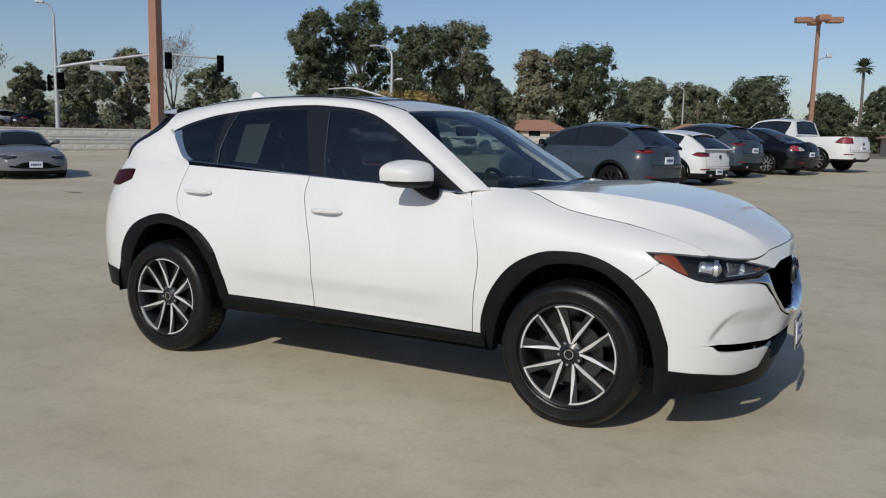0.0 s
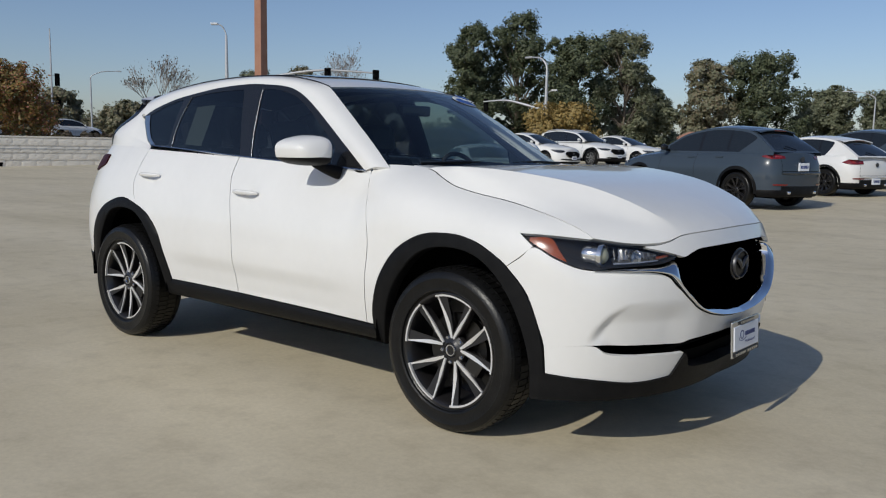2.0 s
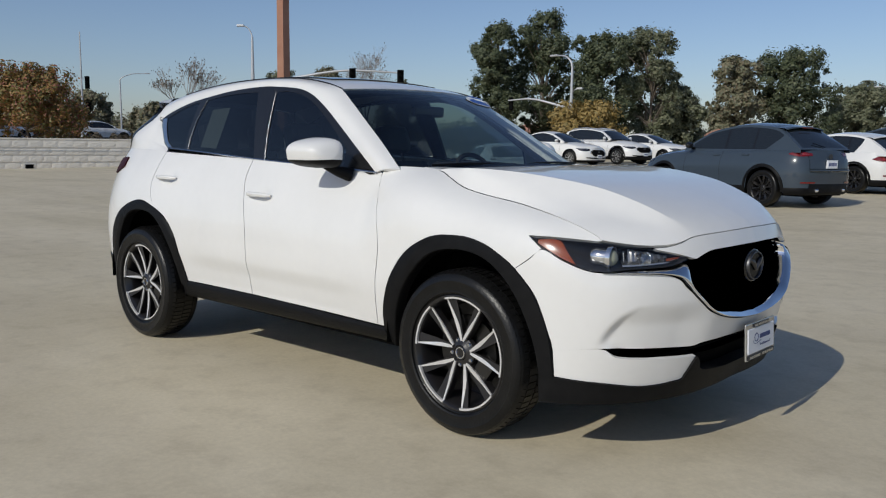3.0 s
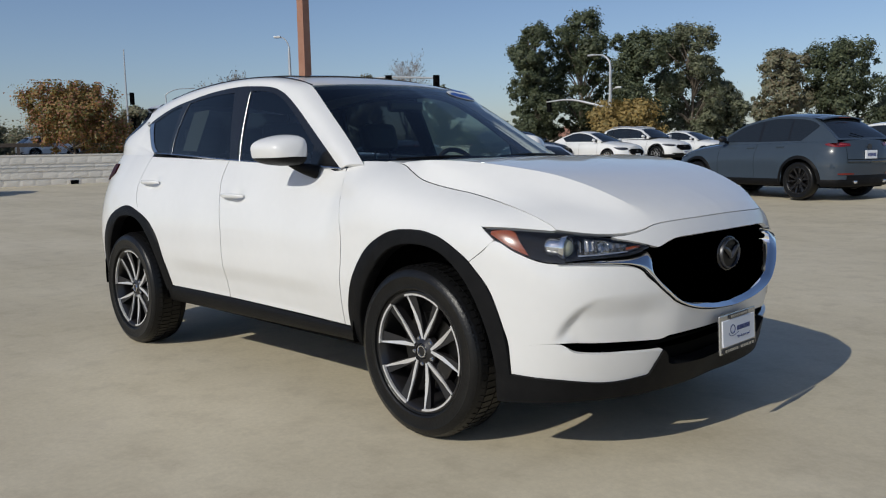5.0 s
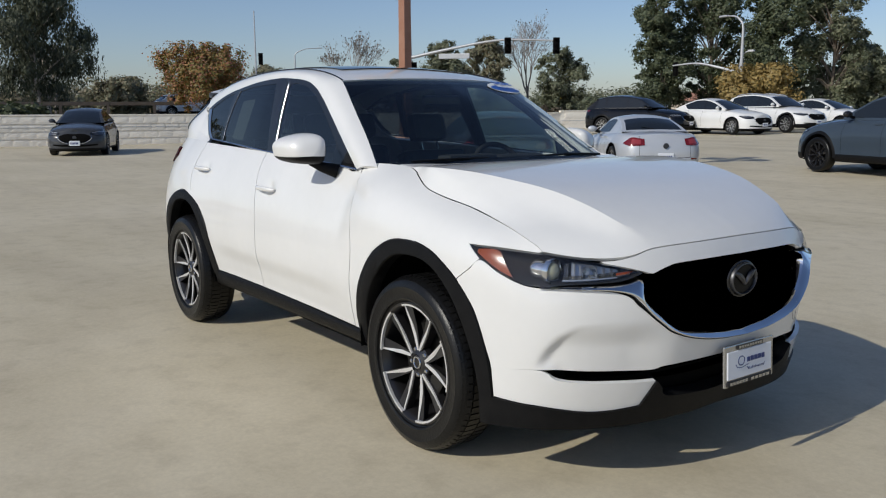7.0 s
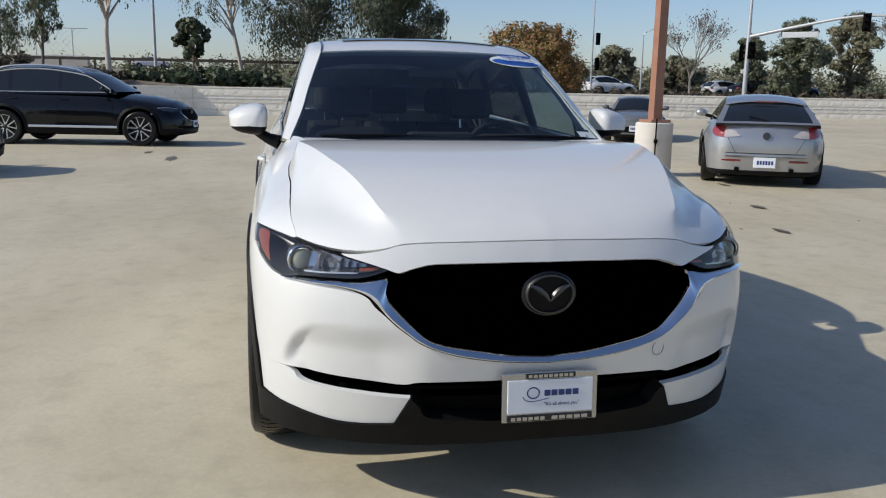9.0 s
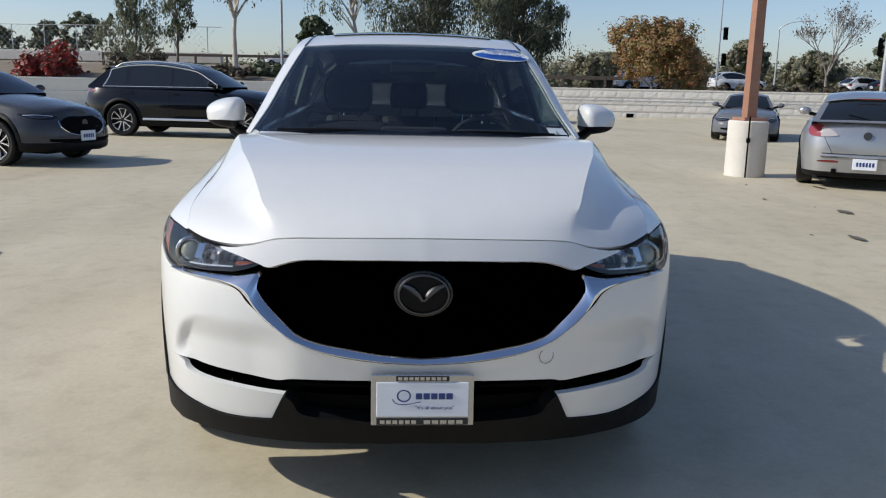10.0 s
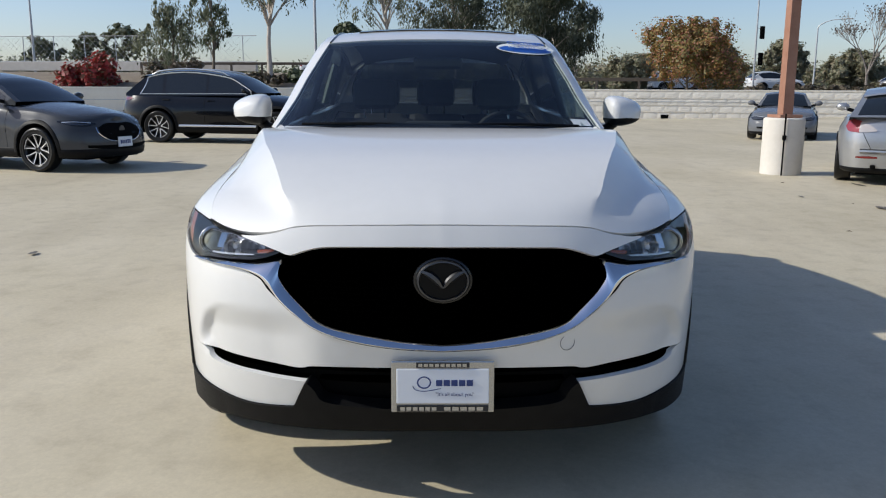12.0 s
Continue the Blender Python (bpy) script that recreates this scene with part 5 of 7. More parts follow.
    if outline:
        xx = np.linspace(panes[0][0] - .03, panes[-1][1] + .05, 40)
        xl = np.linspace(panes[0][0] - .03 + rear_cut, panes[-1][1] + .05, 40)
        for sy in (-1, 1):
            panel("window_chrome", [np.stack([on_side(xx, 1.0, .006), on_side(xx, 1.0, .012) + (0, 0, .012), on_side(xx, 1.0, .010) + (0, 0, .026)], 1)], M_BRIGHT, car_, sy, rim=False)
            panel("window_chrome", [np.stack([on_side(xl, 0, .004) - (0, 0, .022), on_side(xl, 0, .012) - (0, 0, .010), on_side(xl, 0, .006)], 1)], M_BRIGHT, car_, sy, rim=False)
            for xe in (panes[0][0] - .02, panes[-1][1] + .03):
                zz_ = np.linspace(0, 1, 8)
                xe_ = xe + (rear_cut * (1 - zz_) ** 1.5 if xe < 0 else 0 * zz_)
                panel("window_chrome", [np.stack([on_side(xe_ - .012, zz_, .010), on_side(xe_ + .012, zz_, .010)], 1)], M_BRIGHT, car_, sy, rim=False)
    if rails:
        for sy in (-1, 1):
            xr = np.linspace(B[0] - .05, C[0] + .1, 14)
            pts_ = [(x, sy * (np.interp(x, rx, ry) - .05), np.interp(x, rx, rz) + .050 - .05 * (k in (0, 13))) for k, x in enumerate(xr)]
            smooth(part("roof_rail", tube(pts_, .020, 8), M_BRIGHT, car_, "silver roof rail"), 60)
    if sill_line:
        q = s_of[(xs_ < wb / 2 - Ra - .02) & (xs_ > -wb / 2 + Ra + .02)]
        for sy in (-1, 1):
            panel("sill_moulding", [np.stack([g_(np.stack([q, 0 * q + sill + .105], 1), .010), g_(np.stack([q, 0 * q + sill + .125], 1), .022), g_(np.stack([q, 0 * q + sill + .155], 1), .010)], 1)], M_BRIGHT, car_, sy, "silver sill moulding", rim=False)
    # seams, handles, lamps, plates, mirrors
    i = np.argsort(P[:, 0])
    s_x = lambda x: float(np.interp(x, P[i, 0], S[i]) / S[-1])
    for k, x in enumerate((panes[-1][1] + .12, panes[-1][0] - .03, panes[-2][0] - .06)):
        for sy in (-1, 1):
            z = np.linspace(sill + .12, shz(x), 10)
            q = np.stack([np.full(10, s_x(x)), z], 1)
            if k < 2 or x > -wb / 2 + Ra:
                panel("door_seam", [np.stack([g_(q, .0015), g_(q + (.0011, 0), .0015)], 1)], M_VOID, car_, sy, rim=False)
            if k:
                bm = bmesh.new()
                p_ = g_(np.array([s_x(x + .14), shz(x) * .93]))
                box(bm, p_[0] - .09, p_[0] + .09, sy * p_[1] - .022, sy * p_[1] + .022, p_[2] - .014, p_[2] + .014, .008)
                part("door_handle", bm, paint_mat, car_)
    for sy in (-1, 1):
        hl = gn(g_, [(.205, lamp[1] - .02), (.16, lamp[0] + .02), (.12, lamp[0]), (.085, lamp[0] + .03)], [(.205, lamp[1]), (.16, lamp[1]), (.12, lamp[1] - .01), (.085, lamp[1] - .04)], .004)
        h1 = panel("headlight", [hl], M_GLASSDK, car_, sy, "glossy headlight", rim=False)
        h2 = gn(g_, [(.175, lamp[0] + .04), (.14, lamp[0] + .025), (.105, lamp[0] + .03)], [(.175, lamp[1] - .03), (.14, lamp[1] - .04), (.105, lamp[1] - .055)], .007)
        panel("reflector", [h2], M_REFL3, h1, sy, rim=False)
        dr_ = gn(g_, [(.19, lamp[1] - .028), (.15, lamp[1] - .022), (.10, lamp[1] - .04)], [(.19, lamp[1] - .016), (.15, lamp[1] - .010), (.10, lamp[1] - .030)], .008)
        panel("lamp_strip", [dr_], M_REFL, h1, sy, rim=False)
        if wide_tail:
            tt = gn(g_, [(.842, tail[0] + .07), (.862, tail[0]), (.895, tail[0] - .02)], [(.842, tail[1] - .03), (.862, tail[1]), (.895, tail[1] - .02)], .010)
            tl = panel("tail_light", [tt], M_REDPALE, car_, sy, "red and clear wrap tail light", rim=False)
            tt = gn(g_, [(.893, tail[0] - .015), (.915, tail[0] - .01), (.934, tail[0] + .005)], [(.893, tail[1] - .035), (.915, tail[1] - .07), (.934, tail[0] + .02)], .011)
            panel("clear_lens", [tt], M_CLEARL, tl, sy, rim=False)
            tt = gn(g_, [(.89, sill + .18), (.915, sill + .175), (.94, sill + .18)], [(.89, sill + .20), (.915, sill + .21), (.94, sill + .205)], .004)
            panel("rear_reflector", [tt], M_RED, car_, sy, rim=False)
        else:
            tt = gn(g_, [(.825, tail[0] + .06), (.86, tail[0] + .02), (.92, tail[0] + .03)], [(.825, tail[0] + .075), (.86, tail[1] - .02), (.92, tail[1] - .05)], .008)
            tl = panel("tail_light", [tt], M_RED, car_, sy, "slim red tail light", rim=False)
            tt = gn(g_, [(.865, tail[0] + .055), (.905, tail[0] + .055)], [(.865, tail[1] - .045), (.905, tail[1] - .065)], .011)
            panel("lit_element", [tt], M_REDPALE, tl, sy, rim=False)
            tt = gn(g_, [(.87, sill + .20), (.90, sill + .195), (.925, sill + .20)], [(.87, sill + .225), (.90, sill + .23), (.925, sill + .225)], .013)
            panel("rear_reflector", [tt], M_RED, car_, sy, rim=False)
        bm = bmesh.new()
        bmesh.ops.create_icosphere(bm, subdivisions=2, radius=1, matrix=Matrix.Translation((panes[-1][1] - .05, sy * (yb + .17), float(belt(panes[-1][1])) + .08)) @ Matrix.Diagonal((.065, .105, .068, 1)))
        mirr = smooth(part("side_mirror", bm, paint_mat if not rim_dark else M_GLOSSB, car_), 60)
        part("mirror_arm", tube([(panes[-1][1] - .04, sy * (yb + .10), belt(panes[-1][1]) + .04), (panes[-1][1] - .02, sy * (yb - .02), belt(panes[-1][1]) + .01)], .03, 6), M_CLAD, mirr)
    panel("grille", [gn(g_, [(0, grille[0]), (.05, grille[0] + .03), (.082, (grille[0] + grille[1]) / 2)], [(0, grille[1]), (.05, grille[1]), (.082, grille[1] - .06)], .004)], M_VOID, car_, 0, "black grille", rim=False)
    gc = curve([(0, grille[0] + .004), (.05, grille[0] + .03), (.084, (grille[0] + grille[1]) / 2), (.088, grille[1] - .04)], 24)
    panel("grille_chrome", [np.stack([g_(gc, .004), g_(gc + (.0, -.007), .010), g_(gc + (.002, -.014), .004)], 1)], M_CHROME if bright else M_GLOSSB, car_, 0, rim=False)
    panel("lower_intake", [gn(g_, [(0, sill + .09), (.06, sill + .10), (.12, sill + .13)], [(0, sill + .16), (.06, sill + .16), (.12, sill + .17)], .007)], M_VOID, car_, 0, rim=False)
    q = np.linspace(.90, 1.0, 10)
    if clad:
        panel("rear_valance", [np.stack([g_(np.stack([q, 0 * q + sill + .02], 1), .008), g_(np.stack([q, 0 * q + sill + .17], 1), .010), g_(np.stack([q, 0 * q + sill + .185], 1), .0)], 1)], M_CLAD, car_, 0, "black rear valance", rim=False)
    zt = lid_split or tail[0] - .22
    panel("bumper_ledge", [np.stack([g_(np.stack([q, 0 * q + zt - .06], 1), .0), g_(np.stack([q, 0 * q + zt - .03], 1), .035), g_(np.stack([q, 0 * q + zt - .008], 1), .03), g_(np.stack([q, 0 * q + zt], 1), -.01)], 1)], paint_mat, car_, 0, rim=False)
    bm = bmesh.new()
    p_ = g_(np.array([1.0, tail[0] - .005]))
    bmesh.ops.create_circle(bm, cap_ends=True, radius=.055, segments=18, matrix=Matrix.Translation((float(p_[0]) - .012, 0, float(p_[2]) + .02)) @ Matrix.Rotation(radians(90), 4, "Y"))
    bmesh.ops.solidify(bm, geom=bm.faces[:], thickness=.01)
    part("badge", bm, M_EMBLEM, car_, "plain round badge")
    bm = bmesh.new()
    p_ = g_(np.array([0.0, (grille[0] + grille[1]) / 2 + .04]))
    bmesh.ops.create_circle(bm, cap_ends=True, radius=.06, segments=18, matrix=Matrix.Translation((float(p_[0]) + .012, 0, float(p_[2]))) @ Matrix.Rotation(radians(90), 4, "Y"))
    bmesh.ops.solidify(bm, geom=bm.faces[:], thickness=.01)
    part("badge", bm, M_EMBLEM, car_, "plain round badge")
    panel("tailgate_seam", [np.stack([g_(np.stack([q, 0 * q + zt], 1), .002), g_(np.stack([q, 0 * q + zt + .008], 1), .002)], 1)], M_VOID, car_, 0, rim=False)
    for sy in (-1, 1):
        e1 = np.stack([np.linspace(.925, .90, 8) if wide_tail else np.full(8, .90), np.linspace(zt, tail[0] if wide_tail else float(shz(nose - L + .2)), 8)], 1)
        panel("tailgate_seam", [np.stack([g_(e1, .002), g_(e1 + (.0012, 0), .002)], 1)], M_VOID, car_, sy, rim=False)
        bm = bmesh.new()
        p_ = g_(np.array([.925, sill + .06]))
        box(bm, p_[0] - .06, p_[0] + .06, sy * p_[1] * .92 - .035, sy * p_[1] * .92 + .035, sill + .03, sill + .09, .02)
        part("exhaust_tip", bm, M_CHROME if clad else M_VOID, car_)
    if plates:
        for x0, z0 in ((g_(np.array([0, sill + .2]))[0], sill + .20), (g_(np.array([1.0, rear_plate or tail[0] - .13]))[0], rear_plate or tail[0] - .13)):
            bm = bmesh.new()
            sg = 1 if x0 > 0 else -1
            box(bm, x0 - .012 + sg * .012, x0 + .012 + sg * .012, -.155, .155, z0 - .078, z0 + .078, .006)
            pl_ = part("number_plate", bm, M_PLATE, car_, "white number plate with dark bars")
            for k in range(6):
                bm = bmesh.new()
                box(bm, x0 + sg * .024, x0 + sg * .027, -.12 + k * .04, -.12 + k * .04 + .027, z0 - .03, z0 + .028)
                part("plate_bar", bm, M_INK, pl_)
    return car_


def gn(g_, bottom, top, out):
    b, t = curve(bottom, 16), curve(top, 16)
    return g_(between(b, t, 5), out)


SUV = dict(shoulder=((2.2, .80), (1.9, .86), (1.3, .97), (.6, 1.05), (-2.3, 1.10)), top=((2.25, .86), (2.05, .98), (1.6, 1.08), (1.0, 1.14), (-2.2, 1.12)), tail=(.97, 1.10), lamp=(.74, .86), grille=(.55, .83), panes=((-1.60, -.98), (-.94, -.28), (-.22, .62)), rear_cut=.34)
HATCH = dict(L=4.45, W=1.79, wb=2.70, fo=.92, R=.325, sill=.20, shoulder=((2.2, .66), (1.9, .74), (1.2, .86), (.5, .94), (-2.2, .98)), top=((2.25, .70), (2.0, .82), (1.5, .92), (.95, .99), (-2.1, .98)),
             A=(1.0, .98), B=(.15, 1.36), C=(-1.45, 1.37), D=(-2.12, .945), H=1.46, yb=.735, yr=.55, panes=((-1.40, -1.05), (-1.0, -.28), (-.22, .68)), clad=False, lamp=(.60, .72), tail=(.75, .91), grille=(.35, .62), wide_tail=True, rear_plate=.37, lid_split=.50)
SEDAN = dict(L=4.95, W=1.88, wb=2.85, fo=.97, R=.34, sill=.21, shoulder=((2.4, .70), (2.0, .80), (1.3, .92), (.5, .98), (-1.6, 1.02), (-2.5, .98)), top=((2.45, .76), (2.1, .90), (1.5, 1.0), (1.0, 1.05), (-1.6, 1.10), (-2.4, 1.08)),
             A=(1.05, 1.04), B=(.15, 1.44), C=(-1.05, 1.44), D=(-1.85, 1.08), H=1.53, yb=.74, yr=.53, panes=((-1.35, -1.0), (-.95, -.25), (-.19, .72)), clad=False, lamp=(.64, .78), tail=(.80, .96), grille=(.40, .70))
ROAD = dict(L=3.95, W=1.73, wb=2.32, fo=.78, R=.31, sill=.17, shoulder=((1.9, .56), (1.5, .66), (1.0, .76), (.3, .80), (-1.2, .86), (-2.0, .82)), top=((1.95, .60), (1.6, .72), (1.0, .82), (.5, .87), (-1.2, .92), (-2.0, .86)),
            A=(.62, .86), B=(.02, 1.19), C=(-.72, 1.18), D=(-1.30, .90), H=1.235, yb=.68, yr=.50, panes=((-.55, -.30), (-.26, .38)), clad=False, lamp=(.50, .62), tail=(.66, .80), grille=(.28, .42), bright=False)
PICK = dict(L=5.85, W=2.0, wb=3.65, fo=.98, R=.40, sill=.42, shoulder=((2.8, 1.0), (2.3, 1.08), (1.0, 1.18), (-3.0, 1.25)), top=((2.85, 1.05), (2.5, 1.18), (1.3, 1.24), (-.8, 1.26), (-3.0, 1.22)),
            A=(1.45, 1.24), B=(.75, 1.80), C=(-.72, 1.82), D=(-.92, 1.26), H=1.88, yb=.82, yr=.66, panes=((-.62, -.05), (.02, .95)), clad=False, lamp=(.88, 1.05), tail=(.98, 1.25), grille=(.60, 1.0))
BIG = dict(SUV, L=5.05, W=1.95, wb=2.93, fo=.96, R=.38, A=(1.05, 1.17), B=(.25, 1.60), C=(-1.85, 1.60), D=(-2.35, 1.15), H=1.72, yb=.78, yr=.58, panes=((-1.75, -1.25), (-1.2, -.32), (-.26, .70)))
M_BRIGHT = mat("bright_trim", (.62, .64, .66), .28, .75)
M_REDPALE = mat("pale_red_lens", (.26, .035, .04), .12, coat=.6)
BIG.update(panes=((-1.80, -1.42), (-1.34, -.32), (-.26, .78)), rear_cut=-.16)
parked_car("parked_suv", "slate grey suv with black wheels, tail towards the aisle", (-3.78, 14.05), 162, M_GREY, rim_dark=True, bright=False, black_spoiler=False, **SUV)
parked_car("parked_hatchback", "white hatchback parked in the row of cars", (-3.55, 19.15), 160, M_WHITE, rim_dark=True, bright=False, **dict(HATCH, wide_tail=False, clad=True, sill=.22))
parked_car("parked_suv", "slate grey suv parked beside a black sedan", (-3.3, 23.2), 158, M_GREY, bright=False, **SUV)
parked_car("parked_sedan", "black sedan with bright alloy wheels", (-2.2, 26.3), 157, M_BLACKP, wide_tail=True, **SEDAN)
parked_car("pickup_truck", "white crew cab pickup truck", (-1.23, 29.4), 156, M_WHITE, **PICK)
parked_car("roadster", "pale grey roadster with a folding hard top", (-8.2, 11.3), 149, M_PALE, rear_plate=.42, **dict(ROAD, tail=(.62, .82)))
parked_car("parked_hatchback", "silver hatchback parked behind a concrete pole base", (-8.46, 7.43), 152, M_SILVER, **dict(HATCH, H=1.375, B=(.15, 1.285), C=(-1.45, 1.29)))
parked_car("parked_suv", "dark grey compact suv with silver wheels", (-9.52, -7.03), 70, M_DARK, **dict(SUV, L=4.4, H=1.54, W=1.8, wb=2.65, A=(.95, 1.07), B=(.2, 1.44), C=(-1.4, 1.47), R=.345, sill=.25, grille=(.46, .74), lamp=(.70, .79), shoulder=((2.2, .75), (1.9, .83), (1.3, .93), (.6, 1.01), (-2.3, 1.05)), top=((2.25, .79), (2.05, .89), (1.6, .98), (1.0, 1.06), (-2.2, 1.07))))
parked_car("parked_suv", "large black suv with chrome window line and roof rails", (-15.91, -4.85), 79, M_BLACKP, rails=True, outline=True, sill_line=True, **BIG)
parked_car("parked_sedan", "charcoal sedan parked before the block wall", (-26.34, 4.14), -21, M_DARK, **dict(SEDAN, L=4.6, wb=2.7, W=1.8))
parked_car("roadster", "grey roadster parked before the block wall", (-18.4, 9.75), -24, M_GUN, **ROAD)
parked_car("parked_suv", "black suv in the far row of cars", (-21.3, 26.65), 12, M_BLACKP, **BIG)
parked_car("parked_sedan", "white sedan in the far row of cars", (-18.5, 28.5), -5, M_WHITE, **SEDAN)
parked_car("parked_suv", "white suv with black trim in the far row", (-17.95, 31.75), -9, M_WHITE, rails=True, **BIG)
parked_car("parked_sedan", "white sedan behind a white suv", (-17.8, 35.8), -6, M_WHITE, **SEDAN)
# cars on the street behind the wall
for lab, at, hd, pm_, sp in (("white suv waiting on the street", (-60, 26.5), 94, M_WHITE, SUV), ("white suv behind a turning tree", (-60, 19.0), 94, M_WHITE, SUV),
                            ("white hatchback on the street", (-59, 36.5), 96, M_WHITE, HATCH), ("dark sedan on the street", (-57, 38.0), 96, M_BLACKP, SEDAN), ("dark blue suv on the street", (-58, 42.0), 96, M_GREY, SUV)):
    parked_car("street_car", lab, (at[0], at[1], 1.05), hd, pm_, group="cars on the street", **sp)
parked_car("pickup_truck", "white pickup on the raised road", (-138, -19.0, 3.75), 97, M_WHITE, **PICK)


# ---- poles, signals, lamps ----
def square_pole(bm, x, y, z0, z1, w0, w1, m=None):
    V = [(x + sx * w / 2, y + sy * w / 2, z) for z, w in ((z0, w0), (z1, w1)) for sx, sy in ((-1, -1), (1, -1), (1, 1), (-1, 1))]
    vs = [bm.verts.new(v) for v in V]
    for q in ((0, 1, 5, 4), (1, 2, 6, 5), (2, 3, 7, 6), (3, 0, 4, 7), (4, 5, 6, 7)):
        bm.faces.new([vs[k] for k in q])
    return bm


def lot_lamp(at, turn, base_h=.92, h=7.2, base_r=.325):
    lp = thing("lot_lamp", "brown square lamp post on a concrete cylinder base", "lamp post", pose(at[0], at[1], 0, 0, 0, turn), "lamp posts of the deck")
    prof = [(.001, 0), (base_r, 0), (base_r * 1.0, base_h - .02), (base_r - .02, base_h), (.001, base_h)]
    smooth(part("base", lathe(prof, 40, "z"), M_CEM, lp, "cream concrete cylinder"), 40)
    bm = bmesh.new()
    box(bm, -.19, .19, -.19, .19, base_h, base_h + .05, .01)
    part("foot_plate", bm, M_BROWN, lp)
    part("post", square_pole(bmesh.new(), 0, 0, base_h, h, .165, .13), M_BROWN, lp)
    for k in range(4):
        hd = bmesh.new()
        box(hd, .28, .88, -.22, .22, h - .08, h + .13, .03)
        bmesh.ops.transform(hd, matrix=pose(0, 0, 0, 0, 0, 90 * k), verts=hd.verts)
        head = part("lamp_head", hd, M_BROWN, lp, "brown box lamp head")
        part("arm", tube([pose(0, 0, 0, 0, 0, 90 * k) @ Vector(v) for v in ((.05, 0, h - .02), (.30, 0, h + .02))], .035, 6), M_BROWN, head)
    return lp


near_lamp = lot_lamp((-8.45, 5.53), 8, base_r=.31, base_h=.88)
bm = bmesh.new()
box(bm, .325, .335, -.012, .012, .0, .95)
box(bm, .325, .36, -.03, .03, .55, .62, .006)
bmesh.ops.transform(bm, matrix=pose(0, 0, 0, 0, 0, -28), verts=bm.verts)
part("conduit", bm, M_VOID, near_lamp, "dark conduit strip")
far_lamp = lot_lamp((-.6, 31.8), 20, h=6.15)
part("camera_arm", tube([(0, -.06, 4.6), (.35, -.25, 4.75)], .02, 6), M_GALV, far_lamp)
bm = bmesh.new()
box(bm, .30, .50, -.42, -.22, 4.7, 4.86, .03)
part("security_camera", bm, M_PALE, far_lamp, "white dome camera")


def signal_head(parent, x, y, z, m, faces=1):
    bm = bmesh.new()
    box(bm, -.17, .17, -.11, .11, -.50, .50, .03)
    bmesh.ops.transform(bm, matrix=Matrix.Translation((x, y, z)) @ m, verts=bm.verts)
    s = part("signal_head", bm, M_VOID, parent, "black three lamp signal head")
    bm = bmesh.new()
    box(bm, -.26, .26, -.015, .015, -.62, .62, .02)
    bmesh.ops.transform(bm, matrix=Matrix.Translation((x, y, z)) @ m, verts=bm.verts)
    part("backplate", bm, M_VOID, s)
    for k in (-1, 0, 1):
        vf = lathe([(.105, -.11), (.11, -.26), (.10, -.26), (.10, -.12)], 12)
        part("visor", moved(vf, Matrix.Translation((x, y, z + .31 * k)) @ m), M_VOID, s)
    return s


def street_light(at, h, turn, reach, z0=0.0, group="street lights"):
    sl = thing("street_lamp", "grey steel street lamp with a curved arm", "street lamp", pose(at[0], at[1], z0, 0, 0, turn), group)
    smooth(part("pole", tube([(0, 0, -.2), (0, 0, h * .55), (0, 0, h * .86)], [.12, .10, .075], 10), M_GALV, sl), 60)
    arm = curve([(0, 0, h * .86), (.12, 0, h * .92), (reach * .45, 0, h * .985), (reach, 0, h)], 14)
    smooth(part("arm", tube(arm, [.07 - .03 * i / 13 for i in range(14)], 8), M_GALV, sl), 60)
    bm = bmesh.new()
    box(bm, reach - .1, reach + .55, -.14, .14, h - .05, h + .07, .04)
    part("lamp_head", bm, M_GALV, sl)
    return sl


def mast_signal(at, h, top, turn, reach, heads, z0, sign=True):
    s = thing("traffic_signal", "grey mast arm traffic signal at the crossing", "traffic light", pose(at[0], at[1], z0, 0, 0, turn), "traffic signals")
    smooth(part("pole", tube([(0, 0, -.3), (0, 0, h * .6), (0, 0, top)], [.13, .11, .06], 12), M_GALV, s), 60)
    arm = curve([(0, 0, h * .60), (reach * .3, 0, h * .685), (reach * .62, 0, h * .755), (reach, 0, h * .74)], 20)
    smooth(part("mast_arm", tube(arm, [.095 - .05 * i / 19 for i in range(20)], 10), M_GALV, s), 60)
    lum = curve([(0, 0, top), (-.08, 0, top + .25), (-.25, 0, top + .5), (-.5, 0, top + .6)], 10)
    part("lamp_arm", tube(lum, .035, 8), M_GALV, s)
    bm = bmesh.new()
    box(bm, -.85, -.45, -.10, .10, top + .54, top + .66, .03)
    part("lamp_head", bm, M_GALV, s)
    for x in heads:
        signal_head(s, x * reach, -.2, h * np.interp(x, [0, .3, .65, 1], [.46, .64, .70, .69]), Matrix.Diagonal((.72, .72, .72, 1)))
    if heads[0] < .1:
        signal_head(s, -.35, .1, h * .46, pose(0, 0, 0, 0, 0, 80) @ Matrix.Diagonal((.72, .72, .72, 1)))
    if sign:
        bm = bmesh.new()
        box(bm, reach * .20, reach * .41, -.03, .03, h * .585, h * .635, .02)
        part("sign_panel", bm, M_GALV, s, "blank back of a street sign")
    return s


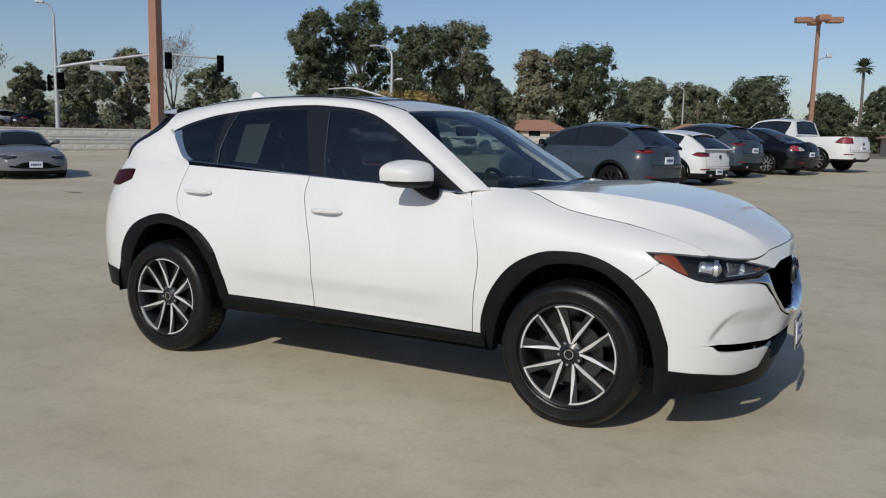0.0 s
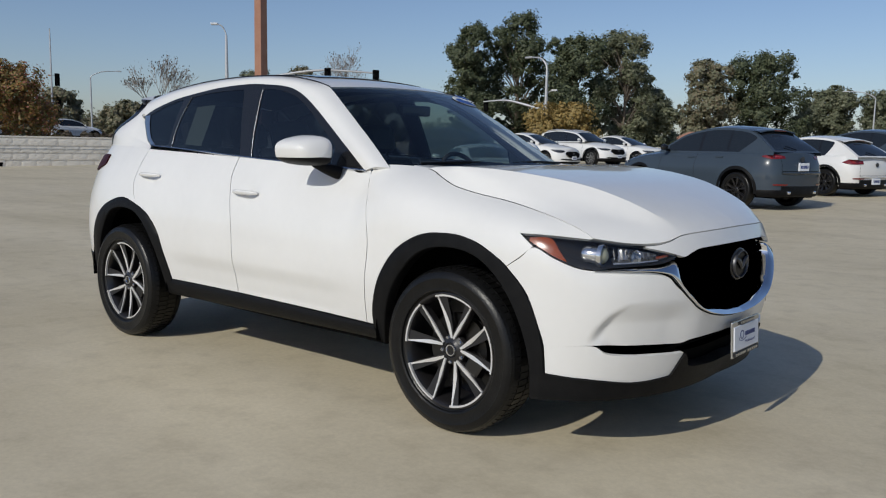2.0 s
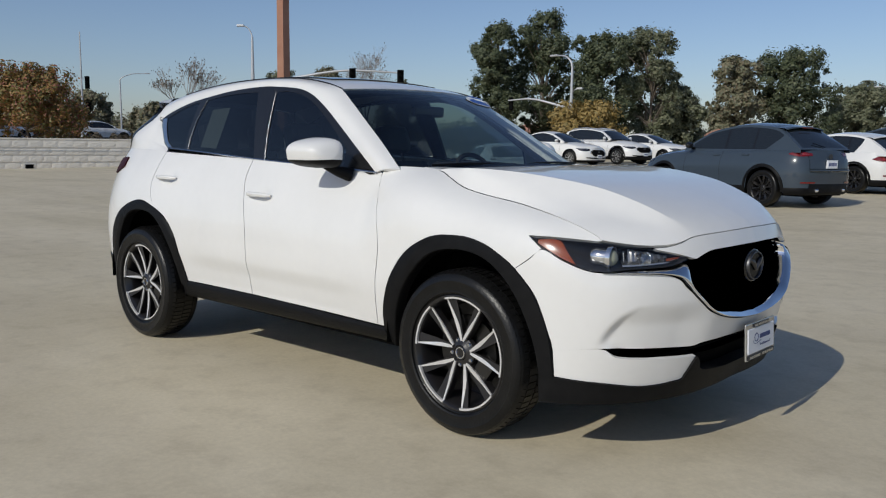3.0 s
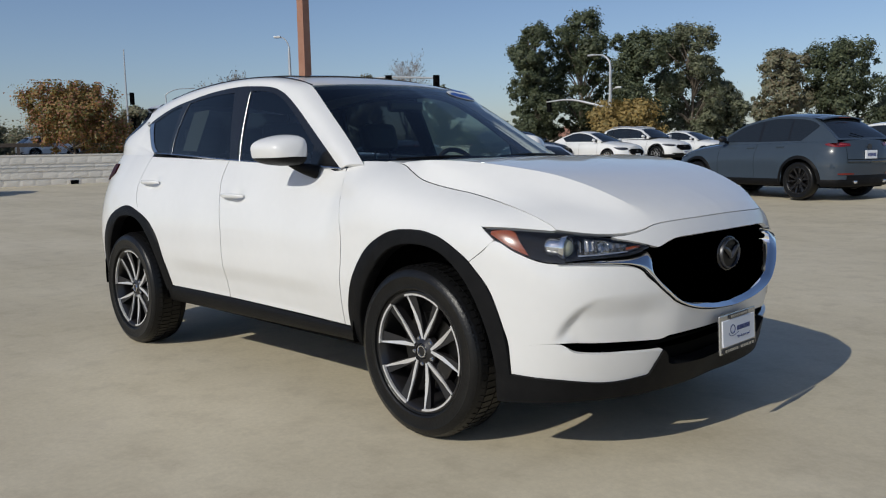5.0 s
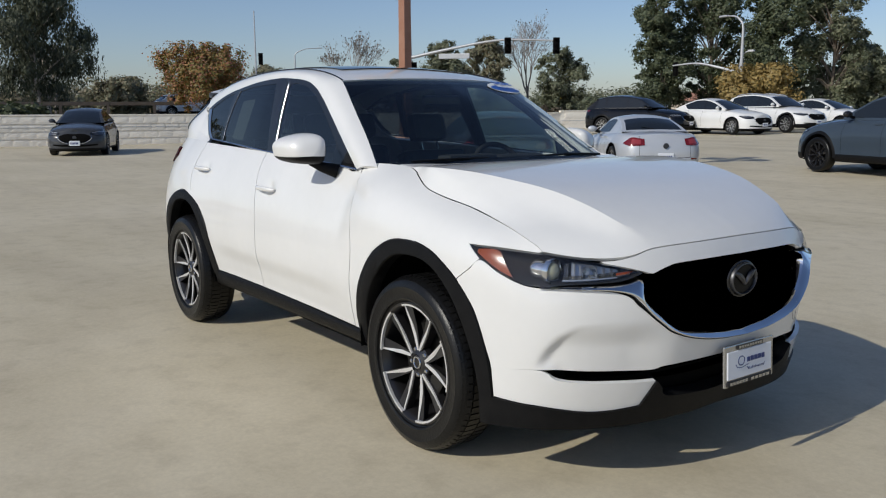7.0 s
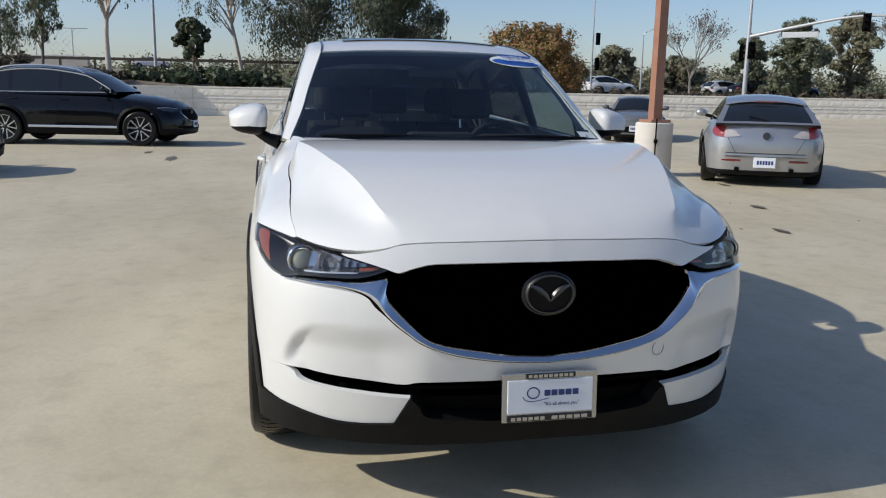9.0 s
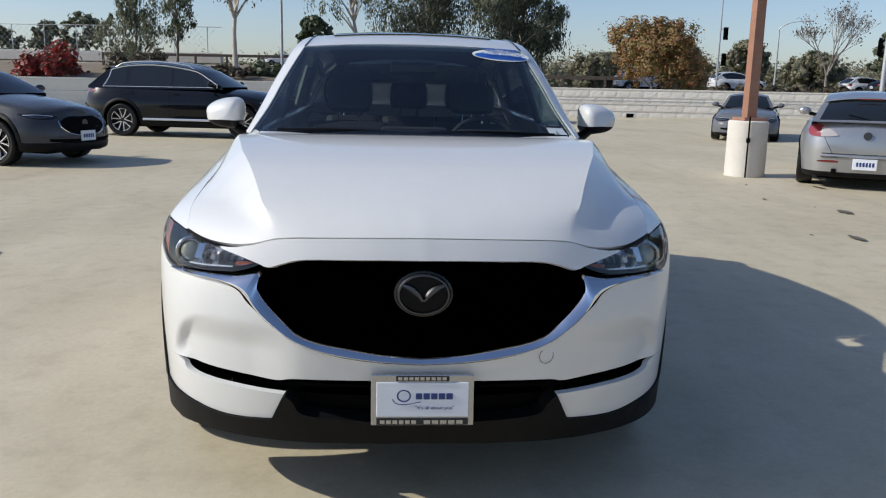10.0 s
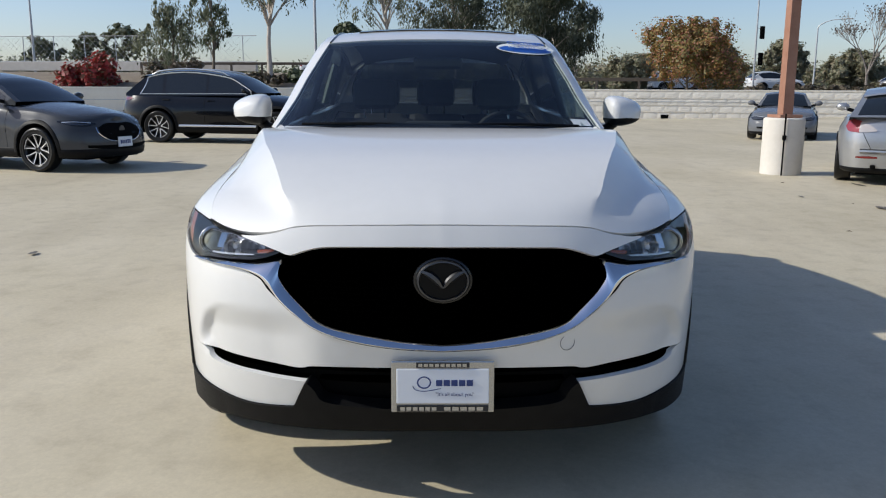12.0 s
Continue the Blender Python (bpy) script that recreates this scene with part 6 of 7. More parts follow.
mast_signal((-36.8, 24.5), 5.8, 6.2, 43, 8.5, (.03, .67, .99), .95)
mast_signal((-27.5, 42.8), 4.5, 3.4, 188, 4.7, (.98,), .95, sign=False)
street_light((-27.3, 42.6), 6.2, 172, 1.35, .95)
street_light((-22, 103), 8.4, 200, 3.0, 0)
street_light((-96, 46), 8.5, 60, 3.0, 1.0)
street_light((-74, -36.5), 8.4, 205, 3.2, 2.2)
street_light((-62, -9.0), 12.5, 90, 2.2, 2.0)
sp_ = thing("signal_post", "slim grey post with side mounted signals", "traffic light", pose(-56.5, 23.5, 1.0))
part("post", tube([(0, 0, -.2), (0, 0, 7.9)], [.085, .04], 8), M_GALV, sp_)
for zz in (4.35, 2.5):
    signal_head(sp_, .12, .36, zz, pose(0, 0, 0, 0, 0, 95) @ Matrix.Diagonal((.72, .72, .72, 1)))
    part("bracket", tube([(0, 0, zz + .3), (.1, .3, zz + .3)], .025, 5), M_GALV, sp_)


# ---- trees ----
def leaf_mat(name, cols, trans=0.0):
    m = bpy.data.materials.new(name)
    m.use_nodes = True
    nt, b = m.node_tree, m.node_tree.nodes["Principled BSDF"]
    N, K = nt.nodes.new, nt.links.new
    ge, r = N("ShaderNodeNewGeometry"), N("ShaderNodeValToRGB")
    cr = r.color_ramp
    while len(cr.elements) < len(cols):
        cr.elements.new(0.5)
    for i, c in enumerate(cols):
        cr.elements[i].position = i / max(1, len(cols) - 1)
        cr.elements[i].color = (*c, 1)
    K(ge.outputs["Random Per Island"], r.inputs[0]), K(r.outputs[0], b.inputs["Base Color"])
    b.inputs["Roughness"].default_value = 0.6
    tb, mx = N("ShaderNodeBsdfTranslucent"), N("ShaderNodeMixShader")
    mx.inputs[0].default_value = 0.3
    K(r.outputs[0], tb.inputs[0]), K(b.outputs[0], mx.inputs[1]), K(tb.outputs[0], mx.inputs[2])
    K(mx.outputs[0], nt.nodes["Material Output"].inputs[0])
    return m


M_LEAF_D = leaf_mat("dark_green_leaves", [(.050, .068, .036), (.088, .110, .056), (.15, .165, .085)])
M_LEAF_E = leaf_mat("grey_green_eucalyptus_leaves", [(.10, .12, .068), (.165, .18, .105), (.25, .25, .16)])
M_LEAF_V = leaf_mat("dark_eucalyptus_leaves", [(.055, .068, .038), (.095, .108, .062), (.155, .16, .098)])
M_LEAF_O = leaf_mat("turning_leaves", [(.10, .12, .035), (.32, .20, .05), (.42, .20, .08), (.16, .165, .05), (.44, .16, .12), (.26, .22, .06), (.12, .135, .04)])
M_LEAF_Y = leaf_mat("yellow_brown_leaves", [(.28, .20, .06), (.40, .28, .10), (.20, .17, .06)])
M_LEAF_R = leaf_mat("red_blossom", [(.30, .03, .03), (.42, .06, .05), (.20, .04, .03), (.10, .09, .04)])
M_LEAF_B = leaf_mat("dry_brown_leaves", [(.10, .08, .055), (.16, .125, .085), (.075, .075, .05)])
# paler grey-green: the haze of distance is put into the leaf colour
M_LEAF_H = leaf_mat("hazed_grey_green_leaves", [(.15, .165, .10), (.21, .21, .125), (.28, .25, .155), (.22, .17, .11)])
M_BARK = mat("grey_brown_bark", (.12, .095, .07), .9, color2=(.20, .165, .13), scale=5, bump=.5, bump_scale=20)
M_BARKG = mat("grey_twigs", (.24, .205, .175), .9, color2=(.33, .285, .25), scale=4)
M_BARKW = mat("pale_eucalyptus_bark", (.42, .36, .30), .85, color2=(.55, .49, .42), scale=3, bump=.3, bump_scale=12)


def leaf_cloud(name, P, N, size, material, parent, rng, slim=.6, label="", hang=0.0):
    """Many small four-sided leaves: places P, facing N, as one mesh."""
    n = len(P)
    up = rng.normal(size=(n, 3)) * (1, 1, .5)
    a = np.cross(N, up)
    a /= np.linalg.norm(a, axis=1)[:, None] + 1e-9
    b = np.cross(N, a)
    if hang:
        b = b * (1 - hang) + np.array([0, 0, -1.0]) * hang
    sz = (size * rng.uniform(.55, 1.3, n))[:, None]
    a, b = a * sz * slim, b * sz
    V = np.stack([P - b * .9, P + a * .9 - b * .1, P + b, P - a * .9 + b * .15], 1).reshape(-1, 3)
    me = bpy.data.meshes.new(name)
    me.vertices.add(4 * n)
    me.vertices.foreach_set("co", V.astype(np.float32).ravel())
    me.loops.add(4 * n)
    me.loops.foreach_set("vertex_index", np.arange(4 * n, dtype=np.int32))
    me.polygons.add(n)
    me.polygons.foreach_set("loop_start", np.arange(0, 4 * n, 4, dtype=np.int32))
    me.update(calc_edges=True)
    me.validate()
    me.materials.append(material)
    ob = new(name, me)
    ob.parent = parent
    if label:
        ob["label"] = label
    return ob


def tree(at, h, w, leaf, z0=0.0, seed=1, bark=None, clear=.22, n_clump=46, leaves=70, size=.34, lean=0.0, label="leafy green tree", flat=1.0, droop=False, trunk_r=None, lobes_n=None):
    """Trunk and limbs that end in lobes; each lobe is a shell of leaf clumps, fuller above than below."""
    rng = np.random.default_rng(seed)
    t = thing("tree", label, "tree", pose(at[0], at[1], z0, 0, 0, rng.uniform(0, 360)))
    H = h - z0
    tr = trunk_r or max(.08, H * .016)
    trunk = curve([(0, 0, -.2), (rng.uniform(-.2, .2) + lean * .3, rng.uniform(-.2, .2), H * .3), (lean * .7 + rng.uniform(-.3, .3), rng.uniform(-.3, .3), H * .6), (lean, 0, H * .88)], 10)
    vfs = [tube(trunk, [tr * (1 - .085 * i) for i in range(10)], 8)]
    nl = lobes_n or (9 if droop else 15)
    lob = []
    for i in range(nl):
        z = clear + (.90 - clear) * ((i + rng.uniform(.1, .9)) / nl) ** .9
        env = math.sin(math.pi * min(1, (z - clear * .8 + .16) / (1.18 - clear * .8))) ** .5
        a = i * 2.4 + rng.uniform(-.7, .7)
        q = rng.uniform(.25, .78) * w / 2 * env
        r = w * rng.uniform(.13, .24) * (.65 + .35 * env)
        lob.append((lean * z + q * math.cos(a), q * math.sin(a) * flat, min(z * H, H - r * .75), r))
    lob.append((lean, 0, H - w * .2, w * .19))
    P, N = [], []
    wts = np.array([l[3] ** 2 for l in lob])
    cnt = np.maximum(4, n_clump * wts / wts.sum()).astype(int)
    for (lx, ly, lz, lr), k in zip(lob, cnt):
        c = np.array([lx, ly, lz])
        d = rng.normal(size=(k, 3))
        d[:, 2] = d[:, 2] * .9 + .28
        d /= np.linalg.norm(d, axis=1)[:, None]
        cc = c + d * (lr * rng.uniform(.35, 1.0, k) ** .6)[:, None] * (1, 1, .82)
        rc = lr * rng.choice([.16, .22, .30, .38], k)
        e = rng.normal(size=(k, leaves, 3)) * .55
        pts = cc[:, None] + e * rc[:, None, None]
        if droop:
            pts[..., 2] -= np.abs(rng.normal(size=(k, leaves))) * rc[:, None] * 1.2
        P.append(pts.reshape(-1, 3))
        nn = d[:, None] * .9 + e * .8 + rng.normal(size=(k, leaves, 3)) * .45 + (0, 0, .25)
        N.append(nn.reshape(-1, 3))
        b = Vector(trunk[int(np.clip(10 * lz / H * .72, 1, 9))])
        for e_ in range(2):
            c2 = Vector(c) if e_ == 0 else Vector(cc[0])
            q = curve([tuple(b), tuple((b + c2) / 2 + Vector((0, 0, .04 * H))), tuple(c2)], 6)
            vfs.append(tube(q, [tr * .45 * (1 - .15 * j) for j in range(6)], 5, caps=False))
    smooth(part("trunk", joined(*vfs), bark or M_BARK, t, "trunk with limbs"), 60)
    P, N = np.vstack(P), np.vstack(N)
    N /= np.linalg.norm(N, axis=1)[:, None] + 1e-9
    P[:, 2] = np.clip(P[:, 2], .15, H)
    tagged(leaf_cloud("crown", P, N, size, leaf, t, rng, .34 if droop else .62, "crown of many small leaves", .55 if droop else 0), kind="stuff")
    return t


def bush(name, at, w, d, h, leaf, z0, seed, label, n=34, leaves=60, size=.2):
    rng = np.random.default_rng(seed)
    c = rng.uniform(-.5, .5, (n, 3)) * (w, d, 0)
    e = np.maximum(.25, 1 - (2 * c[:, 0] / w) ** 2 * .6) * rng.uniform(.55, 1.0, n)
    c[:, 2] = rng.uniform(0, 1, n) ** .7 * h * .75 * e
    r = min(w, d, h * 1.4) * .22
    q = rng.normal(size=(n, leaves, 3)) * .36
    P = (c[:, None] + q * r).reshape(-1, 3)
    P[:, 2] = np.abs(P[:, 2]) + .02
    N = (q + rng.normal(size=q.shape) * .4 + (0, 0, .4)).reshape(-1, 3)
    N /= np.linalg.norm(N, axis=1)[:, None]
    ob = leaf_cloud(name, P, N, size, leaf, None, rng)
    ob.matrix_basis = pose(at[0], at[1], z0)
    return tagged(ob, label, "shrub", kind="stuff")


# tall trees behind the far row
for k, (x, y, h, w, lf, cl) in enumerate(((-35.2, 44.8, 10.4, 4.9, M_LEAF_D, .08), (-34.1, 48.6, 11.4, 6.2, M_LEAF_D, .10), (-28.0, 47.0, 9.3, 5.4, M_LEAF_D, .06), (-26.2, 51.0, 10.0, 6.0, M_LEAF_E, .05), (-25.3, 54.1, 5.7, 4.1, M_LEAF_E, .05))):
    tree((x, y), h, w, lf, .9, 11 + k, clear=cl, n_clump=470, leaves=78, size=.105, lobes_n=21, label="tall evergreen tree behind the parked cars")
for k, (x, y, h, w, lf, cl) in enumerate(((-41, 100, 13.0, 8.0, M_LEAF_H, .10), (-36, 106, 14.4, 12.0, M_LEAF_D, .06), (-32, 119, 10.4, 9.0, M_LEAF_E, .10), (-24, 120, 9.8, 8.6, M_LEAF_E, .06), (-15, 114, 10.0, 11.0, M_LEAF_D, .05),
                                          (-8, 144, 9.4, 9, M_LEAF_D, .05), (0, 130, 9.6, 6, M_LEAF_D, .05), (8, 126, 8.5, 9, M_LEAF_D, .05))):
    tree((x, y), h, w, lf, 0, 41 + k, clear=cl, n_clump=430, leaves=78, size=.19, lobes_n=26, label="broad evergreen tree beyond the deck")
for k, (x, y, h, w, lf, cl) in enumerate(((-60, 39.1, 6.4, 3.8, M_LEAF_E, .05), (-54, 39.1, 7.3, 5.0, M_LEAF_E, .05), (-55.3, 45.2, 8.2, 4.9, M_LEAF_H, .1), (-51.2, 50, 7.0, 5.6, M_LEAF_E, .05), (-105, 46, 8.0, 6.5, M_LEAF_H, .05), (-97, 51, 6.2, 8.0, M_LEAF_H, .05),
                                          (-104, 26, 5.8, 8.5, M_LEAF_H, .05), (-100, 36, 7.2, 8.0, M_LEAF_H, .05))):
    tree((x, y), h, w, lf, 1.0, 61 + k, clear=cl, n_clump=230, leaves=80, size=.12 if x > -70 else .2, label="tree beyond the street")


def bare_tree(at, h, z0, seed, label, spread=.5):
    """A trunk that forks again and again into thin twigs, with few leaves left."""
    rr = random.Random(seed)
    t = thing("tree", label, "tree", pose(at[0], at[1], z0))
    vfs, V, F = [], [], []

    def grow(p, d, l, r, depth):
        e = p + d * l
        m = (p + e) / 2 + Vector((rr.uniform(-1, 1), rr.uniform(-1, 1), 0)) * l * .06
        vfs.append(tube([tuple(p), tuple(m), tuple(e)], [max(.009, r), max(.009, r * .85), max(.008, r * .68)], 6 if depth > 3 else 3, caps=False))
        if depth == 0:
            for _ in range(rr.choice((0, 1, 1))):
                c = e + Vector((rr.uniform(-.3, .3), rr.uniform(-.3, .3), rr.uniform(-.3, .3)))
                o = len(V)
                a, b = Vector((rr.uniform(-1, 1), rr.uniform(-1, 1), 0)) * .12, Vector((rr.uniform(-.5, .5), 0, 1)) * .14
                a, b = a * .5, b * .5
                V.extend((c - a, c - b, c + a, c + b))
                F.append((o, o + 1, o + 2, o + 3))
            return
        for _ in range(3):
            nd = (d + Vector((rr.gauss(0, spread), rr.gauss(0, spread), rr.uniform(-.1, .35)))).normalized()
            grow(e, nd, l * rr.uniform(.62, .92), r * .60, depth - 1)

    grow(Vector((0, 0, -.2)), Vector((rr.uniform(-.08, .08), rr.uniform(-.08, .08), 1)).normalized(), h * .22, h * .016, 6)
    part("trunk", joined(*vfs), M_BARKG, t, "bare forked trunk and twigs")
    tagged(part("crown", (V, F), M_LEAF_B, t, "last few dry leaves"), kind="stuff")


bare_tree((-59.2, 33.2), 7.8, 1.0, 77, "nearly bare tree with thin branches", .27)
bare_tree((-112, 20), 9.0, 1.0, 72, "bare grey tree beyond the street", .42)
bare_tree((-55.2, 50), 9.8, 1.0, 73, "tall bare tree beyond the crossing", .36)
tree((-44.5, 15.1), 5.35, 6.9, M_LEAF_O, 1.0, 75, clear=.20, n_clump=400, leaves=80, size=.085, label="round tree with orange turning leaves", flat=1.0, lobes_n=22)
tree((-26.9, 43.2), 4.2, 5.4, M_LEAF_Y, .9, 76, clear=.05, n_clump=240, leaves=60, size=.11, label="yellow brown tree behind the cars")
# eucalyptus group on the slope
tree((-58, 8.5), 11.0, 8.5, M_LEAF_V, 1.6, 81, M_BARKW, .12, 330, 70, .19, label="hanging grey green eucalyptus", droop=True)
tree((-60, 2.0), 11.5, 10, M_LEAF_V, 2.0, 82, M_BARKW, .30, 260, 70, .19, label="hanging grey green eucalyptus", droop=True)
tree((-63, 10.0), 10.5, 7.5, M_LEAF_V, 1.5, 83, M_BARKW, .10, 260, 70, .19, label="hanging grey green eucalyptus", droop=True)
tree((-57, -2.5), 11.0, 8, M_LEAF_E, 2.2, 84, M_BARKW, .48, 60, 60, .17, lean=1.2, label="leaning eucalyptus with bare pale trunks", droop=True, trunk_r=.16)
tree((-44, -9.2), 9.4, 6.0, M_LEAF_E, 1.8, 85, M_BARKW, .52, 40, 66, .15, lean=-.8, label="pale trunked eucalyptus over the slope", droop=True, trunk_r=.17)
tree((-47, -15.6), 6.6, 5.2, M_LEAF_E, 1.9, 86, M_BARK, .12, 120, 60, .15, label="grey green tree on the slope", droop=True)
tree((-50, -14.0), 8.2, 3.6, M_LEAF_D, 2.0, 87, M_BARK, .35, 70, 60, .15, label="dark tree on the slope", droop=True)
tree((-52, -5.5), 5.6, 3.0, M_LEAF_D, 2.2, 88, M_BARK, .25, 50, 40, .20, label="small dark tree on the slope")
for k, (x, y) in enumerate(((-140, -66), (-140, -58), (-138, -51))):
    tree((x, y), 9.5 + k, 8, M_LEAF_E, 2.0, 95 + k, clear=.1, n_clump=70, leaves=40, size=.4, label="hazy tree beyond the overpass")
palm = thing("palm_tree", "tall thin fan palm", "tree", pose(-3, 130, 0))
part("trunk", tube([(0, 0, 0), (.1, 0, 6), (0, 0, 12.2)], [.28, .22, .20], 8), M_BARK, palm)
rr = random.Random(5)
V, F = [], []
for k in range(46):
    a, e = rr.uniform(0, 6.28), rr.uniform(-.7, 1.2)
    d = Vector((math.cos(a) * math.cos(e), math.sin(a) * math.cos(e), math.sin(e)))
    sd = d.cross(Vector((0, 0, 1))).normalized()
    o = len(V)
    p = Vector((0, 0, 12.2))
    V += [p, p + d * .9 + sd * .35, p + d * 1.7 + Vector((0, 0, -.2)), p + d * .9 - sd * .35]
    F.append((o, o + 1, o + 2, o + 3))
tagged(part("crown", (V, F), M_LEAF_D, palm), kind="stuff")
bush("red_shrub", (-41.5, -18.4), 3.8, 2.6, 2.9, M_LEAF_R, 1.0, 3, "red flowering shrub behind the wall", size=.16, leaves=90)
bush("shrub", (-42.6, -14.4), 3.2, 2.6, 2.3, M_LEAF_B, 1.0, 4, "dry brown shrub behind the wall", size=.16)
for k, (x, y, w, d, h) in enumerate(((-48, -4.5, 4, 9, 1.25), (-47, 3.5, 3, 6, 1.2), (-45, -11, 4, 5, .7), (-50, 24, 3, 9, .9), (-49.5, 33, 3, 10, 1.0), (-48, 44, 3, 10, .9))):
    bush("shrub", (x, y), w, d, h, M_LEAF_D if k < 2 else M_LEAF_B, float(land(x, y)), 20 + k, "low dark shrubs behind the wall", n=150 if k < 2 else 70)
far = [bush("far_woods", (x, y), w, d, h, lf, 0, 50 + k, "hazy belt of far trees", n=520, leaves=90, size=.34) for k, (x, y, w, d, h, lf) in enumerate((
    (-150, -60, 10, 120, 8, M_LEAF_E), (-150, 60, 12, 130, 9.5, M_LEAF_H), (-118, 42, 12, 80, 7.0, M_LEAF_H), (-120, 140, 60, 60, 8, M_LEAF_E), (-30, 175, 130, 12, 8, M_LEAF_E), (70, 160, 80, 30, 8, M_LEAF_D)))]


# ---- raised road, rails, fence, houses ----
def guardrail(a, b, z, label, h=.75, solid=True):
    a, b = Vector((*a, 0)), Vector((*b, 0))
    L = (b - a).length
    gr_ = thing("guardrail", label, "guardrail", pose(a.x, a.y, z, 0, 0, math.degrees(math.atan2(b.y - a.y, b.x - a.x))))
    for zz in ((h - .22, h),) if solid else ((h - .1, h), (h * .45, h * .45 + .08)):
        bm = bmesh.new()
        box(bm, 0, L, -.05, .05, zz[0], zz[1], .012)
        part("rail", bm, M_RUST, gr_)
    for k in range(int(L / 2.6) + 1):
        bm = bmesh.new()
        box(bm, k * 2.6 - .08, k * 2.6 + .08, -.06, .06, -.3, h - .02)
        part("post", bm, M_RUST, gr_)
    return gr_


guardrail((-50.5, 3.0), (-46.5, 14.5), 1.05, "dark timber guardrail along the street", .95)
guardrail((-66, -24), (-62, 2), 2.3, "dark timber guardrail on the raised road", 1.0)
ov = thing("overpass", "pale concrete overpass barrier", "bridge", pose(-72, -60, 2.0, 0, 0, 82))
for z0, z1, mtl in ((.6, 1.35, M_CEM), (-.3, .45, M_CEM)):
    bm = bmesh.new()
    box(bm, 0, 46, 0, .5, z0, z1, .03)
    part("barrier", bm, mtl, ov)
fence = thing("chain_fence", "wire mesh fence on the overpass", "fence", pose(-72.6, -60, 2.0, 0, 0, 82))
for k in range(17):
    part("post", tube([(k * 2.8, 0, 1.2), (k * 2.8, 0, 3.5)], .04, 6), M_GALV, fence)
for zz in (1.4, 3.5):
    part("rail", tube([(0, 0, zz), (46, 0, zz)], .03, 6), M_GALV, fence)
wires = [tube([(k * .5, 0, 1.4), (k * .5 + 2.1, 0, 3.5)], .008, 3, False) for k in range(88)] + [tube([(k * .5 + 2.1, 0, 1.4), (k * .5, 0, 3.5)], .008, 3, False) for k in range(88)]
tagged(part("mesh", joined(*wires), M_GALV, fence), kind="stuff")


def house(at, turn, w, d, h, label):
    hs_ = thing("house", label, "house", pose(at[0], at[1], 0, 0, 0, turn))
    bm = bmesh.new()
    box(bm, -w / 2, w / 2, -d / 2, d / 2, 0, h)
    part("wall", bm, M_STONE, hs_)
    V = [(-w / 2 - .5, -d / 2 - .5, h), (w / 2 + .5, -d / 2 - .5, h), (w / 2 + .5, d / 2 + .5, h), (-w / 2 - .5, d / 2 + .5, h), (-w / 2 + d * .4, 0, h + d * .22), (w / 2 - d * .4, 0, h + d * .22)]
    part("roof", (V, [(0, 1, 5, 4), (1, 2, 5), (2, 3, 4, 5), (3, 0, 4), (3, 2, 1, 0)]), M_TILE, hs_, "clay tile roof")
    for k in range(3):
        bm = bmesh.new()
        box(bm, -w * .35 + k * w * .3, -w * .35 + k * w * .3 + 1.3, -d / 2 - .05, -d / 2 + .02, 1.0, 2.2, .02)
        part("window", bm, M_GLASSDK, hs_)
    return hs_


house((-36, 88), 20, 8, 6, 2.0, "tan stucco house with a clay tile roof")
house((-18, 96), 15, 9, 6, 1.9, "tan stucco house with a clay tile roof")
house((-66, 92), 30, 9, 7, 2.6, "house with a clay tile roof behind trees")
house((6, 100), 10, 10, 6, 2.0, "tan stucco house beyond the deck")
# white louvre box at the wall's corner
lv = thing("louvre_box", "white slatted railing at the wall corner", "railing", pose(-34.2, -4.6, 0, 0, 0, 79))
for k in range(3):
    bm = bmesh.new()
    box(bm, -1.9, .0, -.03, .03, .80 + k * .17, .90 + k * .17, .012)
    part("slat", bm, M_PALE, lv)
bm = bmesh.new()
box(bm, -4.6, -1.9, -.03, .03, 1.20, 1.28, .012)
part("slat", bm, M_PALE, lv)
for x in (-4.5, -1.9, 0):
    bm = bmesh.new()
    box(bm, x - .06, x + .06, -.08, .06, 0, 1.30, .01)
    part("post", bm, M_PALE, lv)
dr = bmesh.new()
box(dr, -.02, .06, -.17, .17, .03, .20, .01)
drain = part("wall_drain", dr, M_VOID)
drain.matrix_basis = pose(-32.50, 10.4, 0, 0, 0, 8)
tagged(drain, "dark drain opening at the foot of the wall", "drain")


# signs and barriers by the street
M_YELLOW = mat("sign_yellow", (.62, .42, .03), .5)
M_REDB = mat("barrier_red", (.50, .07, .04), .6)
ysn = thing("warning_sign", "yellow diamond warning sign on a post", "road sign", pose(-60.0, 58.85, float(land(-60.0, 58.85))))
yz = 2.47 - float(land(-60.0, 58.85))
part("post", tube([(0, 0, -.2), (0, 0, yz + .5)], .04, 6), M_GALV, ysn)
bm = bmesh.new()
box(bm, -.01, .01, -.42, .42, -.42, .42, .02)
bmesh.ops.transform(bm, matrix=pose(.05, 0, yz, 0, 0, -35) @ pose(0, 0, 0, 45, 0, 0), verts=bm.verts)
part("sign_panel", bm, M_YELLOW, ysn)
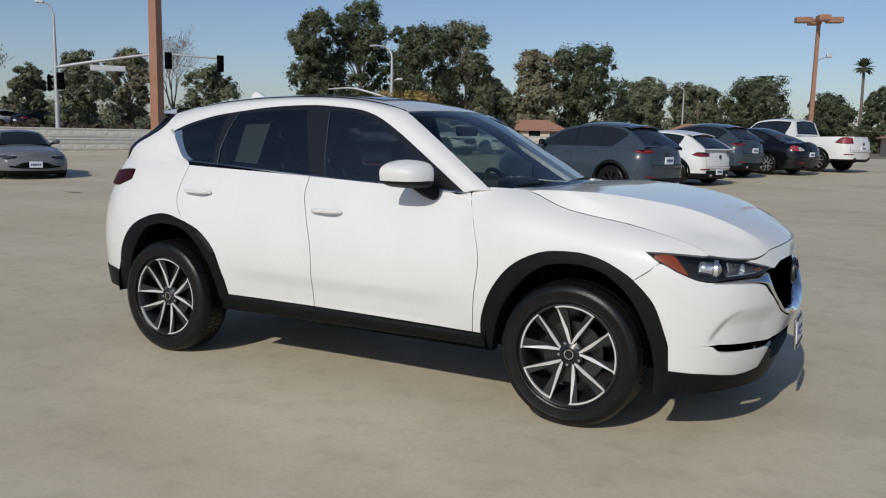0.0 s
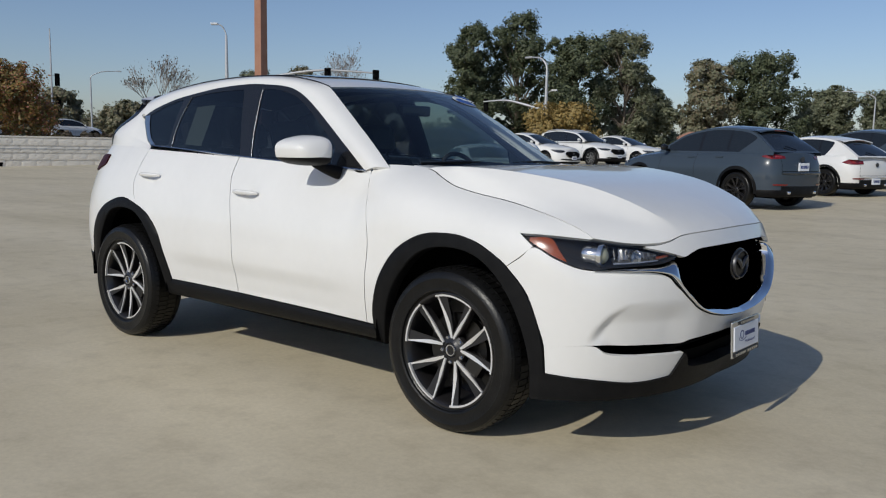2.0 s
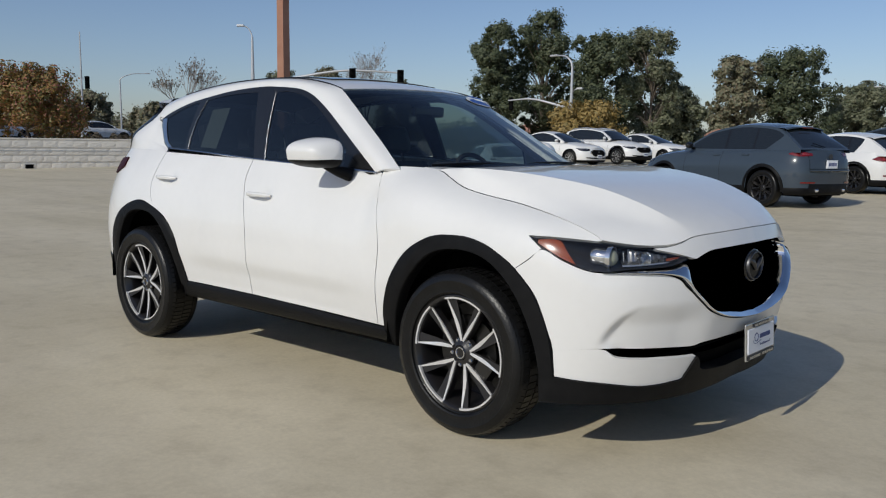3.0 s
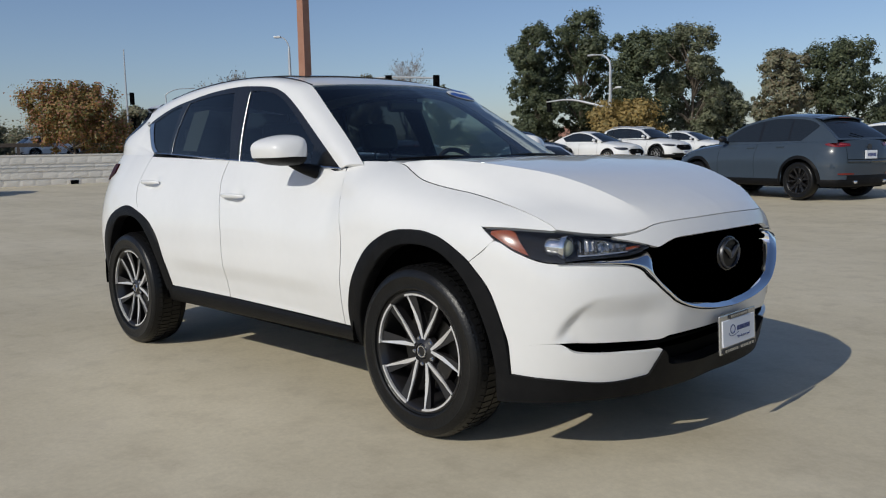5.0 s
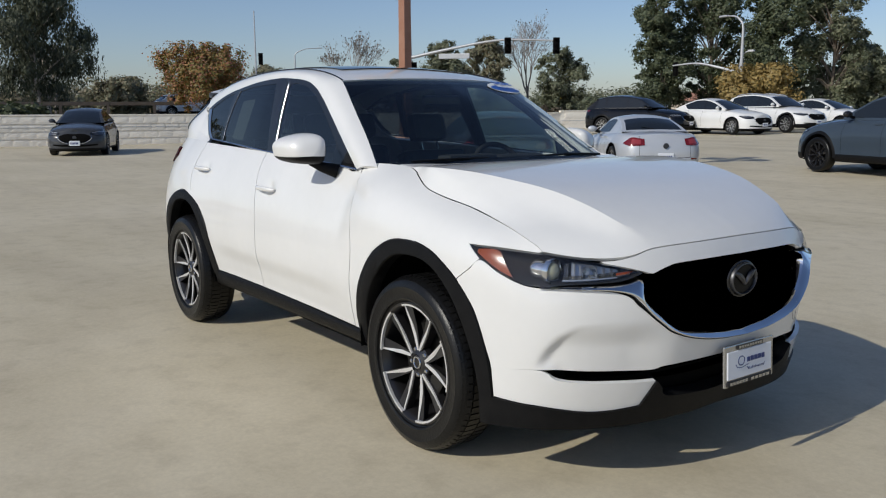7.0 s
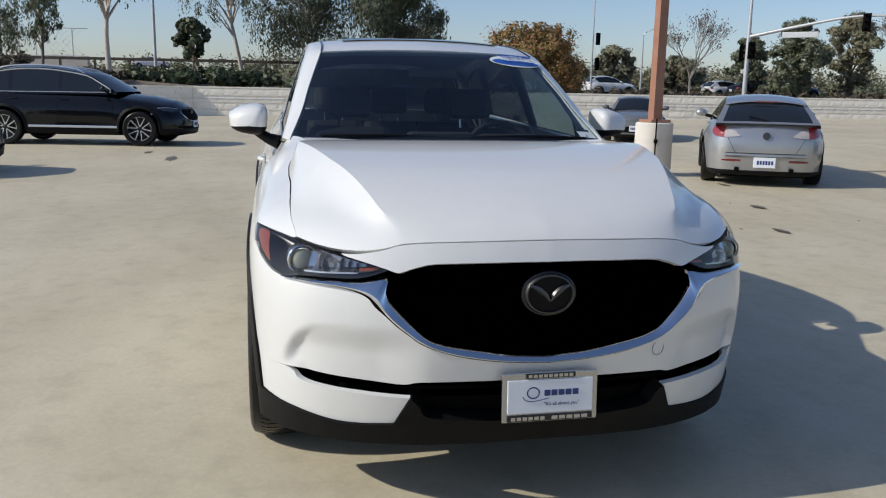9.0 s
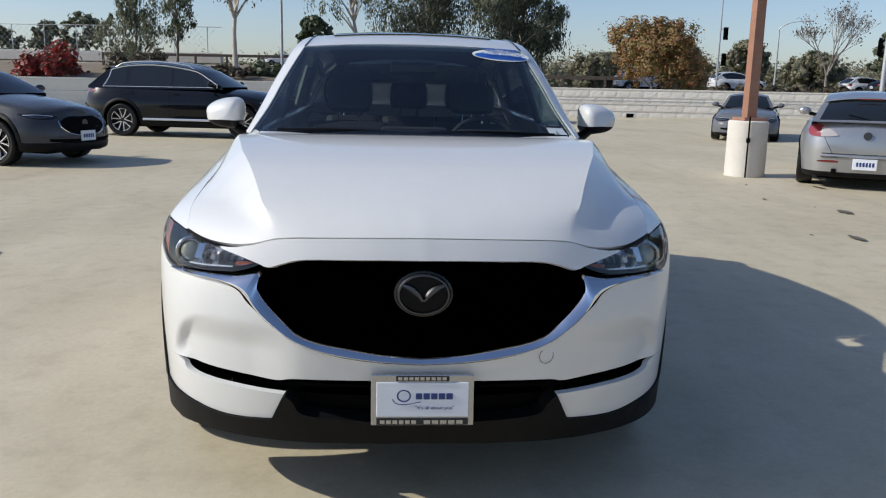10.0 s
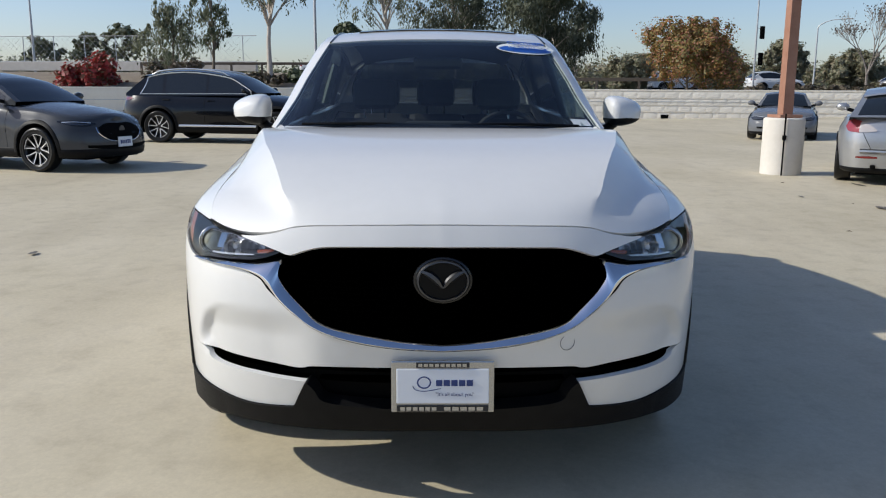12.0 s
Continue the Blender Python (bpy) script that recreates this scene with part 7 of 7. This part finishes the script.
for x, y, zc_ in ((-62.0, 43.55, 2.25), (-62.0, 43.67, 2.45), (-62.0, 45.77, 2.44)):
    z0 = 1.02
    bar_ = thing("barricade", "white and red striped road barricade", "barrier", pose(x, y, z0, 0, 0, 88), "barricades by the street")
    top_ = max(1.1, zc_ - z0 + .45)
    for sx in (-.7, .7):
        bm = bmesh.new()
        box(bm, sx - .04, sx + .04, -.04, .04, 0, top_ + .1)
        part("post", bm, M_PALE, bar_)
    for k, zz in enumerate((top_ - .75, top_ - .25)):
        for j in range(6):
            bm = bmesh.new()
            box(bm, -.8 + j * .27, -.8 + j * .27 + .265, -.07, -.045, zz - .14, zz + .14, .006)
            part("board", bm, M_REDB if (j + k) % 2 else M_PALE, bar_)


# small litter and marks on the deck
rr = random.Random(12)
M_MARK = mat("dark_oil_mark", (0.10, 0.085, 0.065), 0.6, color2=(0.16, 0.14, 0.11), scale=20)
for k, (x, y, r, st) in enumerate(((-4.6, 5.1, .14, 3.0), (-6.9, 6.0, .10, 4.0), (-2.9, 4.3, .10, 3.5), (-11.5, -2.6, .22, 5.0), (-13.0, -3.2, .15, 4.0), (-12.6, 7.0, .2, 3.0), (-1.9, -3.2, .07, 2.0), (3.4, .9, .05, 2.0), (-5.6, 4.6, .06, 2.0))):
    n = 16
    V = [(x, y, .0045)] + [(x + r * st * .5 * rr.uniform(.6, 1.2) * math.cos(6.283 * i / n), y + r * .5 * rr.uniform(.6, 1.2) * math.sin(6.283 * i / n), .004) for i in range(n)]
    tagged(part("oil_stain", (V, [(0, 1 + i, 1 + (i + 1) % n) for i in range(n)]), M_MARK), "small dark oil stain on the concrete", "stain", "stains on the deck")
for k, (x, y) in enumerate(((3.1, 1.3), (-3.0, 3.9), (-4.9, 4.9), (-7.1, 5.0), (2.9, 2.6), (-3.4, 5.6))):
    a = rr.uniform(0, 180)
    V = [(-.03, 0, .002), (0, -.012, .010), (.035, 0, .004), (0, .012, .012)]
    lf = part("fallen_leaf", (V, [(0, 1, 2, 3)]), M_LEAF_B)
    lf.matrix_basis = pose(x, y, .002, 0, 0, a)
    tagged(lf, "dry brown fallen leaf on the concrete", "leaf", "fallen leaves")

# ---- walls built of blocks, last ----
block_wall("wall_west", (-34.4, -4.2), (-30.0, 30.0), 1.26, 4, (4.0, 20.0), "cream painted block wall along the deck")
block_wall("wall_west_far", (-30.0, 30.0), (-20.0, 62.0), 1.36, 4, (0, 0.1), "cream painted block wall beyond the parked cars")
block_wall("wall_south", (-20.0, -46.0), (-34.3, -4.1), 1.26, 4, (0, .1), "block wall in shade at the deck's corner")

# plate, emblem, wipers and stickers of the white car
pm = Matrix.Translation((2.292, 0, .445)) @ pose(0, 0, 0, 0, -3, 0)
pb = bmesh.new()
box(pb, -.010, 0, -.152, .152, -.078, .078, .0045)
plate = part("number_plate", pb, M_PFRAME, car, "dealer plate in a silver frame")
plate.matrix_basis = pm
pb = bmesh.new()
box(pb, -.001, .004, -.136, .136, -.050, .055, .003)
pf = part("plate_card", pb, M_PLATE, plate, "white dealer card")
pb = bmesh.new()
box(pb, -.001, .005, -.135, .135, -.074, -.056)
part("frame_band", pb, M_INKK, plate)
pb = bmesh.new()
box(pb, -.001, .005, -.078, .078, .059, .074)
part("frame_band", pb, M_INKK, plate)


def bar(parent, name, x, y0, y1, z0, z1, material):
    b = bmesh.new()
    box(b, x, x + .0015, y0, y1, z0, z1)
    return part(name, b, material, parent)


for i in range(6):
    bar(plate, "letter_bar", .0052, -.125 + i * .0185, -.125 + i * .0185 + .014, -.0705, -.0595, M_PFRAME)
for i in range(5):
    bar(plate, "letter_bar", .0052, .004 + i * .024, .004 + i * .024 + .019, -.0705, -.0595, M_PFRAME)
for i in range(9):
    bar(plate, "letter_bar", .0052, -.072 + i * .0162, -.072 + i * .0162 + .012, .0620, .0715, M_PFRAME)
for i in range(5):
    bar(plate, "logo_bar", .0045, -.020 + i * .0225, -.020 + i * .0225 + .0185, .004, .022, M_INK)
lg = lathe([(.021, 0), (.0205, .0012), (.017, .0012), (.0165, 0)], 28)
smooth(part("logo_ring", moved(lg, Matrix.Translation((.0045, -.055, .014)) @ pose(0, 0, 0, 0, 0, -90) @ Matrix.Diagonal((1.0, 1, .9, 1))), M_INK, plate))
arc = curve([(.0045, -.088, .004), (.0048, -.080, -.008), (.0048, -.05, -.012), (.0045, -.005, -.004)], 14)
part("logo_arc", tube(arc, .0011, 5), M_INK, plate)


def words(text, size, m, material, parent, name="lettering", bold=0.0):
    cu = bpy.data.curves.new(name, "FONT")
    cu.body, cu.size, cu.align_x, cu.align_y, cu.extrude, cu.offset = text, size, "CENTER", "CENTER", 0.0004, bold
    tmp = bpy.data.objects.new(name, cu)
    scene.collection.objects.link(tmp)
    me = bpy.data.meshes.new_from_object(tmp.evaluated_get(bpy.context.evaluated_depsgraph_get()))
    bpy.data.objects.remove(tmp)
    me.materials.clear()
    me.materials.append(material)
    ob = new(name, me)
    ob.parent, ob.matrix_basis = parent, m
    return ob


FACE = Matrix(((0, 0, 1, 0), (1, 0, 0, 0), (0, 1, 0, 0), (0, 0, 0, 1)))
words('"It\'s all about you"', .0155, Matrix.Translation((.0048, .036, -.022)) @ FACE, M_INK, plate)
# emblem: plain oval ring with two swept arms
em = moved(lathe([(.076, -.008), (.0755, -.001), (.073, .003), (.0685, .004), (.066, .0), (.064, -.008)], 44), Matrix.Translation((2.2525, 0, .754)) @ pose(0, 0, 0, 0, 0, -90) @ Matrix.Diagonal((1.04, 1, .82, 1)))
emblem = smooth(part("emblem", em, M_EMBLEM, car, "oval dark metal ring emblem"), 40)
ed = moved(lathe([(.068, -.004), (.001, -.002)], 36), Matrix.Translation((2.2525, 0, .754)) @ pose(0, 0, 0, 0, 0, -90) @ Matrix.Diagonal((1.04, 1, .82, 1)))
part("emblem_disc", ed, M_DISCBK, emblem)
arms = curve([(2.2525, -.066, .784), (2.2535, -.04, .774), (2.2545, -.015, .754), (2.2545, 0, .735), (2.2545, .015, .754), (2.2535, .04, .774), (2.2525, .066, .784)], 24)
smooth(part("emblem_wing", tube(arms, [.004 + .007 * abs(math.sin(2 * math.pi * i / 23)) for i in range(24)], 6), M_EMBLEM, emblem))
es = moved(lathe([(.088, -.014), (.086, -.010), (.080, -.008)], 44), Matrix.Translation((2.2525, 0, .754)) @ pose(0, 0, 0, 0, 0, -90) @ Matrix.Diagonal((1.0, 1, .80, 1)))
smooth(part("emblem_surround", es, M_GLOSSB, emblem))
p = girdle(np.array([.376, .563]), .0006)
hook = moved(lathe([(.024, 0), (.0235, .0012), (.0225, .0012), (.022, 0)], 30), Matrix.Translation((p[0], p[1], p[2])) @ pose(0, 0, 0, 0, 0, -72))
part("towing_cover", hook, M_GUN, bumper)
# wipers
for y0, y1 in ((.62, .05), (-.02, -.60)):
    pts = [screen_at for screen_at in curve([(.975 - .10 * abs(y0), y0, 1.146), (1.0 - .06 * abs(y0 + y1), (y0 + y1) / 2, 1.156), (.985 - .10 * abs(y1), y1, 1.150)], 12)]
    part("wiper", tube(pts, .006, 6), M_CLAD, car)
# stickers on the screen
def on_screen(y, f):
    i = f * 19
    a, b = int(min(i, 18)), i - int(min(i, 18))
    row = screen[:, a] * (1 - b) + screen[:, a + 1] * b
    k = np.argsort(row[:, 1])
    return Vector((np.interp(abs(y), row[k, 1], row[k, 0]), y, np.interp(abs(y), row[k, 1], row[k, 2])))


def sticker(name, cy, cf, hy, hf, material, out, parent, k=28, label=""):
    c = on_screen(cy, cf)
    V, F = [], []
    for r in (0.0, .5, 1.0):
        for i in range(k):
            t = 2 * math.pi * i / k
            p = on_screen(cy + hy * r * math.cos(t), min(1, cf + hf * r * math.sin(t)))
            V.append(p + Vector((.5, 0, .85)) * out)
    for a in range(2):
        for i in range(k):
            F.append((a * k + i, (a + 1) * k + i, (a + 1) * k + (i + 1) % k, a * k + (i + 1) % k))
    return part(name, (V, F), material, parent, label)


stk = sticker("oval_sticker", .440, .900, .150, .082, M_PAPER, .004, ws, label="white and blue oval sticker")
sticker("sticker_band", .440, .885, .138, .050, M_STBLUE, .006, stk)


def screen_frame(y, f, out):
    """A frame lying on the screen: its x to the car's left, its y up the glass."""
    r = (on_screen(y + .08, f) - on_screen(y - .08, f)).normalized()
    n = r.cross(on_screen(y, min(1, f + .03)) - on_screen(y, f - .03)).normalized()
    m = Matrix((r, n.cross(r), n)).transposed().to_4x4()
    return Matrix.Translation(on_screen(y, f) + n * out) @ m


words("CERTIFIED", .044, screen_frame(.440, .948, .013), M_STBLUE, stk, bold=.0012)
words("PRE-OWNED", .034, screen_frame(.440, .890, .014), M_PAPER, stk, bold=.001)
q = [on_screen(y, f) + Vector((.5, 0, .85)) * .003 for y, f in ((.60, .035), (.69, .035), (.665, .12), (.585, .12))]
card = part("windscreen_card", (q, [(0, 1, 2, 3)]), M_PAPER, ws, "small white card")
q = [on_screen(y, f) + Vector((.5, 0, .85)) * .004 for y, f in ((.588, .10), (.668, .10), (.665, .118), (.585, .118))]
part("card_bar", (q, [(0, 1, 2, 3)]), M_INKK, card)
# paper sheet inside the rear window
q = [(lambda c: (c[0], -c[1], c[2]))(cabin(np.array([x, z]), -.006)) for x, z in ((-.74, 1.205), (-.93, 1.213), (-.90, 1.44), (-.70, 1.45))]
part("window_sheet", (q, [(0, 1, 2, 3)]), M_SHEET, car, "paper sheet on the rear window")
